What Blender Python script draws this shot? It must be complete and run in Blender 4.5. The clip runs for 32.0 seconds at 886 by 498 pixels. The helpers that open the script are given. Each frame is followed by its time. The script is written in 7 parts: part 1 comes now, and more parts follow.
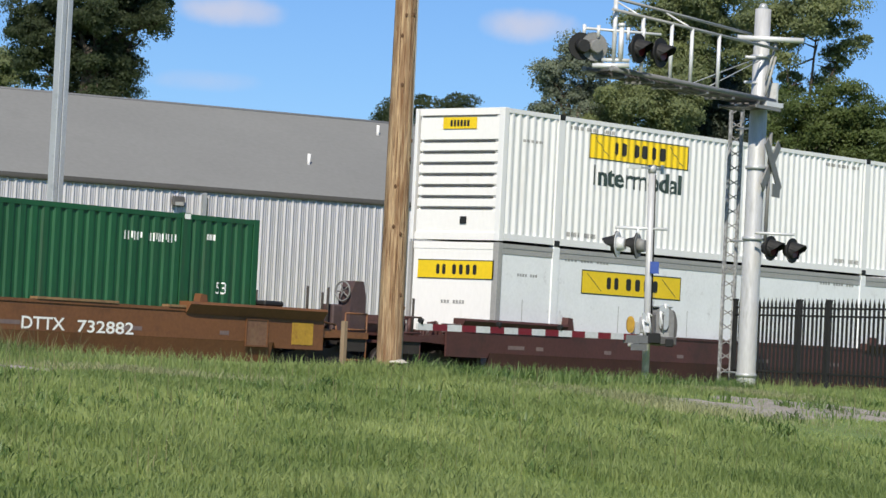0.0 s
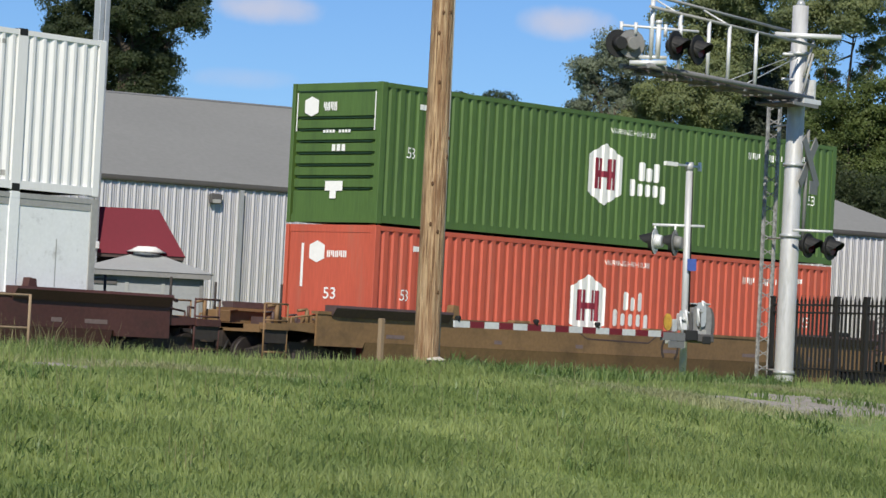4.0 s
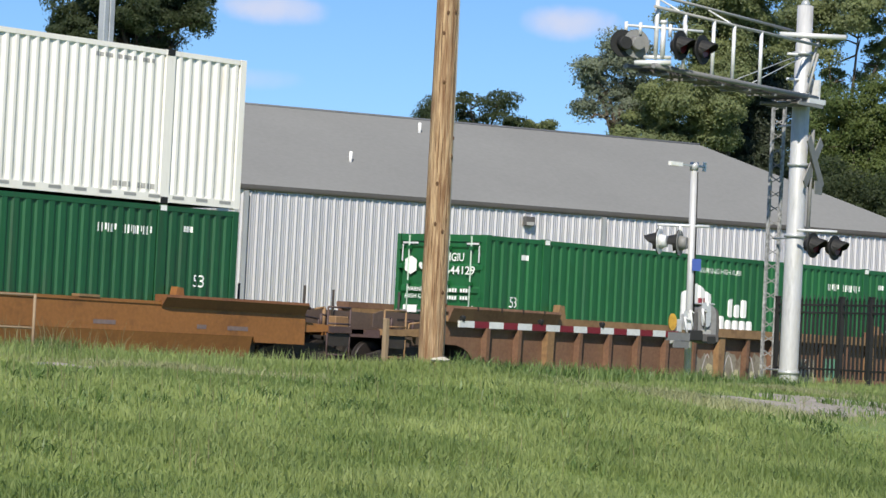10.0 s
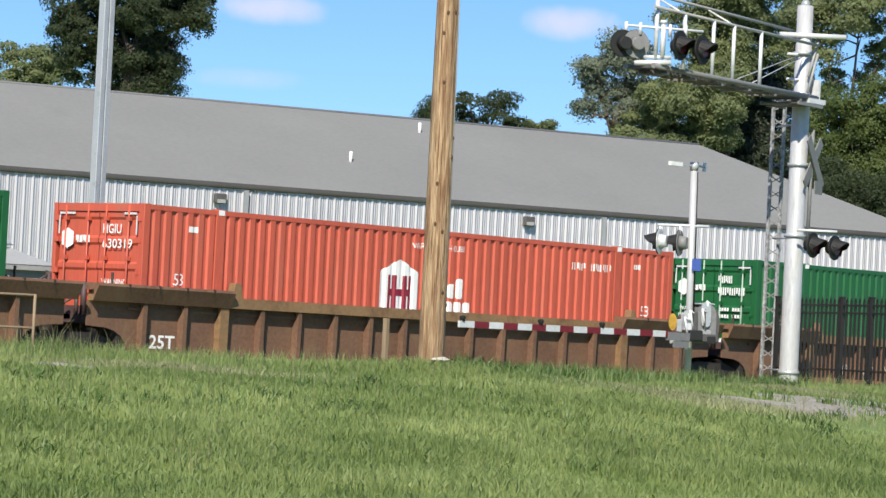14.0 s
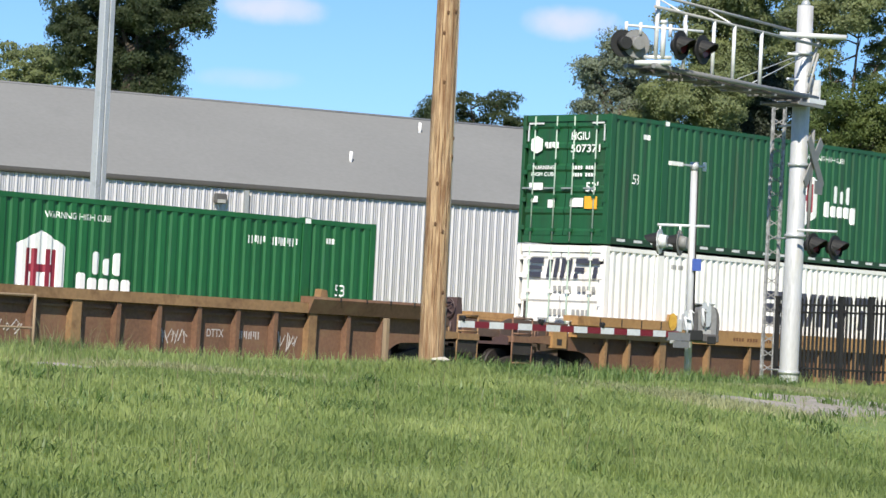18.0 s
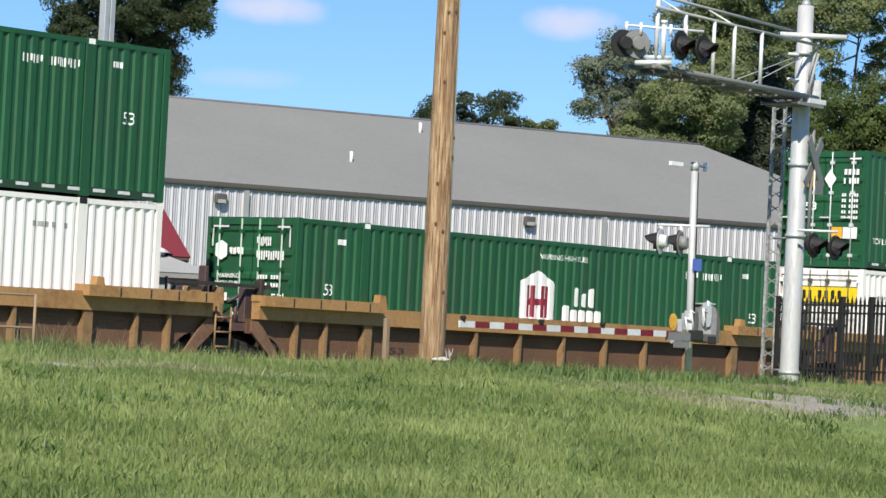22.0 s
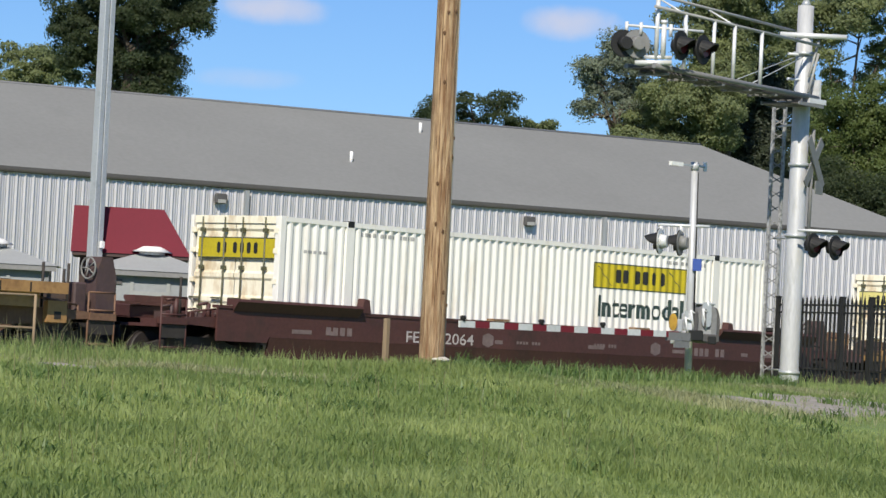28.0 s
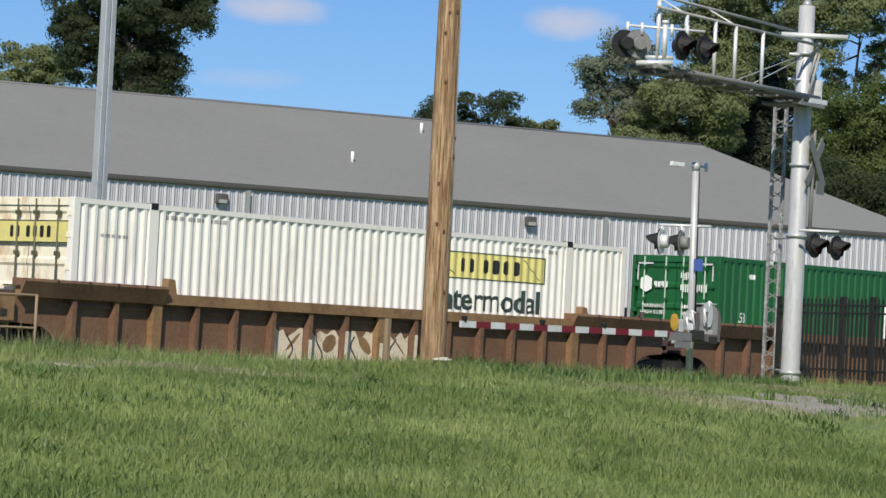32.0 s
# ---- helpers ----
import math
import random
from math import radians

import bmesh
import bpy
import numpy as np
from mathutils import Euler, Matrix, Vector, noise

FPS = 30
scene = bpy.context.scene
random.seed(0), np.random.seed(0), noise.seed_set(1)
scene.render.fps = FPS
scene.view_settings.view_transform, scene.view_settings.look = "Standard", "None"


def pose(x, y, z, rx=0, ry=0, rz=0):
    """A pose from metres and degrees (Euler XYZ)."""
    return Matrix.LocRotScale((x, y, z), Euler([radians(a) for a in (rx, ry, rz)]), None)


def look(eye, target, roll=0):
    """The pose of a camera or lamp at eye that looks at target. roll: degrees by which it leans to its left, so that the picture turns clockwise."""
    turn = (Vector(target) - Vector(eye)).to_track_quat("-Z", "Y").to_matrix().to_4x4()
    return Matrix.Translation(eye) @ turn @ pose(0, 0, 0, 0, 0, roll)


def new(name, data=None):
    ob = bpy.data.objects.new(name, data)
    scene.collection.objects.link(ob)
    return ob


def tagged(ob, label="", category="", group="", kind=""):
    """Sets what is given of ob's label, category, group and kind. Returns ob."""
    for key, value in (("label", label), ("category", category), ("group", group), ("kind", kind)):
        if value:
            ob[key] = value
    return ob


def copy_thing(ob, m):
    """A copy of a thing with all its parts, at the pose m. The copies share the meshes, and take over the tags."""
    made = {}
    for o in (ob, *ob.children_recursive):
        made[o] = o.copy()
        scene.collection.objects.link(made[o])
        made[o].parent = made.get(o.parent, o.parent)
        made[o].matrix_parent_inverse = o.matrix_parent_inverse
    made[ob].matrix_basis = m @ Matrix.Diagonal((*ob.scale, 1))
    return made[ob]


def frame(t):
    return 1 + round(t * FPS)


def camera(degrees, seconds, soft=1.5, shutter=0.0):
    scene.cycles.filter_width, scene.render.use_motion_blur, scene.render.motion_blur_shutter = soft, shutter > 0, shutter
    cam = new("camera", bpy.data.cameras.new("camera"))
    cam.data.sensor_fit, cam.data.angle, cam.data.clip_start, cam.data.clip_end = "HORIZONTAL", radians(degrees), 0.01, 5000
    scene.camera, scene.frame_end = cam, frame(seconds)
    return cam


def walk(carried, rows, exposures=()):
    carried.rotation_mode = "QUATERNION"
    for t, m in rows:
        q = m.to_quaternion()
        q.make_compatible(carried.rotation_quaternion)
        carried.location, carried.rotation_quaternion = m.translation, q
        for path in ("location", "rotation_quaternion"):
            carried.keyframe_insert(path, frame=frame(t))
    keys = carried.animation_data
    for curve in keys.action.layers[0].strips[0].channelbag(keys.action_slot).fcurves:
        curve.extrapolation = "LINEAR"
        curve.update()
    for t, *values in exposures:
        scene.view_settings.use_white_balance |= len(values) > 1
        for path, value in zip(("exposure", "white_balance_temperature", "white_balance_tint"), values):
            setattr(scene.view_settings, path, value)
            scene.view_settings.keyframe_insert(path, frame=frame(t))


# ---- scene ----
# The camera: a long lens on a low rise, looking along a railway at a slant; it pans a little at the start.
EYE = Vector((0.0, 0.0, 1.12))
FOCAL = 5296.0
YAW, PITCH, ROLL = 47.741, 1.820, 2.893


def gaze(dx, dy):
    """Camera pose for a small shift of the view, in parts of the lens's focal length."""
    c, s = math.cos(radians(ROLL)), math.sin(radians(ROLL))
    yaw = radians(YAW) - (c * dx + s * dy) / FOCAL
    pitch = radians(PITCH) + (c * dy - s * dx) / FOCAL
    way = Vector((math.sin(yaw) * math.cos(pitch), math.cos(yaw) * math.cos(pitch), math.sin(pitch)))
    return look(EYE, EYE + way * 50, ROLL)


cam = camera(16.84, 32.0, soft=1.52)
PAN = [(0, -74, 4.7), (0.5, -61.5, 3.3), (1, -47.5, 2.4), (1.5, -31, 0.8), (2, -22.8, 0), (2.5, -17, 0), (3, -12.4, 0), (3.5, -10.6, 0),
       (4.5, -5, 0), (5.5, 0, 0), (6, 0, 0), (9, 0, 0), (14, 0, 0), (19, 0.5, 0), (23, 1, 0), (28, 1, 0), (31.4, 1.2, 0), (32, 3.0, 0.2)]
# The lens closes a little whenever large white boxes fill the view.
STOPS = [(0, 0.10), (1, -0.09), (2, -0.23), (3, -0.14), (3.5, -0.08), (4.5, 0.15), (6, 0.42), (7, 0.35), (8, 0.2), (9, 0.17), (10.5, 0.38), (12, 0.55), (13, 0.51), (14, 0.42), (15.5, 0.44), (17, 0.52), (19, 0.42), (20, 0.31), (21, 0.31), (22, 0.37), (23, 0.54), (25, 0.45), (27, 0.24), (28, 0.13), (29, 0.07), (30, 0.05), (31, 0.03), (32, -0.03)]
walk(cam, [(t, gaze(dx, dy)) for t, dx, dy in PAN], STOPS)

# Daylight: a clear afternoon sky and one sun from behind the left shoulder.
SUN_HEADING, SUN_HEIGHT = 237.0, 41.0
world = bpy.data.worlds.new("sky")
scene.world = world
world.use_nodes = True
wn = world.node_tree.nodes
wl = world.node_tree.links
sky = wn.new("ShaderNodeTexSky")
sky.sky_type = "NISHITA"
sky.sun_disc = False
sky.sun_elevation, sky.sun_rotation = radians(SUN_HEIGHT), radians(SUN_HEADING)
sky.altitude, sky.air_density, sky.dust_density, sky.ozone_density = 800, 1.0, 0.0, 4.0
wn["Background"].inputs["Strength"].default_value = 0.083

# Three thin fair-weather clouds low in the sky: heading, height, half width, half height (degrees), density.
CLOUDS = [(44.25, 6.22, 1.10, 0.34, 0.80), (50.0, 6.25, 0.95, 0.36, 0.80), (43.8, 4.88, 1.15, 0.24, 0.34), (61.0, 8.0, 2.5, 0.6, 0.7), (30.0, 9.0, 3.0, 0.7, 0.7), (120.0, 14.0, 5.0, 1.2, 0.7), (260.0, 18.0, 6.0, 1.6, 0.7), (330.0, 11.0, 5.0, 1.0, 0.7)]
coord = wn.new("ShaderNodeTexCoord")
tone = wn.new("ShaderNodeMix")
tone.data_type, tone.blend_type = "RGBA", "MULTIPLY"
tone.inputs[0].default_value = 1.0
tone.inputs[7].default_value = (0.665, 0.88, 1.19, 1)
wl.new(sky.outputs["Color"], tone.inputs[6])
last = tone.outputs[2]
puff = wn.new("ShaderNodeTexNoise")
puff.inputs["Scale"].default_value, puff.inputs["Detail"].default_value = 70, 6
wl.new(coord.outputs["Generated"], puff.inputs["Vector"])


def sky_math(op, a, b):
    node = wn.new("ShaderNodeMath")
    node.operation = op
    for i, v_ in enumerate((a, b)):
        if isinstance(v_, (int, float)):
            node.inputs[i].default_value = v_
        else:
            wl.new(v_, node.inputs[i])
    return node.outputs[0]


def sky_dot(vec):
    node = wn.new("ShaderNodeVectorMath")
    node.operation = "DOT_PRODUCT"
    node.inputs[1].default_value = vec
    wl.new(coord.outputs["Generated"], node.inputs[0])
    return node.outputs["Value"]


for heading, height, hw, hh, dense in CLOUDS:
    hd, el = radians(heading), radians(height)
    across = (math.cos(hd), -math.sin(hd), 0)
    upward = (-math.sin(hd) * math.sin(el), -math.cos(hd) * math.sin(el), math.cos(el))
    ahead = (math.sin(hd) * math.cos(el), math.cos(hd) * math.cos(el), math.sin(el))
    u = sky_math("DIVIDE", sky_dot(across), math.sin(radians(hw)))
    v_ = sky_math("DIVIDE", sky_dot(upward), math.sin(radians(hh)))
    r = sky_math("ADD", sky_math("MULTIPLY", u, u), sky_math("MULTIPLY", v_, v_))
    r = sky_math("ADD", r, sky_math("MULTIPLY", sky_math("SUBTRACT", puff.outputs["Fac"], 0.5), 1.6))
    r = sky_math("ADD", r, sky_math("MULTIPLY", sky_math("LESS_THAN", sky_dot(ahead), 0.0), 50.0))
    fall = wn.new("ShaderNodeMapRange")
    fall.interpolation_type = "SMOOTHSTEP"
    fall.inputs["From Min"].default_value, fall.inputs["From Max"].default_value = 1.25, -0.3
    fall.inputs["To Max"].default_value = dense
    wl.new(r, fall.inputs["Value"])
    mix = wn.new("ShaderNodeMix")
    mix.data_type = "RGBA"
    mix.inputs[7].default_value = (7.3, 7.3, 8.5, 1)
    wl.new(fall.outputs["Result"], mix.inputs[0])
    wl.new(last, mix.inputs[6])
    last = mix.outputs[2]
wl.new(last, wn["Background"].inputs["Color"])

sun_data = bpy.data.lights.new("sun", "SUN")
sun_data.energy, sun_data.angle, sun_data.color = 5.0, radians(0.53), (1.0, 0.93, 0.80)
sun = new("sun", sun_data)
_h, _e = radians(SUN_HEADING), radians(SUN_HEIGHT)
SUN_DIR = Vector((math.sin(_h) * math.cos(_e), math.cos(_h) * math.cos(_e), math.sin(_e)))
sun.matrix_world = look(SUN_DIR * 200, (0, 0, 0))


# ---- small tools for building ----
def box(bm, x0, x1, y0, y1, z0, z1):
    v = [bm.verts.new(p) for p in ((x0, y0, z0), (x1, y0, z0), (x1, y1, z0), (x0, y1, z0), (x0, y0, z1), (x1, y0, z1), (x1, y1, z1), (x0, y1, z1))]
    for f in ((0, 3, 2, 1), (4, 5, 6, 7), (0, 1, 5, 4), (1, 2, 6, 5), (2, 3, 7, 6), (3, 0, 4, 7)):
        bm.faces.new([v[i] for i in f])


def beam(bm, a, b, w, h=None):
    """A square bar from a to b."""
    h = h or w
    a, b = Vector(a), Vector(b)
    d = (b - a).normalized()
    side = d.cross(Vector((0, 0, 1)))
    side = side.normalized() if side.length > 0.01 else Vector((1, 0, 0))
    top = side.cross(d)
    ring = []
    for p in (a, b):
        ring.append([bm.verts.new(p + side * sx * w / 2 + top * sz * h / 2) for sx, sz in ((-1, -1), (1, -1), (1, 1), (-1, 1))])
    for i in range(4):
        bm.faces.new((ring[0][i], ring[0][(i + 1) % 4], ring[1][(i + 1) % 4], ring[1][i]))
    bm.faces.new(ring[0][::-1])
    bm.faces.new(ring[1])


def rod(bm, a, b, r0, r1=None, seg=10, caps=True):
    """A round bar or cone from a to b."""
    r1 = r0 if r1 is None else r1
    a, b = Vector(a), Vector(b)
    d = (b - a).normalized()
    side = d.orthogonal().normalized()
    top = d.cross(side)
    rings = []
    for p, r in ((a, r0), (b, r1)):
        rings.append([bm.verts.new(p + (side * math.cos(2 * math.pi * i / seg) + top * math.sin(2 * math.pi * i / seg)) * r) for i in range(seg)])
    for i in range(seg):
        f = bm.faces.new((rings[0][i], rings[0][(i + 1) % seg], rings[1][(i + 1) % seg], rings[1][i]))
        f.smooth = True
    if caps:
        bm.faces.new(rings[0][::-1])
        bm.faces.new(rings[1])


def plate(bm, outline, x):
    """A polygon in the plane x = const, outline in (y, z)."""
    bm.faces.new([bm.verts.new((x, y, z)) for y, z in outline])


def slab(bm, outline, y0, y1):
    """An outline in (x, z) drawn out from y0 to y1."""
    a = [bm.verts.new((x, y0, z)) for x, z in outline]
    b = [bm.verts.new((x, y1, z)) for x, z in outline]
    n = len(outline)
    for i in range(n):
        bm.faces.new((a[i], a[(i + 1) % n], b[(i + 1) % n], b[i]))
    bm.faces.new(a[::-1])
    bm.faces.new(b)
    bmesh.ops.recalc_face_normals(bm, faces=bm.faces)


def finish(name, bm, material, bevel=0.0):
    if bevel:
        bmesh.ops.bevel(bm, geom=bm.edges[:], offset=bevel, segments=1, affect="EDGES", clamp_overlap=True)
    data = bpy.data.meshes.new(name)
    bm.to_mesh(data)
    bm.free()
    data.materials.append(material)
    return data


def part(name, bm, material, parent, label="", bevel=0.0):
    ob = new(name, finish(name, bm, material, bevel))
    ob.parent = parent
    if label:
        ob["label"] = label
    return ob


def split_parts(name, bm, material, parent, label=""):
    """Each separate shape of a drawing becomes a part of its own."""
    done, made = set(), None
    for v in list(bm.verts):
        if v in done:
            continue
        island, todo = [], [v]
        done.add(v)
        while todo:
            q = todo.pop()
            island.append(q)
            for e in q.link_edges:
                o = e.other_vert(q)
                if o not in done:
                    done.add(o)
                    todo.append(o)
        piece = bmesh.new()
        at = {q: piece.verts.new(q.co) for q in island}
        for f in {f for q in island for f in q.link_faces}:
            piece.faces.new([at[q] for q in f.verts]).smooth = f.smooth
        made = part(name, piece, material, parent, label)
    bm.free()
    return made


def thing(name, m, label, category, group="", kind=""):
    ob = new(name)
    ob.empty_display_size = 0.3
    ob.matrix_world = m
    return tagged(ob, label, category, group, kind)


def box_part(name, dims, material, parent, label="", bevel=0.0):
    bm = bmesh.new()
    box(bm, *dims)
    return part(name, bm, material, parent, label, bevel)


# ---- materials ----
def surface(name, colour, rough=0.55, metal=0.0, vary=0.18, coarse=0.9, fine=14.0, bump=0.15, stain=None, amount=0.5, stretch=(1, 1, 1), random_amount=0.0, grain=0.012):
    """Paint, metal, wood or earth: base colour, two scales of variation, stains of a second colour, fine relief."""
    m = bpy.data.materials.new(name)
    m.use_nodes = True
    n, l = m.node_tree.nodes, m.node_tree.links
    bsdf = n["Principled BSDF"]
    tc = n.new("ShaderNodeTexCoord")
    mp = n.new("ShaderNodeMapping")
    mp.inputs["Scale"].default_value = stretch
    l.new(tc.outputs["Object"], mp.inputs["Vector"])
    big = n.new("ShaderNodeTexNoise")
    big.inputs["Scale"].default_value, big.inputs["Detail"].default_value = coarse, 6
    small = n.new("ShaderNodeTexNoise")
    small.inputs["Scale"].default_value, small.inputs["Detail"].default_value = fine, 4
    l.new(mp.outputs["Vector"], big.inputs["Vector"])
    l.new(mp.outputs["Vector"], small.inputs["Vector"])
    add = n.new("ShaderNodeMath")
    add.operation = "ADD"
    l.new(big.outputs["Fac"], add.inputs[0])
    l.new(small.outputs["Fac"], add.inputs[1])
    rng = n.new("ShaderNodeMapRange")
    rng.inputs["From Min"].default_value, rng.inputs["From Max"].default_value = 0.6, 1.4
    rng.inputs["To Min"].default_value, rng.inputs["To Max"].default_value = 1 - vary, 1 + vary
    l.new(add.outputs[0], rng.inputs["Value"])
    last = rng.outputs["Result"]
    if random_amount:
        info = n.new("ShaderNodeObjectInfo")
        rr = n.new("ShaderNodeMapRange")
        rr.inputs["To Min"].default_value, rr.inputs["To Max"].default_value = 1 - random_amount, 1 + random_amount
        l.new(info.outputs["Random"], rr.inputs["Value"])
        mul = n.new("ShaderNodeMath")
        mul.operation = "MULTIPLY"
        l.new(last, mul.inputs[0])
        l.new(rr.outputs["Result"], mul.inputs[1])
        last = mul.outputs[0]
    hsv = n.new("ShaderNodeHueSaturation")
    hsv.inputs["Color"].default_value = (*colour, 1)
    l.new(last, hsv.inputs["Value"])
    out = hsv.outputs["Color"]
    if stain:
        st = n.new("ShaderNodeTexNoise")
        st.inputs["Scale"].default_value, st.inputs["Detail"].default_value = coarse * 2.3, 8
        st.inputs["Roughness"].default_value = 0.7
        l.new(mp.outputs["Vector"], st.inputs["Vector"])
        sr = n.new("ShaderNodeMapRange")
        sr.inputs["From Min"].default_value, sr.inputs["From Max"].default_value = 0.68 - amount * 0.3, 0.82 - amount * 0.2
        l.new(st.outputs["Fac"], sr.inputs["Value"])
        mx = n.new("ShaderNodeMix")
        mx.data_type = "RGBA"
        mx.inputs[7].default_value = (*stain, 1)
        l.new(sr.outputs["Result"], mx.inputs[0])
        l.new(out, mx.inputs[6])
        out = mx.outputs[2]
    l.new(out, bsdf.inputs["Base Color"])
    bsdf.inputs["Roughness"].default_value, bsdf.inputs["Metallic"].default_value = rough, metal
    if bump:
        bp = n.new("ShaderNodeBump")
        bp.inputs["Strength"].default_value, bp.inputs["Distance"].default_value = bump, grain
        l.new(small.outputs["Fac"], bp.inputs["Height"])
        l.new(bp.outputs["Normal"], bsdf.inputs["Normal"])
    return m


M_GREEN = surface("dark_green_paint", (0.012, 0.106, 0.031), 0.42, vary=0.26, coarse=0.5, stain=(0.022, 0.080, 0.042), amount=0.38, stretch=(2.2, 2.2, 0.2))
# grimy green of bottom rails; also stands for shade in green end grooves
M_GRIME_SHADE = surface("grimy_rail_and_groove_shade", (0.016, 0.048, 0.024), 0.6, vary=0.3, coarse=1.5)
M_BOTTLE = surface("bottle_green_paint", (0.012, 0.082, 0.030), 0.42, vary=0.28, coarse=0.5, stain=(0.03, 0.055, 0.03), amount=0.5, stretch=(2.2, 2.2, 0.2))
M_LIME = surface("olive_green_paint", (0.074, 0.138, 0.032), 0.45, vary=0.24, coarse=0.5, stain=(0.055, 0.10, 0.028), amount=0.45, stretch=(2.2, 2.2, 0.2))
M_ORANGE = surface("orange_red_paint", (0.50, 0.098, 0.056), 0.5, vary=0.18, coarse=0.5, stain=(0.42, 0.125, 0.08), amount=0.42, stretch=(2.0, 2.0, 0.22))
M_WHITE = surface("white_paint", (0.82, 0.80, 0.745), 0.45, vary=0.06, coarse=0.5, stain=(0.58, 0.52, 0.43), amount=0.42, stretch=(2.0, 2.0, 0.25))
# end-wall white: the glare of the sunlit end is put into this brighter colour
M_BRIGHT = surface("sun_brightened_end_white", (0.83, 0.82, 0.795), 0.45, vary=0.04, coarse=0.7, stain=(0.70, 0.68, 0.62), amount=0.15, stretch=(1, 1, 0.4))
M_COOL = surface("cool_white_paint", (0.76, 0.765, 0.76), 0.45, vary=0.06, coarse=0.5, stain=(0.60, 0.59, 0.57), amount=0.36, stretch=(2.0, 2.0, 0.25))
M_CHALK = surface("chalky_white_paint", (0.79, 0.775, 0.735), 0.5, vary=0.07, coarse=0.5, stain=(0.56, 0.51, 0.43), amount=0.42, stretch=(2.0, 2.0, 0.25))
M_CREAM = surface("cream_door_paint", (0.84, 0.79, 0.63), 0.45, vary=0.08, coarse=0.7, stain=(0.50, 0.35, 0.18), amount=0.62, stretch=(1, 1, 0.45))
M_RODG = surface("pale_green_locking_rod", (0.34, 0.44, 0.36), 0.5)
M_ROD = surface("olive_locking_rod", (0.085, 0.085, 0.045), 0.5)
M_PLATE = surface("pale_grey_panel_paint", (0.77, 0.79, 0.80), 0.4, vary=0.07, coarse=1.1, stain=(0.46, 0.46, 0.46), amount=0.34)
M_GREYBAND = surface("grey_rail_paint", (0.32, 0.32, 0.31), 0.5)
M_DECAL_W = surface("white_lettering", (0.82, 0.82, 0.80), 0.5, vary=0.08)
M_DECAL_Y = surface("yellow_sign_film", (0.78, 0.55, 0.012), 0.4, vary=0.08, coarse=1.2)
M_DECAL_YF = surface("faded_yellow_sign_film", (0.68, 0.61, 0.22), 0.5, vary=0.10, coarse=1.2)
M_DECAL_YO = surface("weathered_olive_yellow_film", (0.47, 0.38, 0.014), 0.45, vary=0.15, coarse=1.2)
M_DECAL_W2 = surface("worn_orange_yellow_paint", (0.42, 0.25, 0.03), 0.6, vary=0.25, coarse=2.5, stain=(0.26, 0.12, 0.03), amount=0.55)
M_DECAL_F = surface("faded_white_stencil", (0.46, 0.42, 0.41), 0.6, vary=0.2, coarse=3)
M_DECAL_P = surface("dim_pinkish_stencil", (0.17, 0.125, 0.12), 0.65, vary=0.25, coarse=3)
M_DECAL_K = surface("black_lettering", (0.016, 0.016, 0.014), 0.5)
M_DECAL_D = surface("dark_green_lettering", (0.025, 0.045, 0.04), 0.5)
M_DECAL_R = surface("dark_red_lettering", (0.23, 0.018, 0.036), 0.5)
M_DECAL_N = surface("navy_lettering", (0.046, 0.048, 0.070), 0.5, vary=0.15)
M_DECAL_O = surface("amber_label_film", (0.80, 0.38, 0.03), 0.5)
M_DECAL_V = surface("violet_lettering", (0.12, 0.09, 0.42), 0.5)
M_TAPE = surface("white_reflective_tape", (0.60, 0.61, 0.61), 0.35)
M_STEEL = surface("galvanised_rod_steel", (0.42, 0.43, 0.42), 0.45, metal=0.6)
M_CAR_O = surface("orange_brown_car_paint", (0.26, 0.11, 0.032), 0.6, vary=0.22, coarse=0.45, stain=(0.13, 0.055, 0.02), amount=0.55)
M_CAR_Y = surface("ochre_car_paint", (0.35, 0.198, 0.078), 0.6, vary=0.2, coarse=0.7, stain=(0.17, 0.08, 0.03), amount=0.5)
M_CAR_L = surface("yellow_ochre_car_paint", (0.24, 0.145, 0.052), 0.6, vary=0.22, coarse=0.8, stain=(0.16, 0.09, 0.04), amount=0.45)
M_CAR_T = surface("tan_brown_car_paint", (0.24, 0.145, 0.070), 0.65, vary=0.25, coarse=0.8, stain=(0.12, 0.06, 0.03), amount=0.5)
M_CAR_A = surface("deep_brown_car_paint", (0.165, 0.070, 0.028), 0.6, vary=0.22, coarse=0.45, stain=(0.09, 0.04, 0.02), amount=0.55)
M_CAR_C = surface("dusty_olive_brown_car_paint", (0.20, 0.120, 0.055), 0.65, vary=0.22, coarse=0.45, stain=(0.11, 0.07, 0.035), amount=0.55)
M_DECK = surface("worn_grey_brown_deck_plate", (0.098, 0.070, 0.056), 0.65, vary=0.25, coarse=1.2, stain=(0.15, 0.09, 0.05), amount=0.4)
M_GEAR = surface("dark_purple_brown_gear", (0.072, 0.045, 0.044), 0.6, vary=0.25, coarse=1.5, stain=(0.10, 0.06, 0.04), amount=0.45)
M_CAR_B = surface("rust_brown_car_paint", (0.160, 0.086, 0.052), 0.7, vary=0.35, coarse=0.8, stain=(0.20, 0.125, 0.07), amount=0.5)
M_CAR_W = surface("dull_brown_web_paint", (0.128, 0.068, 0.040), 0.7, vary=0.3, coarse=0.8, stain=(0.17, 0.10, 0.055), amount=0.4)
M_CAR_D = surface("dark_maroon_car_paint", (0.072, 0.028, 0.024), 0.6, vary=0.25, coarse=0.5, stain=(0.04, 0.022, 0.018), amount=0.5)
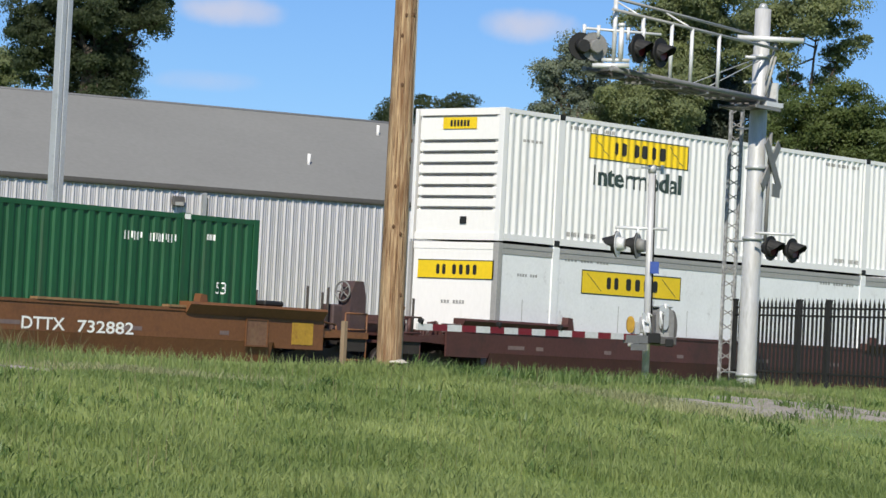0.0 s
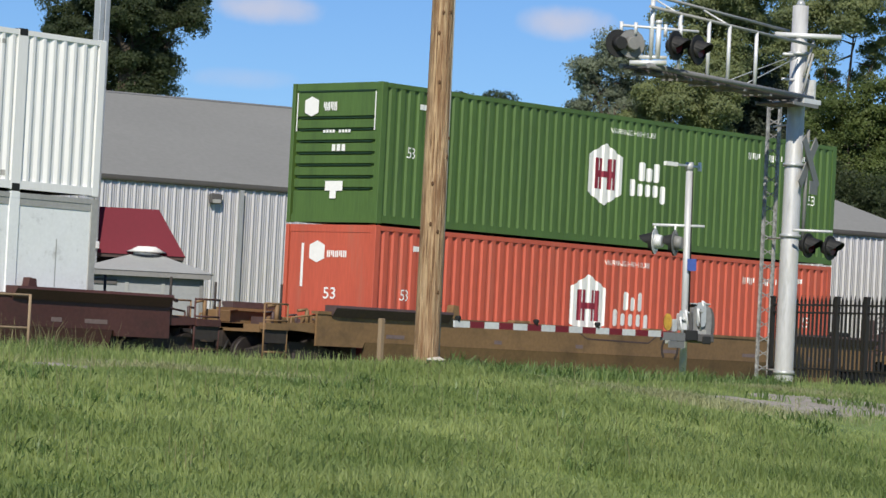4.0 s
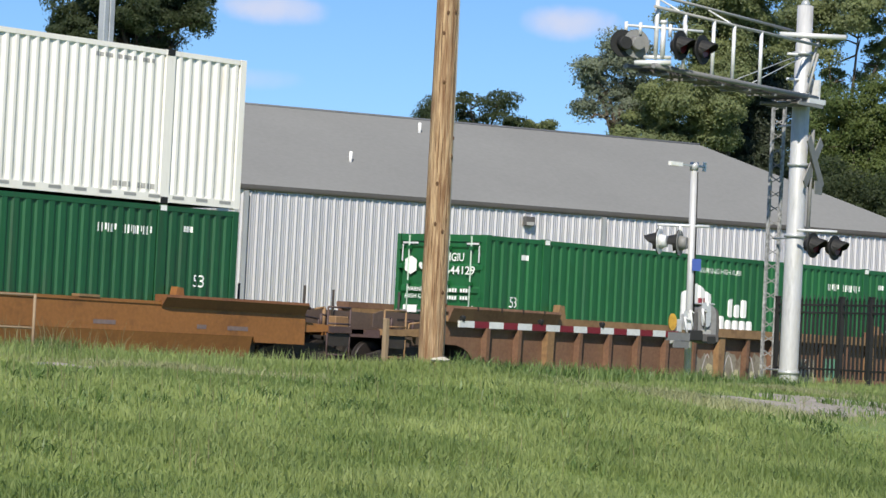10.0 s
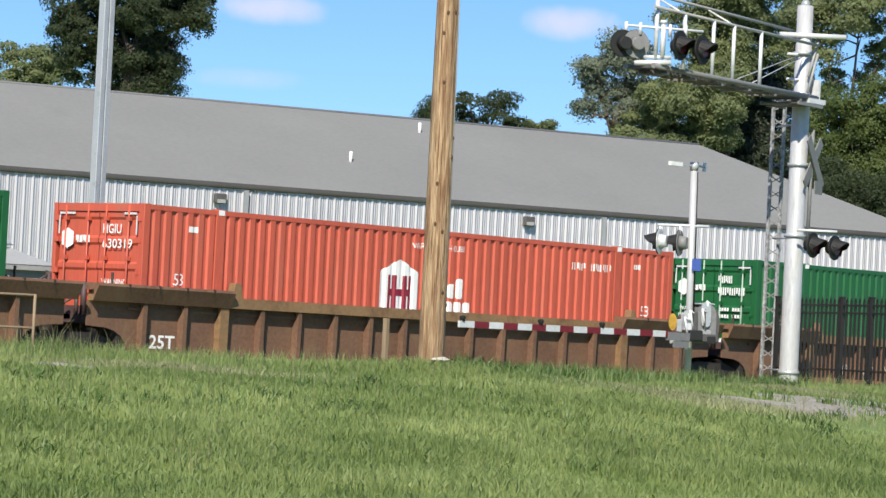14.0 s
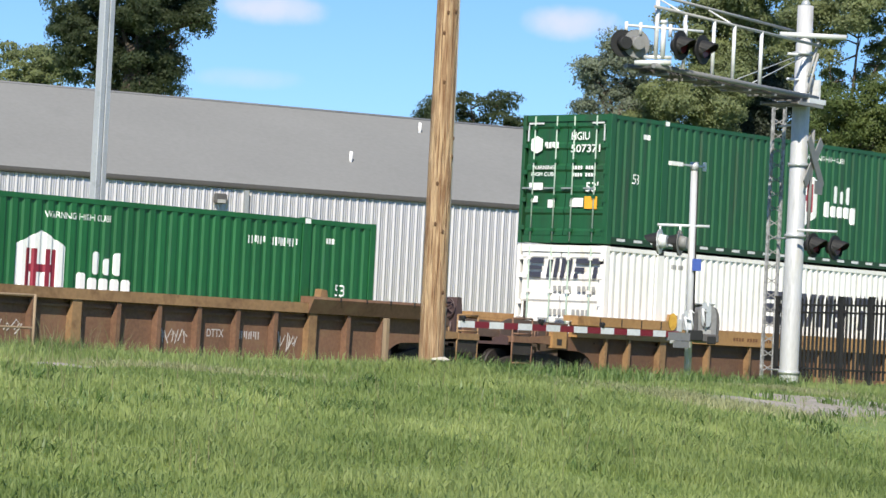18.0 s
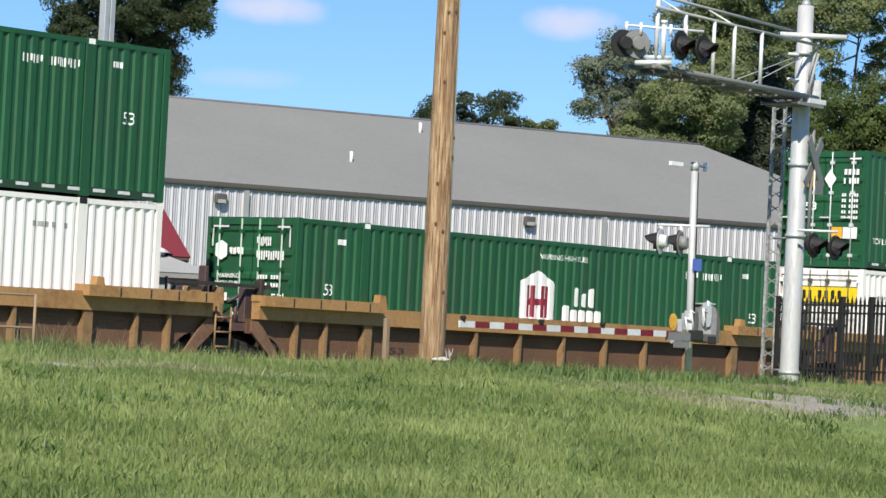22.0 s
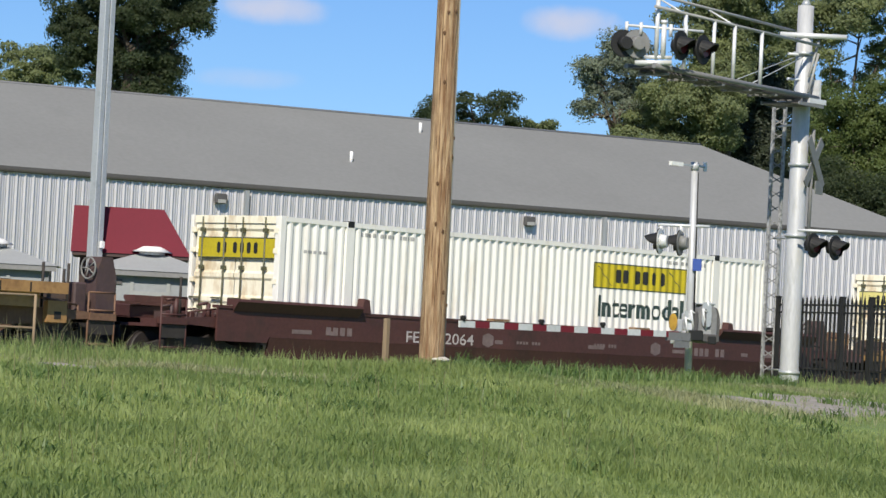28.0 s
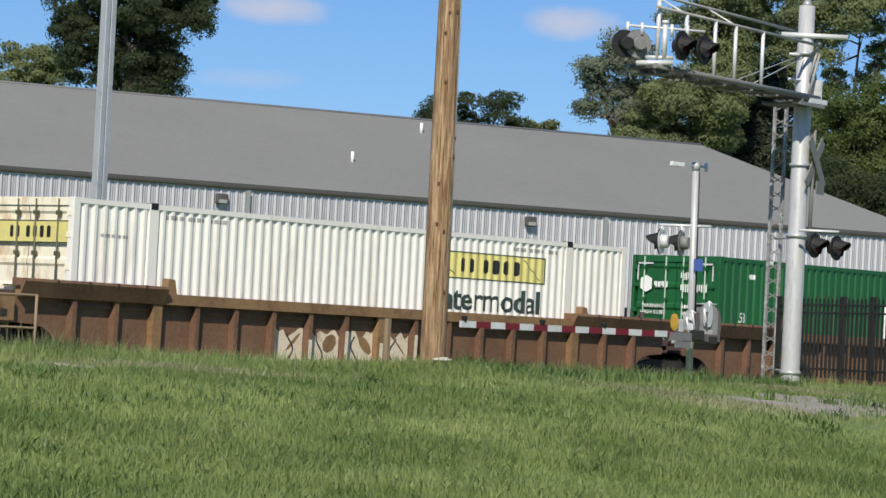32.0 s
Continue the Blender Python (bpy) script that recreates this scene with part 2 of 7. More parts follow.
M_UNDER = surface("sooty_running_gear", (0.028, 0.023, 0.020), 0.75, vary=0.3, coarse=2.0, stain=(0.07, 0.045, 0.03), amount=0.5)
M_WHEEL = surface("worn_wheel_steel", (0.026, 0.020, 0.018), 0.6, metal=0.1, vary=0.2, coarse=3)
M_GALV = surface("galvanised_steel", (0.46, 0.48, 0.49), 0.42, metal=0.35, vary=0.14, coarse=1.6, fine=25, stain=(0.33, 0.35, 0.36), amount=0.4)
M_ALU = surface("aluminium_paint", (0.66, 0.67, 0.67), 0.4, metal=0.15, vary=0.08, coarse=1.2, stain=(0.42, 0.42, 0.40), amount=0.35)
M_MAST = surface("dull_aluminium_mast", (0.50, 0.505, 0.51), 0.45, metal=0.15, vary=0.14, coarse=0.9, stain=(0.34, 0.34, 0.33), amount=0.5, stretch=(2, 2, 0.4))
# dark mottling in the colour stands for broken shade on the ladder
M_LADDER = surface("shade_mottled_ladder_steel", (0.36, 0.36, 0.36), 0.5, metal=0.1, vary=0.5, coarse=5.0, stain=(0.12, 0.12, 0.12), amount=0.8)
M_BLACK = surface("black_enamel", (0.012, 0.012, 0.012), 0.65, vary=0.2)
M_LENS = surface("dark_red_signal_lens", (0.13, 0.010, 0.014), 0.35, vary=0.05, bump=0)
M_SIGNRED = surface("red_reflective_sheet", (0.17, 0.012, 0.020), 0.35, vary=0.1)
M_BLUE = surface("blue_sign_film", (0.04, 0.08, 0.30), 0.4)
M_POLE = surface("weathered_pole_wood", (0.49, 0.345, 0.20), 0.8, vary=0.60, coarse=1.3, fine=9, bump=1.0, stain=(0.19, 0.088, 0.036), amount=0.95, stretch=(8, 8, 0.45), grain=0.035)
M_POST = surface("grey_post_wood", (0.26, 0.19, 0.12), 0.85, vary=0.2, coarse=3, stretch=(3, 3, 0.5))
M_ROOF = surface("grey_roof_shingle", (0.199, 0.201, 0.193), 0.85, vary=0.10, coarse=0.25, fine=7, bump=0.25, stain=(0.180, 0.182, 0.174), amount=0.25, stretch=(1, 1, 1))
M_WALL = surface("pale_grey_sheet_metal", (0.61, 0.595, 0.60), 0.56, metal=0.88, vary=0.07, coarse=0.3, stain=(0.52, 0.51, 0.515), amount=0.35, stretch=(1, 1, 0.2))
M_TRIM = surface("grey_gutter_metal", (0.20, 0.20, 0.20), 0.5)
M_GUTTER = surface("dark_gutter_paint", (0.085, 0.080, 0.078), 0.5)
M_DULL = surface("dull_grey_disc_back", (0.20, 0.20, 0.195), 0.6, vary=0.15, coarse=4)
M_REDROOF = surface("crimson_metal_roof", (0.135, 0.006, 0.018), 0.8, vary=0.1, coarse=0.8)
# the shade under the kiosk roof is put into this dark brown
M_KIOSK = surface("kiosk_shade_brown", (0.060, 0.038, 0.034), 0.75, vary=0.2, coarse=2.0)
M_SHED = surface("grey_shed_siding", (0.27, 0.285, 0.30), 0.6, vary=0.1)
M_SHEDROOF = surface("pale_grey_shed_roof", (0.30, 0.31, 0.31), 0.6, vary=0.1)
M_BALLAST = surface("ballast_stone", (0.20, 0.18, 0.16), 0.9, vary=0.4, coarse=2, fine=18, bump=1.0, grain=0.05)
M_RAIL = surface("rail_steel", (0.13, 0.09, 0.065), 0.5, metal=0.5)
M_TIE = surface("creosoted_tie_wood", (0.055, 0.042, 0.032), 0.9, vary=0.3)
M_DIRT = surface("pale_gravel_dirt", (0.29, 0.265, 0.235), 0.95, vary=0.3, coarse=1.2, fine=9, bump=0.8, stain=(0.16, 0.16, 0.06), amount=0.5, grain=0.04)
M_SOIL = surface("green_turf", (0.150, 0.215, 0.058), 0.95, vary=0.35, coarse=0.35, fine=6, bump=0.6, stain=(0.19, 0.22, 0.075), amount=0.45, grain=0.05)
M_WHITEP = surface("white_vent_pipe", (0.78, 0.78, 0.76), 0.5)
M_STONE = surface("pale_stone", (0.25, 0.235, 0.20), 0.85, vary=0.2, coarse=4)
M_PALE = surface("weathered_pale_stone", (0.52, 0.48, 0.40), 0.85, vary=0.2, coarse=5)

# ---- the ground ----
TRACK_Y = 41.805          # near face of the containers
TRACK_C = TRACK_Y + 1.295


def smooth(t):
    t = min(1.0, max(0.0, t))
    return t * t * (3 - 2 * t)


def ground_z(x, y):
    """Low field by the camera, a grassy shoulder before the tracks, level land behind them."""
    z = -0.40 + 1.05 * smooth((y - 13) / 14.0) - 0.65 * smooth((y - 36.5) / 3.0)
    z += 0.13 * math.exp(-((x - 29.2) / 2.2) ** 2 - ((y - 26.9) / 2.2) ** 2)
    if y < 60 and -60 < x < 120:
        z += 0.05 * noise.noise(Vector((x * 0.16, y * 0.22, 0.3))) * smooth((60 - y) / 20)
    return z


def spread(lo, hi, inner_lo, inner_hi, step):
    a = list(np.arange(inner_lo, inner_hi + step / 2, step))
    grow, lows, highs = step, [], []
    v = inner_lo
    while v > lo:
        grow *= 1.5
        v -= grow
        lows.append(max(v, lo))
    v, grow = inner_hi, step
    while v < hi:
        grow *= 1.5
        v += grow
        highs.append(min(v, hi))
    return lows[::-1] + a + highs


gx, gy = spread(-2600, 2600, -20, 90, 1.0), spread(-2600, 2600, 6, 46, 0.8)
gv = [(x, y, ground_z(x, y)) for y in gy for x in gx]
nx = len(gx)
gf = [(j * nx + i, j * nx + i + 1, (j + 1) * nx + i + 1, (j + 1) * nx + i) for j in range(len(gy) - 1) for i in range(nx - 1)]
gm = bpy.data.meshes.new("ground")
gm.from_pydata(gv, [], gf)
gm.materials.append(M_SOIL)
gm.polygons.foreach_set("use_smooth", [True] * len(gm.polygons))
ground = tagged(new("ground", gm), "grassy field rising to a low shoulder beside the tracks", "ground", kind="structure")

# Bare gravel patches in the grass: centre x, y, half width across the view, half depth along it.
ACROSS, ALONG = Vector((0.6725, -0.7401)), Vector((0.7401, 0.6725))
DIRT = [(33.3, 24.0, 1.25, 1.0), (35.9, 24.2, 1.65, 1.6), (26.2, 28.0, 0.8, 0.5), (22.9, 26.8, 0.6, 0.4)]


def patch_radius(cx, a):
    return 1 + 0.35 * noise.noise(Vector((cx + 1.6 * math.cos(a), 1.6 * math.sin(a), 5)))


for cx, cy_, hx, hy in DIRT:
    bm = bmesh.new()
    rings = []
    for k in range(1, 6):
        ring = []
        for i in range(36):
            a = 2 * math.pi * i / 36
            r = k / 5 * patch_radius(cx, a)
            q = Vector((cx, cy_)) + ACROSS * (hx * r * math.cos(a)) + ALONG * (hy * r * math.sin(a))
            ring.append(bm.verts.new((q.x, q.y, ground_z(q.x, q.y) + (0.02 if k < 5 else -0.01) + 0.02 * noise.noise(Vector((q.x * 3, q.y * 3, 1))))))
        rings.append(ring)
    bm.faces.new(rings[0])
    for a, b in zip(rings, rings[1:]):
        for i in range(36):
            bm.faces.new((a[i], a[(i + 1) % 36], b[(i + 1) % 36], b[i]))
    tagged(new("gravel_patch", finish("gravel_patch", bm, M_DIRT)), "bare strip of pale gravel worn into the grass", "ground", kind="structure")
# loose stones on the largest patches
random.seed(9)
bm = bmesh.new()
for cx, cy_, hx, hy in DIRT[:2]:
    for k in range(230):
        a, r = random.uniform(0, 6.283), math.sqrt(random.random()) * 0.95
        q = Vector((cx, cy_)) + ACROSS * (hx * r * math.cos(a)) + ALONG * (hy * r * math.sin(a))
        w = random.uniform(0.010, 0.030)
        z = ground_z(q.x, q.y) + 0.012
        top = bm.verts.new((q.x, q.y, z + w))
        ring = [bm.verts.new((q.x + w * random.uniform(0.6, 1.2) * math.cos(j * 1.2566), q.y + w * random.uniform(0.6, 1.2) * math.sin(j * 1.2566), z)) for j in range(5)]
        for j in range(5):
            bm.faces.new((ring[j], ring[(j + 1) % 5], top))
tagged(new("loose_gravel", finish("loose_gravel", bm, M_STONE)), "loose pale stones on the bare ground", "gravel", kind="stuff")

# ---- the track ----
bm = bmesh.new()
prof = [(-2.4, -0.02), (-1.6, 0.07), (1.6, 0.07), (2.4, -0.02)]
va = [bm.verts.new((-260, TRACK_C + y, z)) for y, z in prof]
vb = [bm.verts.new((320, TRACK_C + y, z)) for y, z in prof]
for i in range(3):
    bm.faces.new((va[i], vb[i], vb[i + 1], va[i + 1]))
track = tagged(new("track_bed", finish("track_bed", bm, M_BALLAST)), "ballasted bed of a single railway track", "railway track", kind="structure")
for y in (TRACK_C - 0.755, TRACK_C + 0.755):
    bm = bmesh.new()
    box(bm, -260, 320, y - 0.07, y + 0.07, 0.075, 0.095)
    box(bm, -260, 320, y - 0.01, y + 0.01, 0.095, 0.205)
    box(bm, -260, 320, y - 0.037, y + 0.037, 0.205, 0.25)
    part("rail", bm, M_RAIL, track)
bm = bmesh.new()
box(bm, -0.11, 0.11, -1.3, 1.3, -0.06, 0.085)
tie_mesh = finish("tie", bm, M_TIE, 0.01)
for i in range(150):
    tie = new("tie", tie_mesh)
    tie.location = (16 + i * 0.52, TRACK_C, 0)
    tie.parent = track

# ---- the long grey warehouse behind the track ----
WALL_O, WALL_D, WALL_N = Vector((62.9, 57.2, 0)), Vector((0.9404, -0.3402, 0)), Vector((0.3402, 0.9404, 0))
warehouse = thing("warehouse", Matrix.Translation(WALL_O) @ pose(0, 0, 0, 0, 0, math.degrees(math.atan2(WALL_D.y, WALL_D.x))),
                  "long pale ribbed-metal warehouse with a grey hipped roof", "building")
X0, X1, DEEP, EAVE, RIDGE, HIP = -46.0, 17.2, 13.0, 5.16, 7.98, 4.55


# one bay of siding: two low ribs and a high one, as (along, out)
RIBS = ((0.0, 0), (0.040, 0), (0.052, 0.009), (0.064, 0.009), (0.076, 0), (0.105, 0), (0.117, 0.009), (0.129, 0.009), (0.141, 0), (0.154, 0), (0.204, 0.042), (0.216, 0.042), (0.228, 0))


def ribbed_wall(name, length, along_x, where):
    """Sheet-metal siding with a raised trapezoid rib every 0.234 m and two low ones between."""
    bm = bmesh.new()
    pts, x = [], 0.0
    while x < length - 0.24:
        pts += [(x + c_, -h_) for c_, h_ in RIBS]
        x += 0.234
    pts += [(length, 0)]
    lo = [bm.verts.new((*(where(a, b)), 0.0)) for a, b in pts]
    hi = [bm.verts.new((*(where(a, b)), EAVE)) for a, b in pts]
    for i in range(len(pts) - 1):
        if (Vector(pts[i]) - Vector(pts[i + 1])).length > 1e-5:
            bm.faces.new((lo[i], lo[i + 1], hi[i + 1], hi[i]))
    return part(name, bm, M_WALL, warehouse)


ribbed_wall("front_wall", X1 - X0, True, lambda a, b: (X0 + a, b))
ribbed_wall("back_wall", X1 - X0, True, lambda a, b: (X1 - a, DEEP - b))
ribbed_wall("end_wall", DEEP, False, lambda a, b: (X1 - b, a))
ribbed_wall("end_wall", DEEP, False, lambda a, b: (X0 + b, DEEP - a))
bm = bmesh.new()
o, rz = 0.05, EAVE + 0.08
c = [(X0 - o, -o, rz), (X1 + o, -o, rz), (X1 + o, DEEP + o, rz), (X0 - o, DEEP + o, rz), (X0 + HIP, DEEP / 2, RIDGE), (X1 - HIP, DEEP / 2, RIDGE)]
v = [bm.verts.new(p) for p in c]
for f in ((0, 1, 5, 4), (1, 2, 5), (2, 3, 4, 5), (3, 0, 4)):
    bm.faces.new([v[i] for i in f])
part("roof", bm, M_ROOF, warehouse, "plain grey hipped roof")
bm = bmesh.new()
rod(bm, (X0 + HIP, DEEP / 2, RIDGE), (X1 - HIP, DEEP / 2, RIDGE), 0.05, seg=6)
part("ridge_cap", bm, M_TRIM, warehouse)
box_part("soffit", (X0 - o, X1 + o, -o, DEEP + o, EAVE + 0.0, EAVE + 0.055), M_TRIM, warehouse)
bm = bmesh.new()
along_eave = [(-o - 0.003, EAVE + 0.078), (-o - 0.003, EAVE - 0.06), (-o - 0.035, EAVE - 0.075), (-o - 0.065, EAVE - 0.055), (-o - 0.08, EAVE - 0.01), (-o - 0.085, EAVE + 0.078)]
ga = [bm.verts.new((X0 - o, y, z)) for y, z in along_eave]
gb = [bm.verts.new((X1 + o, y, z)) for y, z in along_eave]
for i in range(6):
    bm.faces.new((ga[i], gb[i], gb[(i + 1) % 6], ga[(i + 1) % 6]))
bm.faces.new(ga)
bm.faces.new(gb[::-1])
bmesh.ops.recalc_face_normals(bm, faces=bm.faces[:])
part("gutter", bm, M_GUTTER, warehouse, "dark grey eaves gutter")
for x in (-6.2, 5.25, 15.6, -18.0):
    bm = bmesh.new()
    box(bm, x - 0.06, x + 0.06, -0.17, -0.06, 0.0, EAVE - 0.1)
    part("downspout", bm, M_SHED, warehouse)
for x in (-6.98, 2.72, 12.4, -17.0):
    lamp = box_part("wall_lamp", (x - 0.17, x + 0.17, -0.22, -0.055, EAVE - 0.52, EAVE - 0.24), M_GUTTER, warehouse, "small dark grey wall pack lamp", 0.03)
    box_part("lens", (x - 0.12, x + 0.12, -0.245, -0.222, EAVE - 0.50, EAVE - 0.40), M_GREYBAND, lamp)
for x, back in ((-1.88, 0.36), (1.85, 0.82)):
    y = back * DEEP / 2
    z = rz + (RIDGE - rz) * (y + o) / (DEEP / 2 + o)
    bm = bmesh.new()
    rod(bm, (x, y, z - 0.1), (x, y, z + 0.3), 0.05, seg=8)
    part("vent_pipe", bm, M_WHITEP, warehouse, "short white vent pipe")

# ---- crimson-roofed kiosk and a small grey shed between track and warehouse ----
kiosk = thing("kiosk", pose(45.6, 51.0, 0, 0, 0, -42), "small kiosk with a crimson metal hipped roof", "shed")
bm = bmesh.new()
lo = [bm.verts.new(p) for p in ((-1.35, -1.25, 2.78), (1.32, -1.25, 2.78), (1.32, 1.25, 2.78), (-1.35, 1.25, 2.78))]
hi = [bm.verts.new(p) for p in ((-1.33, -0.92, 3.82), (0.68, -0.92, 3.82), (0.68, 0.92, 3.82), (-1.33, 0.92, 3.82))]
for i in range(4):
    bm.faces.new((lo[i], lo[(i + 1) % 4], hi[(i + 1) % 4], hi[i]))
bm.faces.new(hi)
part("roof", bm, M_REDROOF, kiosk, "crimson standing-seam roof")
box_part("fascia", (-1.32, 1.29, -1.22, 1.22, 2.70, 2.776), M_KIOSK, kiosk)
box_part("body", (-1.15, 1.12, -0.75, 1.0, -0.02, 2.68), M_KIOSK, kiosk, "dark brown front, its colour standing for the shaded open inside")
for x in (-0.9, -0.3, 0.3, 0.9):
    box_part("batten", (x - 0.03, x + 0.03, -0.78, -0.753, 0.0, 2.6), M_TRIM, kiosk)

shed = thing("garden_shed", pose(45.12, 49.79, 0, 0, 0, -42), "low grey shed with a pale hipped roof", "shed", "grey sheds behind the track")
box_part("body", (-1.28, 1.28, -0.9, 0.9, -0.02, 2.42), M_SHED, shed)
bm = bmesh.new()
lo = [bm.verts.new(p) for p in ((-1.5, -1.1, 2.4), (1.5, -1.1, 2.4), (1.5, 1.1, 2.4), (-1.5, 1.1, 2.4))]
hi = [bm.verts.new(p) for p in ((-0.35, -0.15, 2.78), (0.35, -0.15, 2.78), (0.35, 0.15, 2.78), (-0.35, 0.15, 2.78))]
for i in range(4):
    bm.faces.new((lo[i], lo[(i + 1) % 4], hi[(i + 1) % 4], hi[i]))
bm.faces.new(hi)
bm.faces.new(lo[::-1])
part("roof", bm, M_SHEDROOF, shed, "pale grey hipped roof")
bm = bmesh.new()
rod(bm, (0, 0, 2.78), (0, 0, 2.84), 0.30, seg=12)
rod(bm, (0, 0, 2.84), (0, 0, 2.97), 0.46, 0.20, 14)
part("roof_vent", bm, M_WHITEP, shed, "pale round roof vent")
box_part("eaves_beam", (-1.44, 1.44, -1.08, -1.0, 2.28, 2.395), M_TRIM, shed)
for x in (-1.24, -0.4, 0.4, 1.24):
    box_part("corner_board", (x - 0.04, x + 0.04, -0.93, -0.903, 0.0, 2.4), M_TRIM if abs(x) > 1 else M_SHEDROOF, shed)
box_part("door", (-0.36, 0.36, -0.925, -0.903, 0.02, 1.95), M_SHEDROOF, shed)
box_part("vent_grille", (-1.12, -0.62, -0.93, -0.903, 2.08, 2.20), M_GUTTER, shed)
copy_thing(shed, pose(42.49, 52.11, 0, 0, 0, -42))

# ---- tall twin-channel lighting column behind the track ----
column = thing("lighting_column", pose(44.06, 50.51, 0), "tall galvanised steel column of two channels", "pole")
for x in (-0.082, 0.082):
    bm = bmesh.new()
    box(bm, x - 0.072, x + 0.072, -0.1, 0.1, 0, 11.5)
    part("channel", bm, M_GALV, column, bevel=0.012)
box_part("web", (-0.012, 0.012, -0.06, 0.06, 0, 11.4), M_TRIM, column)
box_part("lamp_box", (0.03, 0.15, -0.17, -0.103, 2.86, 3.02), M_WHITEP, column, "small white box on the column", 0.015)
box_part("base_plate", (-0.3, 0.3, -0.3, 0.3, -0.02, 0.05), M_GALV, column)
for x, y in ((-0.22, -0.22), (0.22, -0.22), (-0.22, 0.22), (0.22, 0.22)):
    bm = bmesh.new()
    rod(bm, (x, y, 0.05), (x, y, 0.12), 0.025, seg=6)
    part("anchor_bolt", bm, M_STEEL, column)

# ---- wooden utility pole on the shoulder ----
pz = ground_z(29.56, 26.98)
pole = thing("utility_pole", pose(29.56, 26.98, pz, 0, -0.15, 0), "weathered brown wooden utility pole with long cracks", "pole")
bm = bmesh.new()
seg, levels = 28, 40
rings = []
for k in range(levels + 1):
    z = -0.3 + 10.3 * k / levels
    r = 0.172 - 0.0042 * z
    ring = []
    for i in range(seg):
        a = 2 * math.pi * i / seg
        rr = r * (1 + 0.022 * noise.noise(Vector((3 * math.cos(a), 3 * math.sin(a), z * 0.5))) + 0.012 * noise.noise(Vector((9 * math.cos(a), 9 * math.sin(a), z * 0.35))))
        ring.append(bm.verts.new((rr * math.cos(a), rr * math.sin(a), z)))
    rings.append(ring)
for a, b in zip(rings, rings[1:]):
    for i in range(seg):
        bm.faces.new((a[i], a[(i + 1) % seg], b[(i + 1) % seg], b[i])).smooth = True
bm.faces.new(rings[-1])
shaft = part("shaft", bm, M_POLE, pole)
KNOT = surface("dark_knot_wood", (0.10, 0.05, 0.022), 0.85, vary=0.2, coarse=8)
random.seed(4)
for k in range(26):
    z, a = 0.5 + 8.5 * random.random(), random.uniform(-2.9, 0.2)
    r = 0.172 - 0.0042 * z
    bm = bmesh.new()
    bmesh.ops.create_icosphere(bm, subdivisions=1, radius=1)
    for vv in bm.verts:
        vv.co = Vector((vv.co.x * 0.018, vv.co.y * 0.022, vv.co.z * 0.035))
    bmesh.ops.transform(bm, matrix=Matrix.Translation((r * math.cos(a), r * math.sin(a), z)) @ Matrix.Rotation(a, 4, "Z"), verts=bm.verts)
    part("knot", bm, KNOT, shaft)
for k in range(34):
    z, a, ln = 0.2 + 8.2 * random.random(), random.uniform(-2.9, 0.2), random.uniform(0.25, 0.9)
    bm = bmesh.new()
    q = []
    for s, w in ((0, 0.001), (0.5, 0.006), (1, 0.001)):
        zz = z + ln * s
        r = 0.1755 - 0.0042 * zz
        for sg in (-1, 1):
            aa = a + sg * w / r + 0.05 * noise.noise(Vector((k, s * 2, 0)))
            q.append(bm.verts.new((r * math.cos(aa), r * math.sin(aa), zz)))
    bm.faces.new((q[0], q[1], q[3], q[2]))
    bm.faces.new((q[2], q[3], q[5], q[4]))
    part("crack", bm, KNOT, shaft)
bm = bmesh.new()
rod(bm, (0.10, -0.135, 0.1), (0.075, -0.115, 9.6), 0.012, seg=6)
part("ground_wire", bm, M_GREYBAND, pole)
stone = thing("flat_stone", pose(29.31, 26.58, ground_z(29.31, 26.58) + 0.05), "flat pale stone at the foot of the pole", "stone")
bm = bmesh.new()
bmesh.ops.create_icosphere(bm, subdivisions=2, radius=1)
for vv in bm.verts:
    vv.co = Vector((vv.co.x * 0.15, vv.co.y * 0.11, vv.co.z * 0.040 + 0.12)) * (1 + 0.15 * noise.noise(vv.co * 2))
part("rock", bm, M_PALE, stone)

post = thing("marker_post", pose(29.87, 28.12, ground_z(29.87, 28.12)), "short square grey wooden marker post in the grass", "post")
box_part("shaft", (-0.035, 0.035, -0.035, 0.035, -0.2, 0.72), M_POST, post, bevel=0.006)

# ---- cantilever crossing signal ----
MX, MY = 51.6, 36.9
mz = ground_z(MX, MY)
cant = thing("cantilever_signal", pose(MX, MY, mz), "silver cantilever crossing signal with a truss arm over the road", "railroad signal")
bm = bmesh.new()
rings = [[bm.verts.new((r * math.cos(2 * math.pi * i / 24), r * math.sin(2 * math.pi * i / 24), z)) for i in range(24)] for z, r in ((-0.3, 0.205), (3.05, 0.197), (3.08, 0.190), (6.0, 0.185), (6.03, 0.175), (8.0, 0.168))]
for ra, rb in zip(rings, rings[1:]):
    for i in range(24):
        bm.faces.new((ra[i], ra[(i + 1) % 24], rb[(i + 1) % 24], rb[i])).smooth = True
bm.faces.new(rings[-1])
part("mast", bm, M_MAST, cant)
for z in (0.22, 3.1, 4.6, 6.05, 6.95):
    bm = bmesh.new()
    rod(bm, (0, 0, z), (0, 0, z + 0.07), 0.225, seg=22)
    part("band", bm, M_GALV, cant)
bm = bmesh.new()
rod(bm, (0, 0, 8.0), (0, 0, 8.12), 0.12, 0.06, 14)
part("finial", bm, M_GALV, cant)
bm = bmesh.new()
rod(bm, (-0.47, 0.30, 7.36), (0.47, -0.74, 7.36), 0.058, seg=10)
part("cross_pipe", bm, M_ALU, cant)
ZB, ZT, AL = 6.05, 7.18, -6.35
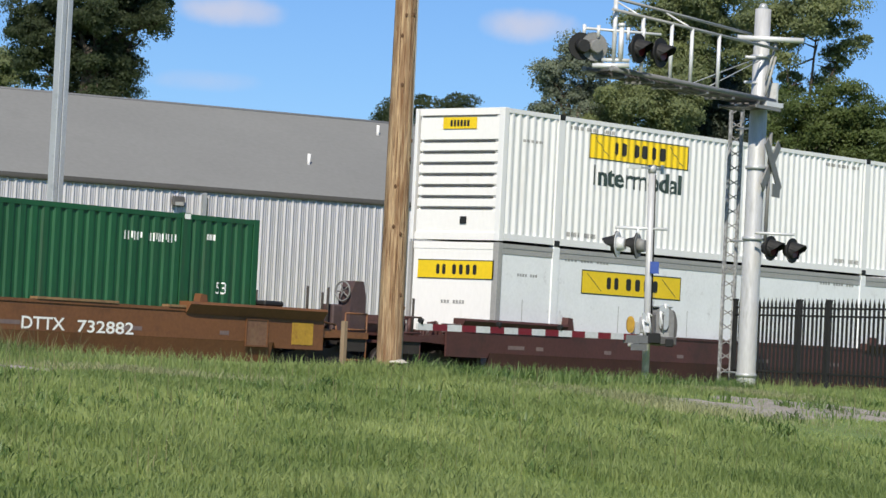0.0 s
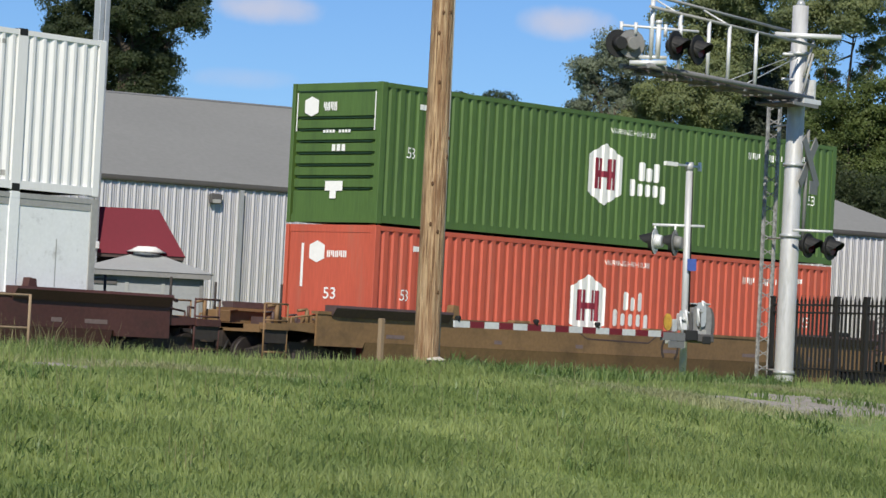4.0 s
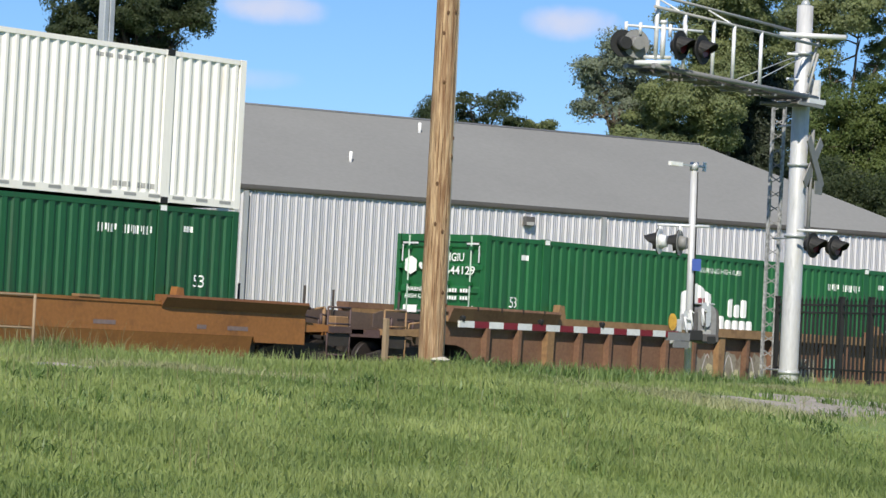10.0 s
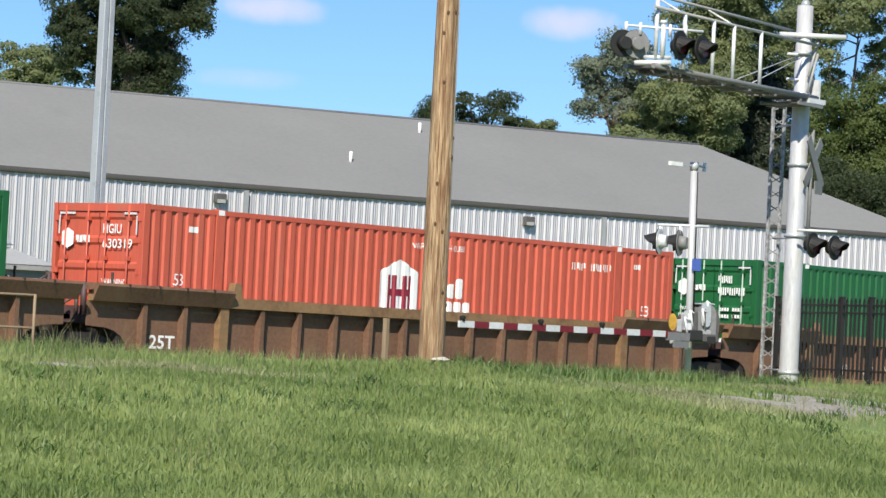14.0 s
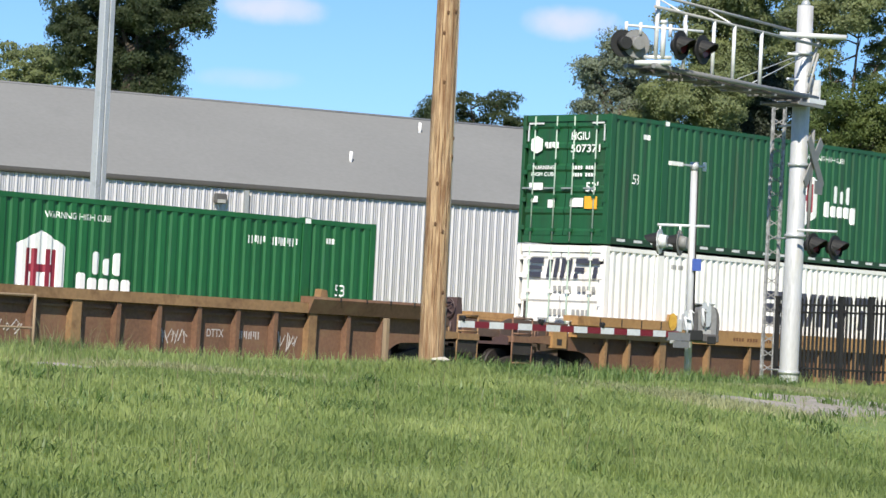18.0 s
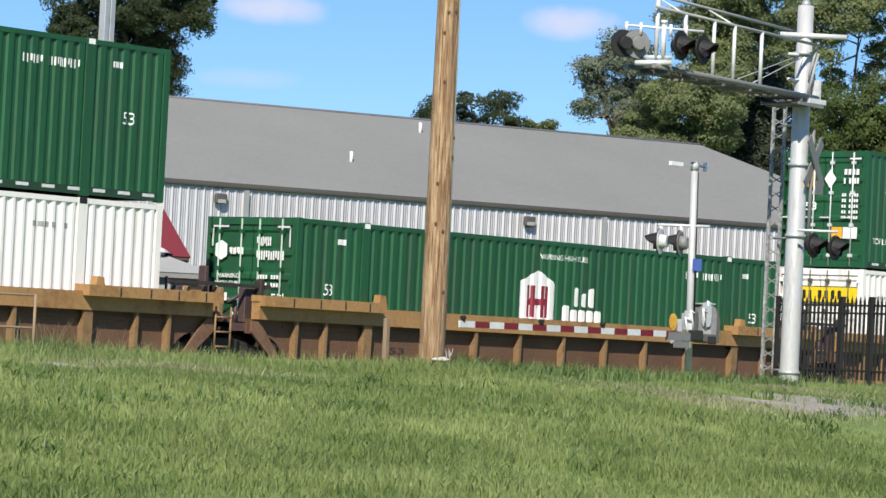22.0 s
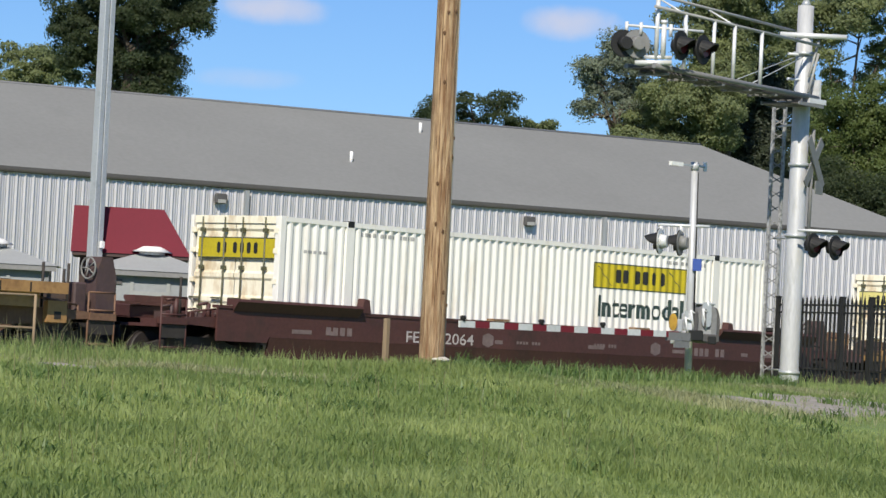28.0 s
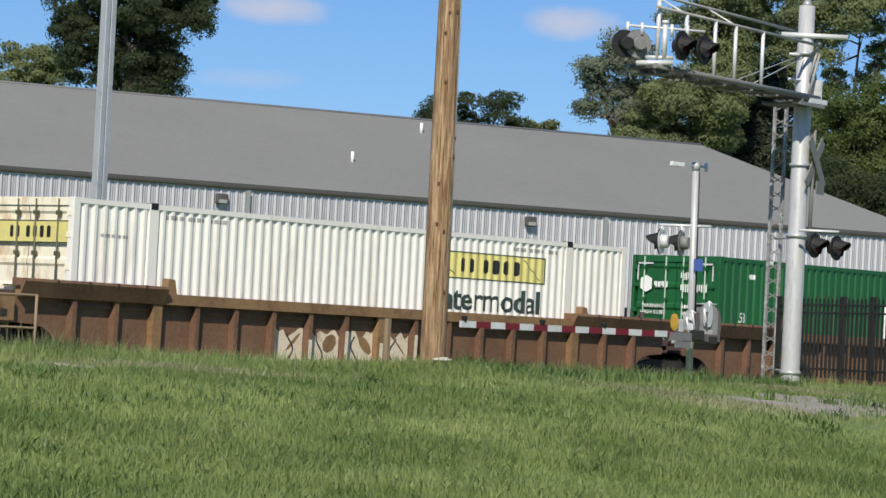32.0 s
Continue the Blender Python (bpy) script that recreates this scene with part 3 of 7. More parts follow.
TURN = Matrix.Rotation(radians(5.9), 4, "Z")


def arm_part(name, bm, material, parent, label=""):
    bm.transform(TURN)
    return part(name, bm, material, parent, label)


arm = part("truss_arm", bmesh.new(), M_ALU, cant)
# bottom chords, grating, conduits and clips: the underside's shade is in their colour
for y in (-0.32, 0.32):
    bm = bmesh.new()
    rod(bm, (0.1, y, ZB), (AL, y, ZB + 0.02), 0.055, seg=8)
    arm_part("bottom_chord", bm, M_TRIM, arm)
    bm = bmesh.new()
    up = 0.33 if y > 0 else 0.0
    rod(bm, (0.1, y, ZT - 0.02 + up), (AL + (0.2 if y > 0 else -0.05), y, ZT + 0.03 + up * 1.15), 0.032, seg=8)
    arm_part("top_rail", bm, M_GREYBAND, arm)
    for x in (-2.31, -3.39, -4.18, -5.27) if y < 0 else ():
        bm = bmesh.new()
        rod(bm, (x, y, ZB), (x, y, ZT), 0.04, seg=8)
        arm_part("upright", bm, M_ALU, arm)
for x in (-3.39, -5.27):
    bm = bmesh.new()
    rod(bm, (x, -0.32, ZT), (x, 0.32, ZT + 0.34), 0.02, seg=6)
    arm_part("cross_tie", bm, M_ALU, arm)
bm = bmesh.new()
rod(bm, (-2.75, -0.32, ZB), (-0.2, -0.1, ZB + 0.85), 0.012, seg=6)
rod(bm, (-2.75, 0.32, ZB), (-0.2, 0.1, ZB + 0.85), 0.012, seg=6)
arm_part("tie_rod", bm, M_GALV, arm)
bm = bmesh.new()
for i in range(44):
    x = AL + 0.02 + i * 0.144
    box(bm, x, x + 0.05, -0.30, 0.30, ZB - 0.02, ZB + 0.015)
arm_part("walkway_grating", bm, M_GUTTER, arm, "walkway grating in a dark grey that stands for its shaded underside")
for y in (-0.18, 0.0, 0.18):
    bm = bmesh.new()
    rod(bm, (0.1, y, ZB - 0.07), (AL + 0.3, y, ZB - 0.06), 0.035, seg=6)
    arm_part("conduit", bm, M_GUTTER, arm)
for i in range(6):
    bm = bmesh.new()
    x = -0.6 - i * 1.05
    box(bm, x - 0.04, x + 0.04, -0.34, 0.34, ZB - 0.12, ZB - 0.075)
    arm_part("grating_clip", bm, M_TRIM, arm)
bm = bmesh.new()
box(bm, -0.3, 0.3, -0.42, 0.42, ZB - 0.13, ZB - 0.03)
box(bm, 0.20, 0.26, -0.3, 0.3, ZB - 0.1, ZB + 0.4)
part("arm_saddle", bm, M_ALU, cant)
for i in range(10):
    bm = bmesh.new()
    x = -0.92 + i * 0.078
    box(bm, x, x + 0.066, -0.46, 0.42, ZB - 0.20, ZB - 0.17)
    arm_part("platform_slat", bm, M_GUTTER, cant)
for y in (-0.48, 0.42):
    bm = bmesh.new()
    box(bm, -0.94, 0.1, y, y + 0.03, ZB - 0.22, ZB - 0.15)
    arm_part("platform_edge", bm, M_TRIM, cant)
for z0, z1 in ((ZB + 0.95, ZB + 0.1), (ZT + 0.1, ZT - 0.7)):
    bm = bmesh.new()
    rod(bm, (0.16, -0.26, z0), (-0.12, -0.24, z1), 0.028, seg=8)
    part("brace", bm, M_GREYBAND, cant)
for z in (6.95, 6.42):
    bm = bmesh.new()
    rod(bm, (-0.42, 0.1, z), (-0.1, -0.05, z), 0.03, seg=6)
    part("bracket", bm, M_ALU, cant)


def flasher(parent, at, face, back_colour, size=0.262):
    """A round crossing light: dark target disc, lens and a hood; face: degrees its front points to, 0 along +x."""
    m = Matrix.Translation(at) @ Matrix.Rotation(radians(face), 4, "Z")
    bm = bmesh.new()
    rod(bm, (0.0, 0, 0), (0.02, 0, 0), size, seg=24)
    bmesh.ops.transform(bm, matrix=m, verts=bm.verts)
    lamp = part("flashing_lamp", bm, M_BLACK, parent, "black round target with a dark red lens")
    bm = bmesh.new()
    rod(bm, (0.021, 0, 0), (0.075, 0, 0), 0.155, 0.145, 20)
    bmesh.ops.transform(bm, matrix=m, verts=bm.verts)
    part("lens", bm, M_LENS, lamp)
    bm = bmesh.new()
    rod(bm, (-0.012, 0, 0), (-0.002, 0, 0), size - 0.004, seg=24)
    rod(bm, (-0.16, 0, 0), (-0.012, 0, 0), 0.12, 0.15, 16)
    bmesh.ops.transform(bm, matrix=m, verts=bm.verts)
    part("housing", bm, back_colour, lamp)
    bm = bmesh.new()
    n = 18
    ra, rb = [], []
    for i in range(n + 1):
        a = math.pi * (-0.28 + 1.56 * i / n)
        up = max(0.0, math.sin(max(0.0, min(math.pi, a))))
        cut = 0.10 + 0.22 * up ** 0.5
        ra.append((bm.verts.new((0.021, 0.175 * math.cos(a), 0.175 * math.sin(a))), bm.verts.new((0.021, 0.19 * math.cos(a), 0.19 * math.sin(a)))))
        rb.append((bm.verts.new((cut, 0.15 * math.cos(a), 0.15 * math.sin(a) - 0.05)), bm.verts.new((cut, 0.165 * math.cos(a), 0.165 * math.sin(a) - 0.05))))
    for i in range(n):
        bm.faces.new((ra[i][1], ra[i + 1][1], rb[i + 1][1], rb[i][1]))
        bm.faces.new((ra[i][0], rb[i][0], rb[i + 1][0], ra[i + 1][0]))
        bm.faces.new((rb[i][0], rb[i][1], rb[i + 1][1], rb[i + 1][0]))
    bmesh.ops.transform(bm, matrix=m, verts=bm.verts)
    part("hood", bm, M_BLACK, lamp)
    return lamp


# lights at the arm's tip: one pair towards the far road, one towards the near
bm = bmesh.new()
rod(bm, (-6.42, -0.60, 6.12), (-5.94, -1.13, 6.15), 0.052, seg=10)
part("tip_outrigger", bm, M_ALU, cant)
bm = bmesh.new()
rod(bm, (-6.30, -0.73, 6.24), (-5.94, -1.13, 6.25), 0.038, seg=10)
part("tip_plate", bm, M_ALU, cant)
bm = bmesh.new()
rod(bm, (-6.06, -1.0, 6.22), (-6.06, -1.0, 6.92), 0.052, seg=10)
rod(bm, (-6.06, -1.0, 6.90), (-6.06, -1.0, 6.97), 0.068, seg=10)
part("lamp_post", bm, M_ALU, cant)
bm = bmesh.new()
rod(bm, (-6.62, -0.52, 6.83), (-5.45, -1.5, 6.80), 0.028, seg=8)
part("lamp_crossarm", bm, M_ALU, cant)
for x, y in ((-6.62, -0.52), (-6.40, -0.70), (-5.95, -1.08), (-5.72, -1.28)):
    bm = bmesh.new()
    rod(bm, (x, y, 6.66), (x, y, 6.90), 0.036, seg=8)
    part("lamp_hanger", bm, M_ALU, cant)
bm = bmesh.new()
rod(bm, (-6.15, -0.9, 6.20), (-6.15, -0.9, 7.45), 0.045, seg=8)
part("tip_post", bm, M_ALU, cant)
flasher(cant, (-6.68, -0.52, 6.47), 62, M_BLACK, 0.27)
flasher(cant, (-6.46, -0.66, 6.48), 62, M_DULL, 0.28)
flasher(cant, (-5.95, -1.34, 6.48), -82, M_BLACK, 0.29)
flasher(cant, (-5.66, -1.66, 6.42), -82, M_BLACK, 0.29)
# lights on the mast
bm = bmesh.new()
rod(bm, (-0.42, -0.35, 3.24), (0.1, -1.0, 3.24), 0.03, seg=8)
part("lamp_crossarm", bm, M_ALU, cant)
flasher(cant, (-0.30, -0.68, 2.93), -84, M_BLACK)
flasher(cant, (-0.0, -1.02, 2.90), -84, M_BLACK)
# crossed boards seen from behind
for sgn in (-1, 1):
    bm = bmesh.new()
    box(bm, -0.66, 0.66, -0.012, 0.012, -0.115, 0.115)
    bmesh.ops.transform(bm, matrix=Matrix.Translation((0.24, -0.24 - 0.03 * sgn, 4.70)) @ pose(0, 0, 0, 0, 0, 14) @ Matrix.Rotation(radians(48 * sgn), 4, "Y"), verts=bm.verts)
    part("crossbuck_board", bm, M_DULL, cant, "bare grey back of a crossing board")
bm = bmesh.new()
box(bm, -0.22, 0.22, -0.01, 0.01, -0.14, 0.14)
bmesh.ops.transform(bm, matrix=Matrix.Translation((0.38, -0.27, 4.18)) @ pose(0, 0, 0, 0, 0, 14), verts=bm.verts)
part("track_plate", bm, M_DULL, cant)
bm = bmesh.new()
rod(bm, (0.19, -0.19, 3.0), (0.2, -0.2, 5.4), 0.04, seg=8)
part("sign_pipe", bm, M_DULL, cant)
# slender lattice ladder beside the mast
lad = part("ladder", bmesh.new(), M_ALU, cant, "slender lattice ladder beside the mast")
for x, y in ((0.42, 1.01), (0.58, 0.83)):
    bm = bmesh.new()
    box(bm, x - 0.030, x + 0.030, y - 0.030, y + 0.030, -0.2, 5.95)
    part("stile", bm, M_LADDER, lad)
for i in range(38):
    z = 0.1 + i * 0.155
    bm = bmesh.new()
    beam(bm, (0.42, 1.01, z), (0.58, 0.83, z + 0.15 * (1 if i % 2 else -1)), 0.022)
    part("rung", bm, M_TRIM, lad)
for z in (0.3, 3.1, 5.5):
    bm = bmesh.new()
    rod(bm, (0.5, 0.92, z), (0, 0, z), 0.02, seg=6)
    part("standoff", bm, M_GALV, lad)

# ---- gate signal with its lowered arm ----
GX, GY, gz = 47.77, 36.63, 0.62
gate = thing("crossing_gate", pose(GX, GY, gz, -0.6, -0.5), "crossing gate with a lowered red and white striped arm", "railroad gate")
bm = bmesh.new()
rod(bm, (0, 0, -0.3), (0, 0, 4.33), 0.075, 0.07, 16)
part("mast", bm, M_MAST, gate)
bm = bmesh.new()
rod(bm, (0, 0, 4.24), (0, 0, 4.40), 0.085, seg=12)
part("cap", bm, M_MAST, gate)
bm = bmesh.new()
box(bm, -0.75, 0.35, -0.02, 0.02, 4.31, 4.35)
part("bell_bracket", bm, M_GALV, gate)
box_part("sign_edge", (0.31, 0.36, -0.03, 0.03, 4.24, 4.42), M_WHITEP, gate, "thin white board seen edge-on")
bm = bmesh.new()
box(bm, -0.80, -0.42, -0.035, 0.035, 4.29, 4.37)
part("sign_edge", bm, M_WHITEP, gate, "thin white board seen edge-on")
bm = bmesh.new()
box(bm, 0.0, 0.18, -0.012, 0.012, 2.22, 2.46)
bm.transform(Matrix.Translation((-0.07, -0.08, 0)) @ Matrix.Rotation(radians(-48), 4, "Z"))
part("blue_plate", bm, M_BLUE, gate, "small blue emergency notice")
bm = bmesh.new()
rod(bm, (-0.50, 0.50, 3.12), (0.22, -0.26, 3.12), 0.03, seg=8)
rod(bm, (-0.46, 0.46, 2.95), (-0.46, 0.46, 3.12), 0.025, seg=6)
rod(bm, (-0.19, 0.16, 2.95), (-0.19, 0.16, 3.12), 0.025, seg=6)
part("lamp_crossarm", bm, M_ALU, gate)
flasher(gate, (-0.46, 0.46, 2.79), 112, M_ALU)
flasher(gate, (-0.19, 0.16, 2.77), 112, M_DULL)
bm = bmesh.new()
rod(bm, (0.03, -0.06, 4.2), (0.03, -0.08, 1.4), 0.02, seg=6)
part("conduit", bm, M_BLACK, gate)
mech = part("gate_mechanism", bmesh.new(), M_ALU, gate)


def mech_box(name, u0, u1, d0, d1, z0, z1, material, label=""):
    """A box set square to the road side: u across, d in depth."""
    bm = bmesh.new()
    box(bm, u0, u1, d0, d1, z0, z1)
    bmesh.ops.bevel(bm, geom=bm.edges[:], offset=0.015, segments=1, affect="EDGES")
    bm.transform(Matrix.Rotation(radians(-30), 4, "Z"))
    part(name, bm, material, mech, label)


def mech_cover(name, u0, u1, d0, d1, z0, z1, material, label=""):
    """A cover with a rounded outline, drawn out in depth."""
    bm = bmesh.new()
    cu, cz, ru, rz_ = (u0 + u1) / 2, (z0 + z1) / 2, (u1 - u0) / 2, (z1 - z0) / 2
    ring = []
    for i in range(20):
        a = 2 * math.pi * i / 20
        ca, sa = math.cos(a), math.sin(a)
        ring.append((cu + ru * math.copysign(abs(ca) ** 0.6, ca), cz + rz_ * math.copysign(abs(sa) ** 0.6, sa)))
    slab(bm, ring, d0, d1)
    bm.transform(Matrix.Rotation(radians(-30), 4, "Z"))
    part(name, bm, material, mech, label)


mech_cover("case", 0.08, 0.50, -0.22, 0.22, 0.78, 1.55, M_TRIM, "grey rounded gate machine case")
mech_cover("case_cover", 0.15, 0.36, -0.27, -0.225, 1.10, 1.60, M_GALV)
mech_box("cover_hinge", 0.20, 0.24, -0.29, -0.272, 1.10, 1.46, M_GUTTER)
mech_box("cover_lid", 0.10, 0.46, -0.24, 0.24, 1.545, 1.58, M_GALV)
mech_box("motor_cover", -0.20, -0.05, -0.30, -0.05, 1.02, 1.36, M_ALU)
mech_box("motor_cap", -0.24, -0.16, -0.32, -0.302, 1.16, 1.42, M_GALV)
mech_box("side_cover", -0.03, 0.05, -0.34, -0.26, 0.98, 1.40, M_GUTTER)
mech_box("case_door", 0.16, 0.38, -0.245, -0.224, 0.84, 1.05, M_GREYBAND)
mech_box("arm_plate", -0.56, 0.48, -0.42, -0.36, 0.80, 0.96, M_GUTTER, "dark grey arm base plate")
mech_box("counterweight", -0.18, 0.10, -0.50, -0.425, 0.82, 1.03, M_BLACK, "black counterweight plates")
mech_box("counterweight", 0.22, 0.40, -0.46, -0.425, 0.76, 0.92, M_BLACK, "black counterweight plates")
mech_box("tag_plate", -0.58, -0.34, -0.46, -0.424, 0.74, 0.84, M_GALV)
mech_box("junction_box", -0.34, -0.23, -0.22, 0.06, 0.98, 1.24, M_GALV)
bm = bmesh.new()
rod(bm, (0.0, 0.0, 0), (0.0, 0.07, 0), 0.30, seg=20)
bm.transform(Matrix.Rotation(radians(-30), 4, "Z") @ Matrix.Translation((0.50, -0.1, 1.16)) @ Matrix.Diagonal((0.40, 1, 1.15, 1)))
part("sector_gear", bm, M_GUTTER, mech, "dark grey rounded side cover")
bm = bmesh.new()
rod(bm, (0, 0, 0), (0, 0.05, 0), 0.17, seg=20)
bm.transform(Matrix.Rotation(radians(-30), 4, "Z") @ Matrix.Translation((-0.42, -0.18, 1.18)) @ Matrix.Diagonal((0.5, 1, 1, 1)))
part("hand_wheel", bm, M_DECAL_W2, mech, "dull yellow disc")
for a in ((-0.40, -0.20, 1.28), (-0.28, -0.24, 1.42), (-0.02, -0.34, 1.46), (0.1, -0.36, 1.62)):
    bm = bmesh.new()
    rod(bm, (a[0] + 0.12, a[1], a[2] - 0.42), a, 0.024, seg=6)
    rod(bm, a, (a[0] + 0.16, a[1] - 0.02, a[2] - 0.08), 0.02, seg=6)
    part("link_rod", bm, M_ALU, mech)
arm2 = part("gate_arm", bmesh.new(), M_WHITEP, gate, "lowered fibreglass arm in red and white stripes")
z = 0.93
box_part("arm_support", (-1.1, 0.2, -0.34, -0.26, z - 0.12, z + 0.04), M_TRIM, arm2)
box_part("arm_bracket", (-0.95, -0.45, -0.36, -0.345, z - 0.26, z - 0.13), M_TRIM, arm2)
for i in range(16):
    x = -0.77 - i * 0.405
    bm = bmesh.new()
    box(bm, x - 0.405, x, -0.335, -0.285, z - 0.06 + 0.001 * i, z + 0.06 + 0.001 * i)
    part("stripe", bm, M_SIGNRED if i % 2 == 0 else M_TAPE, arm2)
for x in (-7.15, -4.95, -3.13):
    bm = bmesh.new()
    rod(bm, (x, -0.31, z + 0.06), (x, -0.31, z + 0.17), 0.045, 0.035, 10)
    rod(bm, (x - 0.045, -0.31, z + 0.13), (x + 0.045, -0.31, z + 0.13), 0.04, seg=10)
    part("arm_lamp", bm, M_BLACK, arm2)

# ---- black steel picket fence ----
fence = thing("picket_fence", pose(0, 0, 0), "black steel picket fence beside the road", "fence")
F0, F1 = Vector((52.2, 37.72, 0)), Vector((48.8, 30.2, 0))
flen = (F1 - F0).length
fdir = (F1 - F0).normalized()
fang = math.atan2(fdir.y, fdir.x)
FTOP = 2.46
for s_ in (0.05, 2.7, 3.85, 6.2, flen - 0.05):
    p = F0 + fdir * s_
    g0 = ground_z(p.x, p.y)
    b2 = bmesh.new()
    box(b2, -0.045, 0.045, -0.045, 0.045, 0, FTOP - g0 + 0.22)
    box(b2, -0.054, 0.054, -0.054, 0.054, FTOP - g0 + 0.22, FTOP - g0 + 0.25)
    b2.transform(Matrix.Translation((p.x, p.y, g0 - 0.2)) @ Matrix.Rotation(fang, 4, "Z"))
    part("post", b2, M_BLACK, fence)
for z in (FTOP - 0.13, FTOP - 0.29, 1.0):
    bm = bmesh.new()
    beam(bm, F0 + Vector((0, 0, z)), F1 + Vector((0, 0, z)), 0.035, 0.04)
    part("rail", bm, M_BLACK, fence)
bm = bmesh.new()
box(bm, -0.019, 0.019, -0.019, 0.019, 0, 1.60)
rod(bm, (0, 0, 1.60), (0, 0, 1.72), 0.024, 0.002, 6)
picket_mesh = finish("picket", bm, M_BLACK)
np_ = int(flen / 0.165)
for i in range(np_):
    p = F0 + fdir * ((i + 0.5) * flen / np_)
    pk = new("picket", picket_mesh)
    pk.matrix_world = Matrix.Translation((p.x, p.y, FTOP - 1.64)) @ Matrix.Rotation(fang, 4, "Z")
    pk.parent = fence

# ---- low rusty pipe guard in the weeds ----
guard = thing("pipe_guard", pose(0, 0, 0), "low rusty pipe guard frame standing in tall weeds", "barrier")
gx0, gx1 = Vector((23.4, 33.75, 0)), Vector((25.97, 30.91, 0))
for z in (1.50, 1.06):
    bm = bmesh.new()
    rod(bm, gx0 + Vector((0, 0, z)), gx1 + Vector((0, 0, z)), 0.017, seg=8)
    part("rail", bm, M_POST, guard)
for p in (gx0, gx0.lerp(gx1, 0.5) + Vector((0, 0, 0)), gx1):
    bm = bmesh.new()
    rod(bm, (p.x, p.y, 0.4), (p.x, p.y, 1.51), 0.02, seg=8)
    part("post", bm, M_POST, guard)

# ---- overhead wires in the corner of the sky, between two far poles ----
far_pole = thing("far_pole", pose(74.0, 21.5, 0), "far wooden pole carrying two wires", "pole")
bm = bmesh.new()
rod(bm, (0, 0, -0.4), (0, 0, 9.2), 0.15, 0.1, 12)
part("shaft", bm, M_POLE, far_pole)
for k, (a, b) in enumerate((((51.75, 36.6, 8.66), (74.0, 21.5, 7.2)), ((51.4, 37.0, 8.64), (74.0, 21.5, 8.2)))):
    bm = bmesh.new()
    pts = [Vector(a).lerp(Vector(b), i / 16) - Vector((0, 0, 0.1 * math.sin(math.pi * i / 16))) for i in range(17)]
    for p, q in zip(pts, pts[1:]):
        rod(bm, p, q, 0.014, seg=5, caps=False)
    part("wire", bm, M_BLACK, far_pole, "black overhead wire")

# ---- containers ----
LONG, WIDE, TALL = 16.15, 2.59, 2.90
POSTS = (1.98, 14.17)


def folds(pitch):
    """Where the sheet bends within one pitch: the white boxes have wide slopes, the others steep ones."""
    return (0.20, 0.48, 0.72) if pitch < 0.25 else (0.30, 0.42, 0.88)


def profile(x, pitch, depth):
    """How far the corrugated side lies behind the outer face at x."""
    if not pitch:
        return 0.02
    for a, b in ((0.16, 1.86), (2.10, 14.05), (14.29, 15.99)):
        if a < x < b:
            n = max(1, round((b - a) / pitch))
            p = (b - a) / n
            s = ((x - a) / p) % 1.0
            g0, g1, g2 = folds(pitch)
            if s < g0:
                return depth
            if s < g1:
                return max(0.004, depth * (g1 - s) / (g1 - g0))
            if s < g2:
                return 0.004
            return max(0.004, depth * (s - g2) / (1 - g2))
    return 0.004


def breaks(x0, x1, pitch):
    out = []
    if not pitch:
        return out
    for a, b in ((0.16, 1.86), (2.10, 14.05), (14.29, 15.99)):
        n = max(1, round((b - a) / pitch))
        p = (b - a) / n
        for i in range(n):
            for s in (0, *folds(pitch)):
                x = a + (i + s) * p
                if x0 < x < x1:
                    out.append(x)
    return out


def side_panel(pitch, depth, z0, z1):
    bm = bmesh.new()
    for a, b in ((0.16, 1.86), (2.10, 14.05), (14.29, 15.99)):
        xs = [a + 1e-4] + breaks(a + 1e-3, b - 1e-3, pitch) + [b - 1e-4]
        pts = [(x, profile(x, pitch, depth)) for x in xs]
        lo = [bm.verts.new((x, y, z0)) for x, y in pts]
        hi = [bm.verts.new((x, y, z1)) for x, y in pts]
        for i in range(len(pts) - 1):
            bm.faces.new((lo[i], lo[i + 1], hi[i + 1], hi[i]))
    return bm


def flat(bm, outline):
    """A painted shape on the side, outline in (x, z)."""
    bm.faces.new([bm.verts.new((x, 0, z)) for x, z in outline])


def rect(bm, x0, x1, z0, z1):
    flat(bm, ((x0, z0), (x1, z0), (x1, z1), (x0, z1)))


def glyphs(bm, x0, x1, z0, z1, n, stroke=0.25):
    """Plain upright bars that stand for a brand word of n signs."""
    w = (x1 - x0) / n
    for i in range(n):
        a, b = x0 + w * (i + 0.10), x0 + w * (i + 0.90)
        s = (b - a) * (stroke + 0.08)
        cut = (z1 - z0) * (0.0, 0.22, 0.1, 0.3)[i % 4]
        rect(bm, a, a + s, z0, z1)
        rect(bm, b - s, b, z0 + (cut if i % 2 else 0), z1 - (0 if i % 2 else cut))


def blocks(bm, x0, x1, z0, z1, spans, gap=0.12):
    """Plain blocks that stand for the signs of a brand word; spans: foot and top of each."""
    w, h = (x1 - x0) / len(spans), z1 - z0
    for i, (lo, hi) in enumerate(spans):
        a, b, c_, d = x0 + w * (i + gap / 2), x0 + w * (i + 1 - gap / 2), z0 + h * lo, z0 + h * hi
        k = min(w, d - c_) * 0.14
        flat(bm, ((a + k, c_), (b - k, c_), (b, c_ + k), (b, d - k), (b - k, d), (a + k, d), (a, d - k), (a, c_ + k)))


def bars(bm, x0, x1, z0, z1, n):
    """Small writing too small to read: a row of plain bars."""
    w = (x1 - x0) / n
    for i in range(n):
        if i % 5 != 4:
            rect(bm, x0 + w * i, x0 + w * (i + 0.72), z0, z1)


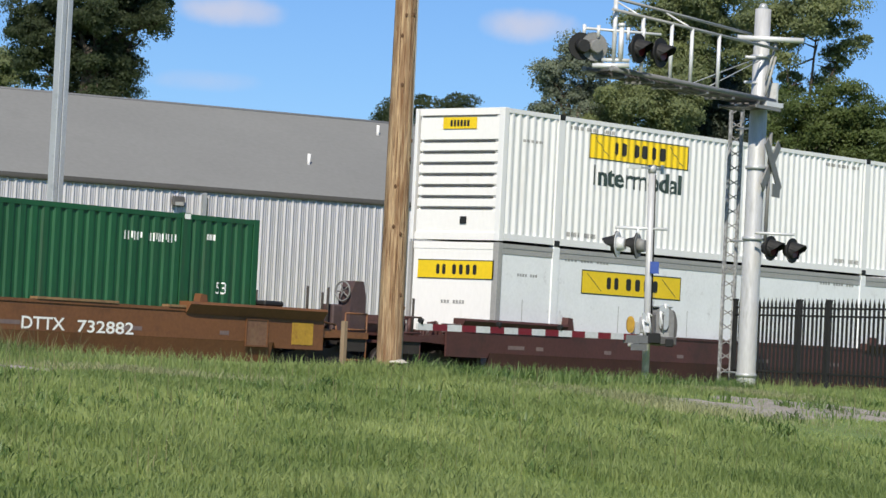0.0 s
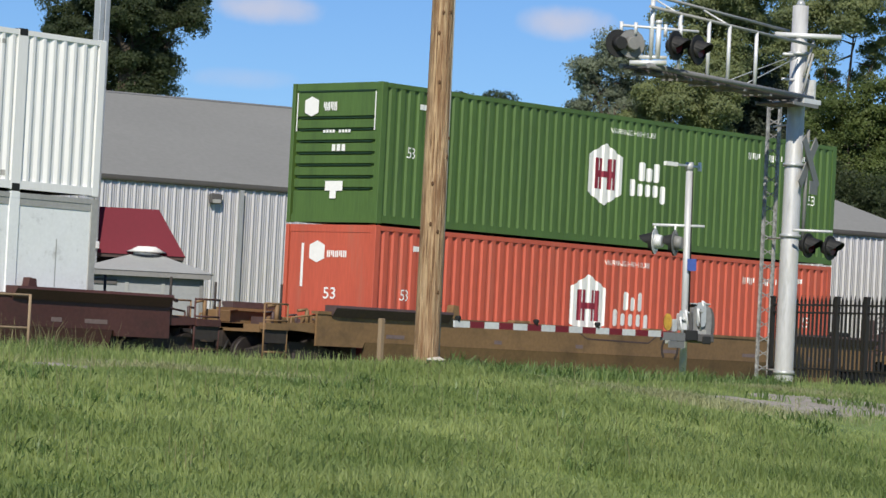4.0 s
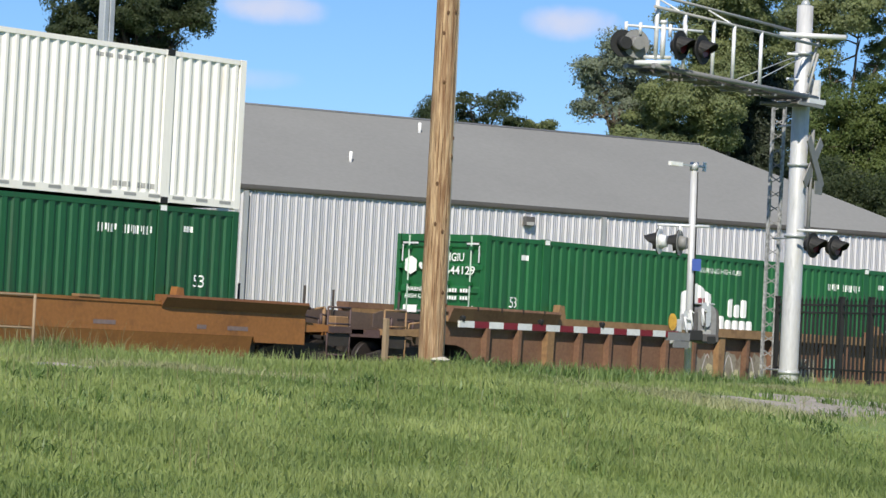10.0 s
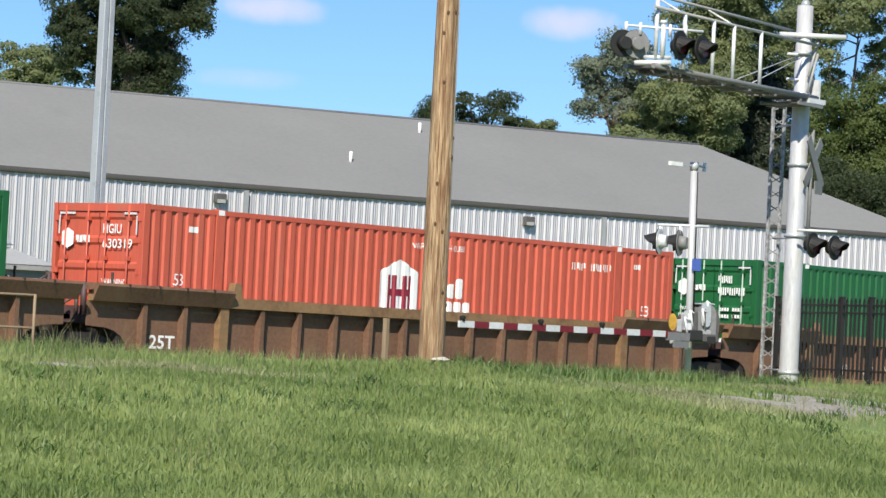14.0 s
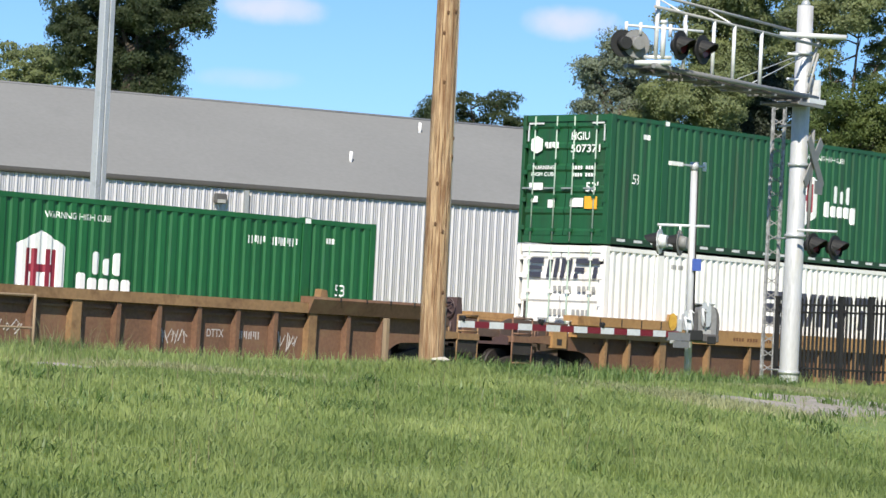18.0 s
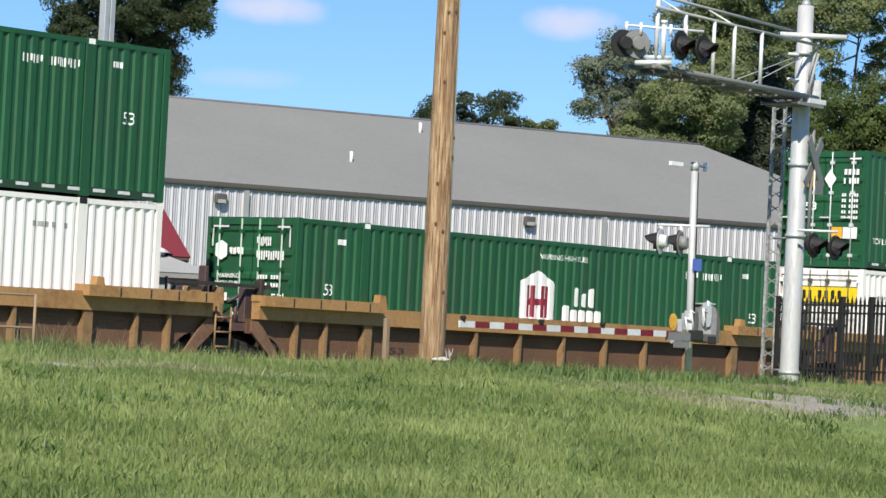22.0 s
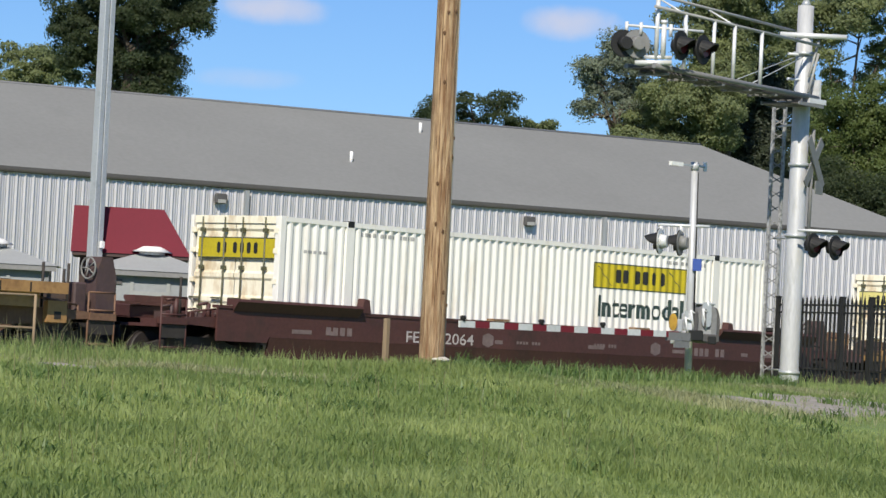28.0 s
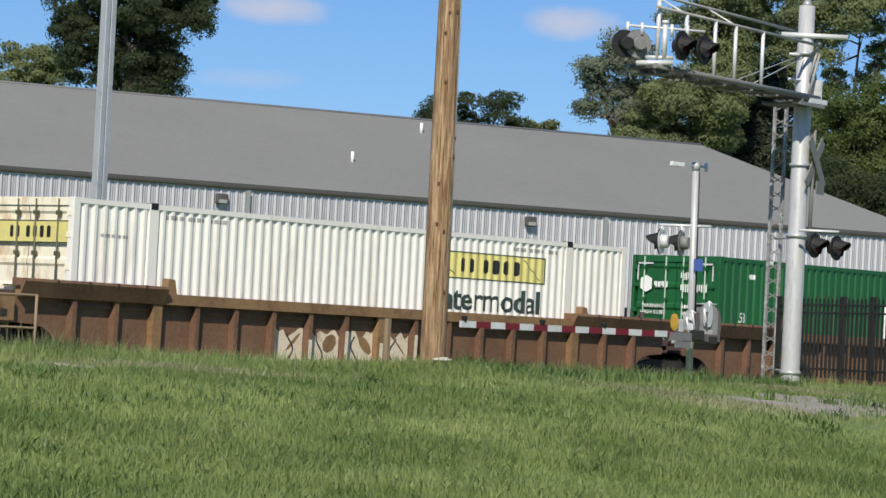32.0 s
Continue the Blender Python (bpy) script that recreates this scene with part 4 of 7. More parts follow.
def word(bm, text, x0, x1, z0, z1, bold=0.02):
    """Readable lettering set in the built-in font between x0..x1 and z0..z1."""
    cu = bpy.data.curves.new("lettering", "FONT")
    cu.body, cu.offset, cu.resolution_u = text, bold, 3
    tmp = bpy.data.objects.new("lettering", cu)
    me = bpy.data.meshes.new_from_object(tmp)
    co = np.array([v.co[:] for v in me.vertices])
    lo, hi = co.min(0), co.max(0)
    verts = [bm.verts.new((x0 + (c[0] - lo[0]) / (hi[0] - lo[0]) * (x1 - x0), 0, z0 + (c[1] - lo[1]) / (hi[1] - lo[1]) * (z1 - z0))) for c in co]
    for p in me.polygons:
        try:
            bm.faces.new([verts[i] for i in p.vertices])
        except ValueError:
            pass
    bpy.data.objects.remove(tmp)
    bpy.data.meshes.remove(me)
    bpy.data.curves.remove(cu)


def marks(name, bm, material, parent, label):
    """Small print stays one part, a frame is one part, other marks are parts of their own."""
    if name in ("fine_print", "warning_lines", "owner_code", "door_small_lettering"):
        return tagged(part(name, bm, material, parent, label), kind="stuff")
    if name == "sign_frame":
        return part(name, bm, material, parent, label)
    return split_parts(name, bm, material, parent, label)


def painted(name, bm, material, parent, pitch, depth, lift=0.004, label=""):
    """Lay a painted shape into the corrugation."""
    if not bm.verts:
        bm.free()
        return None
    xs = [v.co.x for v in bm.verts]
    for x in breaks(min(xs), max(xs), pitch):
        bmesh.ops.bisect_plane(bm, geom=bm.verts[:] + bm.edges[:] + bm.faces[:], plane_co=(x, 0, 0), plane_no=(1, 0, 0))
    for v in bm.verts:
        v.co.y = profile(v.co.x, pitch, depth) - lift
    bmesh.ops.recalc_face_normals(bm, faces=bm.faces[:])
    return marks(name, bm, material, parent, label)


def end_mark(name, bm, material, parent, lift=0.006, label=""):
    """Turn a shape drawn in (x, z) onto the end wall: x becomes the distance from the near corner."""
    if not bm.verts:
        bm.free()
        return None
    for v in bm.verts:
        v.co = Vector((-lift, v.co.x, v.co.z))
    return marks(name, bm, material, parent, label)


def container(name, m, label, paint, end="doors", pitch=0.278, depth=0.042, end_paint=None, tape=None, top_rail=None, group="containers on the train", rods=None):
    c = thing(name, m, label, "container", group)
    end_paint = end_paint or paint
    rail_paint = top_rail or paint
    for side in (0, 1):
        bm = side_panel(pitch, depth, 0.16, 2.80)
        if side:
            bm.transform(Matrix.Translation((LONG, WIDE, 0)) @ Matrix.Rotation(math.pi, 4, "Z"))
        part("side_panel", bm, paint, c)
        y0, y1 = (-0.002, 0.09) if side == 0 else (WIDE - 0.09, WIDE + 0.002)
        box_part("bottom_rail", (0.16, LONG - 0.16, y0, y1, 0.02, 0.17), M_GRIME_SHADE if tape and paint in (M_GREEN, M_BOTTLE) else paint, c)
        box_part("top_rail", (0.16, LONG - 0.16, y0, y1, 2.79, 2.885), rail_paint, c)
        for x in POSTS:
            box_part("stacking_post", (x - 0.12, x + 0.12, y0 - 0.004, y1, 0.0, 2.893), paint, c, bevel=0.008)
            for z in (0.0, 2.79):
                box_part("corner_casting", (x - 0.09, x + 0.09, y0 - 0.008, y1 + 0.05, z - 0.006, z + 0.118), paint if paint not in (M_WHITE, M_COOL, M_CHALK) else M_BLACK, c)
        for x in (0.08, LONG - 0.08):
            box_part("corner_post", (x - 0.08, x + 0.08, y0, y1 + (0.06 if side == 0 else 0) - 0.0, 0.0, 2.895), rail_paint if end == "panel" else paint, c, bevel=0.008)
    bm = bmesh.new()
    n = 52
    for i in range(n):
        a, b = 0.1 + (LONG - 0.2) * i / n, 0.1 + (LONG - 0.2) * (i + 1) / n
        z0, z1 = (2.86, 2.875) if i % 2 else (2.875, 2.86)
        bm.faces.new([bm.verts.new(p) for p in ((a, 0.05, z0), (b, 0.05, z1), (b, WIDE - 0.05, z1), (a, WIDE - 0.05, z0))])
    part("roof_panel", bm, paint if paint != M_PLATE else M_WHITE, c)
    box_part("floor", (0.05, LONG - 0.05, 0.06, WIDE - 0.06, 0.03, 0.14), M_UNDER, c)
    bm = bmesh.new()
    box(bm, LONG - 0.06, LONG - 0.01, 0.08, WIDE - 0.08, 0.12, 2.82)
    part("front_wall", bm, paint, c)
    # the end that faces the front of the train
    box_part("end_header", (0.0, 0.12, 0.14, WIDE - 0.14, 2.74, 2.89), end_paint, c)
    box_part("end_sill", (0.0, 0.12, 0.14, WIDE - 0.14, 0.01, 0.17), end_paint, c)
    if end == "doors":
        for k in (0, 1):
            y0 = 0.145 + k * (WIDE / 2 - 0.14)
            y1 = y0 + WIDE / 2 - 0.155
            bm = bmesh.new()
            zs, x = [0.18], 0.03
            pts = [(0.03, 0.18)]
            for i in range(5):
                a = 0.34 + i * 0.485
                pts += [(0.03, a - 0.05), (0.062, a), (0.062, a + 0.30), (0.03, a + 0.35)]
            pts += [(0.03, 2.73)]
            la = [bm.verts.new((px, y0, pz)) for px, pz in pts]
            lb = [bm.verts.new((px, y1, pz)) for px, pz in pts]
            for i in range(len(pts) - 1):
                bm.faces.new((la[i], lb[i], lb[i + 1], la[i + 1]))
            leaf = part("door_leaf", bm, end_paint, c)
            for yy in (y0 + 0.27, y1 - 0.23):
                bm = bmesh.new()
                rod(bm, (-0.012, yy, 0.04), (-0.012, yy, 2.86), 0.018, seg=8)
                part("lock_rod", bm, rods or M_RODG, leaf)
                for z in (0.3, 1.05, 1.85, 2.6):
                    box_part("rod_bracket", (-0.035, 0.03, yy - 0.05, yy + 0.05, z - 0.04, z + 0.04), rods or end_paint, leaf)
                box_part("handle", (-0.03, -0.008, yy - 0.02, yy + 0.30, 1.22, 1.255), rods or M_STEEL, leaf)
            for z in (0.35, 0.98, 1.6, 2.2, 2.6):
                yh = y0 - 0.03 if k == 0 else y1 + 0.03
                box_part("hinge", (-0.012, 0.03, yh - 0.06, yh + 0.06, z - 0.05, z + 0.05), end_paint, leaf)
    elif end == "ribs":
        bm = bmesh.new()
        pts = [(0.02, 0.17), (0.02, 0.42)]
        for i in range(7):
            a = 0.655 + i * 0.245
            pts += [(0.02, a), (0.075, a + 0.03), (0.075, a + 0.055), (0.02, a + 0.085)]
        pts += [(0.02, 2.74)]
        la = [bm.verts.new((px, 0.16, pz)) for px, pz in pts]
        lb = [bm.verts.new((px, WIDE - 0.16, pz)) for px, pz in pts]
        for i in range(len(pts) - 1):
            bm.faces.new((la[i], lb[i], lb[i + 1], la[i + 1]))
        part("end_wall", bm, end_paint, c)
        # dark bars in the recesses put the shade of the ribbing into colour
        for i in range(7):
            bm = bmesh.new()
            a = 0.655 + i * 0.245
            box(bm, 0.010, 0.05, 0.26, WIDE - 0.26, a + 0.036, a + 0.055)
            part("groove_shade", bm, M_GUTTER if end_paint in (M_WHITE, M_BRIGHT) else M_GRIME_SHADE, c)
        box_part("groove_shade", (-0.004, 0.05, 0.22, WIDE - 0.22, 2.715, 2.735), M_GUTTER if end_paint in (M_WHITE, M_BRIGHT) else M_GRIME_SHADE, c)
    else:
        box_part("end_wall", (0.01, 0.06, 0.15, WIDE - 0.15, 0.16, 2.75), end_paint, c)
    if tape:
        for i in range(26):
            bm = bmesh.new()
            x = 0.35 + i * 0.61
            rect(bm, x, x + 0.30, 0.085, 0.145)
            painted("reflective_tape", bm, tape, c, 0, 0, lift=0.026)
    return c


def hexagon(bm, x0, x1, z0, z1):
    m, h = (x0 + x1) / 2, (z1 - z0) * 0.2
    flat(bm, ((x0, z0 + h), (m, z0), (x1, z0 + h), (x1, z1 - h), (m, z1), (x0, z1 - h)))


def hex_livery(c, pitch=0.278, depth=0.042, x=6.65):
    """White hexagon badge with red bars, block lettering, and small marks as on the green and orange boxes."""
    bm = bmesh.new()
    hexagon(bm, x + 0.12, x + 1.30, 0.86, 2.24)
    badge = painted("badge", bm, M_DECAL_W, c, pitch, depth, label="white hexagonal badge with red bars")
    for a0, a1, z0, z1 in ((0.35, 0.46, 1.22, 1.90), (0.50, 0.61, 1.22, 1.90), (0.81, 0.92, 1.22, 1.90), (0.96, 1.07, 1.22, 1.90), (0.42, 1.00, 1.48, 1.62)):
        bm = bmesh.new()
        rect(bm, x + a0, x + a1, z0, z1)
        painted("badge_bar", bm, M_DECAL_R, c, pitch, depth, 0.008 if a0 != 0.42 else 0.010)
    bm = bmesh.new()
    blocks(bm, x + 1.90, x + 2.68, 1.50, 1.92, ((0, 1), (0, 0.72), (0, 1)), 0.3)
    blocks(bm, x + 1.55, x + 2.92, 1.16, 1.50, ((-0.05, 1.05), (0, 0.8), (0, 0.8), (0, 0.8), (-0.4, 0.8)), 0.3)
    painted("block_lettering", bm, M_DECAL_W, c, pitch, depth)
    bm = bmesh.new()
    word(bm, "WARNING  HIGH CUBE", 7.45, 9.05, 2.48, 2.60, 0.0)
    glyphs(bm, 12.55, 13.05, 2.31, 2.47, 4, 0.22)
    glyphs(bm, 13.18, 13.92, 2.31, 2.47, 6, 0.22)
    bars(bm, 14.72, 14.98, 2.42, 2.53, 4)
    rect(bm, 1.15, 1.40, 2.42, 2.53)
    painted("fine_print", bm, M_DECAL_W, c, pitch, depth)
    bm = bmesh.new()
    word(bm, "53", 15.03, 15.31, 1.39, 1.62, 0.0)
    painted("length_numeral", bm, M_DECAL_W, c, pitch, depth)
    bm = bmesh.new()
    word(bm, "53", 0.83, 1.10, 1.39, 1.62, 0.0)
    painted("length_numeral", bm, M_DECAL_W, c, pitch, depth)
    for xx in POSTS:
        bm = bmesh.new()
        rect(bm, xx - 0.08, xx + 0.08, 2.79, 2.89)
        painted("lifting_mark", bm, M_DECAL_W, c, 0, 0, 0.034)


def end_word(bm, text, y0, y1, z0, z1):
    """Lettering on an end wall, between the distances y0..y1 from the near corner."""
    n = len(bm.verts)
    word(bm, text, -y1, -y0, z0, z1, 0.012)
    bm.verts.ensure_lookup_table()
    for v in bm.verts[n:]:
        v.co.x = -v.co.x


def door_text(c, orange=False, amber=False, code=""):
    """White marks on the doors: small badge, block code, warning, numeral."""
    bm = bmesh.new()
    hexagon(bm, 1.98, 2.32, 2.02, 2.42)
    glyphs(bm, 1.50, 1.92, 2.14, 2.28, 4, 0.4)
    end_mark("door_badge", bm, M_DECAL_W, c, 0.0)
    bm = bmesh.new()
    if code:
        end_word(bm, "HGIU", 0.62, 1.14, 2.32, 2.50)
        end_word(bm, code, 0.30, 1.14, 2.04, 2.22)
    else:
        glyphs(bm, 0.72, 1.14, 2.32, 2.50, 4, 0.3)
        glyphs(bm, 0.34, 1.14, 2.04, 2.22, 6, 0.3)
    end_mark("owner_code", bm, M_DECAL_W, c, 0.0)
    bm = bmesh.new()
    if orange:
        end_word(bm, "WARNING", 0.42, 1.12, 1.34, 1.46)
        end_word(bm, "HIGH CUBE", 0.36, 1.12, 1.14, 1.27)
    else:
        end_word(bm, "WARNING", 1.60, 2.26, 1.66, 1.75)
        end_word(bm, "HIGH CUBE", 1.55, 2.28, 1.51, 1.60)
        bars(bm, 0.40, 1.10, 1.66, 1.74, 9)
        bars(bm, 0.40, 1.10, 1.50, 1.58, 9)
    end_mark("warning_lines", bm, M_DECAL_W, c, 0.0)
    bm = bmesh.new()
    rect(bm, 1.95, 2.40, 2.68, 2.72)
    rect(bm, 0.20, 0.55, 2.68, 2.72)
    rect(bm, 0.17, 0.21, 2.30, 2.66)
    rect(bm, 2.38, 2.42, 2.30, 2.66)
    end_mark("corner_tape", bm, M_TAPE, c, 0.008)
    bm = bmesh.new()
    rect(bm, 1.92, 2.32, 1.20, 1.36)
    rect(bm, 2.05, 2.25, 0.92, 1.06)
    rect(bm, 1.55, 1.75, 0.80, 0.98)
    rect(bm, 0.72, 1.10, 0.82, 1.02)
    if orange:
        bm.clear()
    end_mark("white_label", bm, M_DECAL_W, c, 0.0)
    bm = bmesh.new()
    end_word(bm, "53'", *((1.98, 2.36) if orange else (0.30, 0.66)), 1.16, 1.38)
    end_mark("length_numeral", bm, M_DECAL_W, c, 0.004)
    if amber:
        bm = bmesh.new()
        rect(bm, 0.32, 0.68, 0.78, 1.06)
        end_mark("amber_label", bm, M_DECAL_O, c, 0.004)


def sign_livery(c, x0, x1, z0, z1, tx0, tx1, tz0, tz1, pitch=0.235, depth=0.042, film=None, wordmark=True):
    """Yellow framed sign with block lettering over the word 'Intermodal'."""
    film = film or M_DECAL_Y
    bm = bmesh.new()
    rect(bm, x0, x1, z0, z1)
    sign = painted("yellow_sign", bm, film, c, pitch, depth, 0.004, "yellow sign with a thin dark frame and black block lettering")
    bm = bmesh.new()
    e = 0.025
    rect(bm, x0, x1, z1 - e, z1)
    rect(bm, x0, x1, z0, z0 + e)
    rect(bm, x0, x0 + e, z0 + e, z1 - e)
    rect(bm, x1 - e, x1, z0 + e, z1 - e)
    w = x1 - x0
    for a, b in ((x0 + 0.05 * w, x0 + 0.20 * w), (x0 + 0.80 * w, x0 + 0.95 * w)):
        flat(bm, ((a, z1 - 0.08), (a + 0.028, z1 - 0.08), (b, z0 + 0.08), (b - 0.028, z0 + 0.08)))
    painted("sign_frame", bm, M_DECAL_D, c, pitch, depth, 0.008)
    bm = bmesh.new()
    blocks(bm, x0 + 0.23 * w, x0 + 0.38 * w, z0 + 0.14, z1 - 0.13, ((0, 1), (0, 1)), 0.45)
    blocks(bm, x0 + 0.42 * w, x0 + 0.78 * w, z0 + 0.14, z1 - 0.13, ((0, 1),) * 4, 0.45)
    painted("block_lettering", bm, M_DECAL_K, c, pitch, depth, 0.008)
    if wordmark:
        bm = bmesh.new()
        word(bm, "Intermodal", tx0, tx1, tz0, tz1, 0.018)
        painted("lettering", bm, M_DECAL_D, c, pitch, depth, 0.004, "dark lettering reading Intermodal")
    bm = bmesh.new()
    bars(bm, 2.3, 3.9, 2.62, 2.70, 14)
    bars(bm, 12.3, 13.8, 2.60, 2.68, 13)
    bars(bm, 2.35, 3.5, 0.24, 0.34, 10)
    bars(bm, 12.9, 13.95, 0.24, 0.34, 9)
    bars(bm, 0.7, 1.4, 2.2, 2.26, 8)
    painted("fine_print", bm, M_GREYBAND, c, pitch, depth)


def door_sign(c, z0=2.04, z1=2.46, y0=0.14, y1=2.32, film=None):
    bm = bmesh.new()
    rect(bm, y0, y1, z0, z1)
    end_mark("door_sign", bm, film or M_DECAL_Y, c, 0.0, "yellow sign with black block lettering")
    bm = bmesh.new()
    w = y1 - y0
    blocks(bm, y0 + 0.20 * w, y0 + 0.56 * w, z0 + 0.1, z1 - 0.1, ((0, 1),) * 4, 0.45)
    blocks(bm, y0 + 0.61 * w, y0 + 0.77 * w, z0 + 0.1, z1 - 0.1, ((0, 1), (0, 1)), 0.45)
    end_mark("block_lettering", bm, M_DECAL_K, c, 0.004)
    bm = bmesh.new()
    e = 0.02
    rect(bm, y0, y1, z1 - e, z1)
    rect(bm, y0, y1, z0, z0 + e)
    end_mark("sign_frame", bm, M_DECAL_D, c, 0.004)


# ---- well cars ----
SILL = 1.66


def along(bm, prof, x0, x1):
    """A prism along the car: prof is a closed outline of (y, z)."""
    a = [bm.verts.new((x0, y, z)) for y, z in prof]
    b = [bm.verts.new((x1, y, z)) for y, z in prof]
    n = len(prof)
    bm.faces.new(a[::-1])
    bm.faces.new(b)
    for i in range(n):
        bm.faces.new((a[i], a[(i + 1) % n], b[(i + 1) % n], b[i]))
    bmesh.ops.recalc_face_normals(bm, faces=bm.faces[:])


WHEELS = []


def truck(car, x, paint):
    """A two-axle truck under the car at x; its wheels carry on the rails."""
    bm = bmesh.new()
    for y in (0.18, 2.41):
        slab(bm, [(x - 1.22, 0.56), (x - 0.75, 0.42), (x - 0.35, 0.34), (x + 0.35, 0.34), (x + 0.75, 0.42), (x + 1.22, 0.56), (x + 1.22, 0.84), (x + 0.5, 1.02), (x - 0.5, 1.02), (x - 1.22, 0.84)], y - 0.07, y + 0.07)
    box(bm, x - 0.22, x + 0.22, 0.2, 2.39, 0.62, 0.95)
    t = part("truck", bm, M_UNDER, car, "sooty two-axle truck")
    for dx in (-0.86, 0.86):
        bm = bmesh.new()
        rod(bm, (0, -1.245, 0), (0, 1.245, 0), 0.08, seg=10)
        for y in (-0.755, 0.755):
            rod(bm, (0, y - 0.065, 0), (0, y + 0.065, 0), 0.42, seg=26)
            s = -0.065 if y < 0 else 0.065
            rod(bm, (0, y - s, 0), (0, y - s * 0.6, 0), 0.445, seg=26)
        for k in range(3):
            a = 2.0944 * k
            rod(bm, (0.06 * math.cos(a), -1.26, 0.06 * math.sin(a)), (0.06 * math.cos(a), -1.24, 0.06 * math.sin(a)), 0.018, seg=6)
        wheel = part("wheelset", bm, M_WHEEL, t, "worn steel wheelset")
        wheel.location = (x + dx, 1.295, 0.67)
        WHEELS.append(wheel)
        for y in (0.08, 2.51):
            bm = bmesh.new()
            box(bm, x + dx - 0.14, x + dx + 0.14, y - 0.05, y + 0.05, 0.56, 0.80)
            part("journal_box", bm, M_UNDER, t)
    for y in (0.14, 2.45):
        for dx in (-0.16, 0.0, 0.16):
            bm = bmesh.new()
            rod(bm, (x + dx, y, 0.50), (x + dx, y, 0.80), 0.06, seg=8)
            part("spring", bm, M_UNDER, t)
    return t


def end_deck(car, x0, sgn, reach, paint, accent, gear, coupler=True, ribbed=False):
    """The platform over a truck: deck beams, steps, grab irons, coupler and, on some, brake gear."""
    X = lambda d: x0 + sgn * d
    lo, hi = sorted((X(-0.05), X(reach)))
    deck = box_part("end_platform", (lo, hi, 0.45, 2.14, 1.24, 1.34), M_GEAR if ribbed else paint, car)
    lo, hi = sorted((X(-0.05), X(reach)))
    box_part("centre_sill", (lo, hi, 1.02, 1.57, 0.86, 1.23), M_UNDER, car)
    lo, hi = sorted((X(0.05), X(0.28)))
    box_part("bulkhead_beam", (lo, hi, -0.04, 2.63, 1.16, 1.50), M_GEAR, car)
    lo, hi = sorted((X(reach - 0.24), X(reach)))
    box_part("end_sill", (lo, hi, 0.0, 2.59, 1.18, 1.335), M_GEAR if ribbed else paint, car)
    for y in (-0.10, 2.69) if reach > 2 else ():
        bm = bmesh.new()
        o = [(X(0.9), 1.44), (X(reach - 0.6), 1.38), (X(reach - 0.6), 1.26), (X(0.9), 1.20)]
        slab(bm, o if sgn > 0 else o[::-1], y - 0.03, y + 0.03)
        part("side_gusset", bm, accent if ribbed else paint, car)
        bm = bmesh.new()
        a, b = X(reach - 0.02), X(reach - 0.66)
        lo, hi = sorted((a, b))
        box_part("step_plate", (lo, hi, y - 0.06, y + 0.14, 1.24, 1.37), accent, car)
        for p, q in (((a, y, 0.42), (a, y, 1.75)), ((b, y, 0.42), (b, y, 1.75)), ((a, y, 1.75), (b, y, 1.75)), ((a, y, 0.45), (b, y, 0.45)), ((a, y, 0.80), (b, y, 0.80)), ((a, y, 1.42), (b, y, 1.42))):
            rod(bm, p, q, 0.02, seg=6)
        part("step_ladder", bm, accent, car, "steel step and grab irons")
        box_part("step_panel", (lo + 0.02, hi - 0.02, y - 0.012, y + 0.012, 0.98, 1.235), M_UNDER, car)
    if ribbed and reach > 2:
        for y in (0.30, 2.29):
            bm = bmesh.new()
            o = [(X(0.28), 1.345), (X(reach - 0.7), 1.345), (X(reach - 0.1), 1.40), (X(reach - 0.1), 1.66), (X(reach - 0.35), 1.74), (X(0.28), 1.70)]
            slab(bm, o if sgn > 0 else o[::-1], y - 0.02, y + 0.02)
            plate_ = part("deck_plate", bm, M_DECK, car, "worn grey-brown upright plate over the truck")
            lo, hi = sorted((X(1.1), X(1.8)))
            box_part("plate_slot", (lo, hi, y - 0.028, y + 0.028, 1.56, 1.60), M_UNDER, plate_)
            lo, hi = sorted((X(0.6), X(1.9)))
            box_part("under_plate", (lo, hi, y - 0.02, y + 0.02, 0.98, 1.235), M_DECK, car)
    for y in (0.35, 2.24):
        bm = bmesh.new()
        rod(bm, (X(reach - 0.9), y, 1.3), (X(reach - 0.9), y, 2.15), 0.03, seg=6)
        part("stanchion", bm, M_UNDER, car)
    for d, y, w, h in ((0.55, 0.2, 0.35, 0.22), (1.2, 0.35, 0.5, 0.16), (1.75, 1.7, 0.4, 0.25)):
        if d < reach - 0.4:
            lo, hi = sorted((X(d), X(d + w)))
            box_part("deck_box", (lo, hi, y, y + 0.4, 1.345, 1.345 + h), accent, car, bevel=0.02)
    if coupler:
        lo, hi = sorted((X(reach), X(reach + 0.40)))
        bm = bmesh.new()
        box(bm, lo, hi, 1.18, 1.41, 0.98, 1.16)
        box(bm, *sorted((X(reach + 0.16), X(reach + 0.40))), 1.10, 1.49, 0.94, 1.22)
        part("coupler", bm, M_UNDER, car)
        bm = bmesh.new()
        pts = [Vector((X(reach - 0.1), 0.95, 1.0)), Vector((X(reach + 0.1), 0.93, 0.72)), Vector((X(reach + 0.4), 0.92, 0.62))]
        for p, q in zip(pts, pts[1:]):
            rod(bm, p, q, 0.025, seg=6)
        part("air_hose", bm, M_BLACK, car)
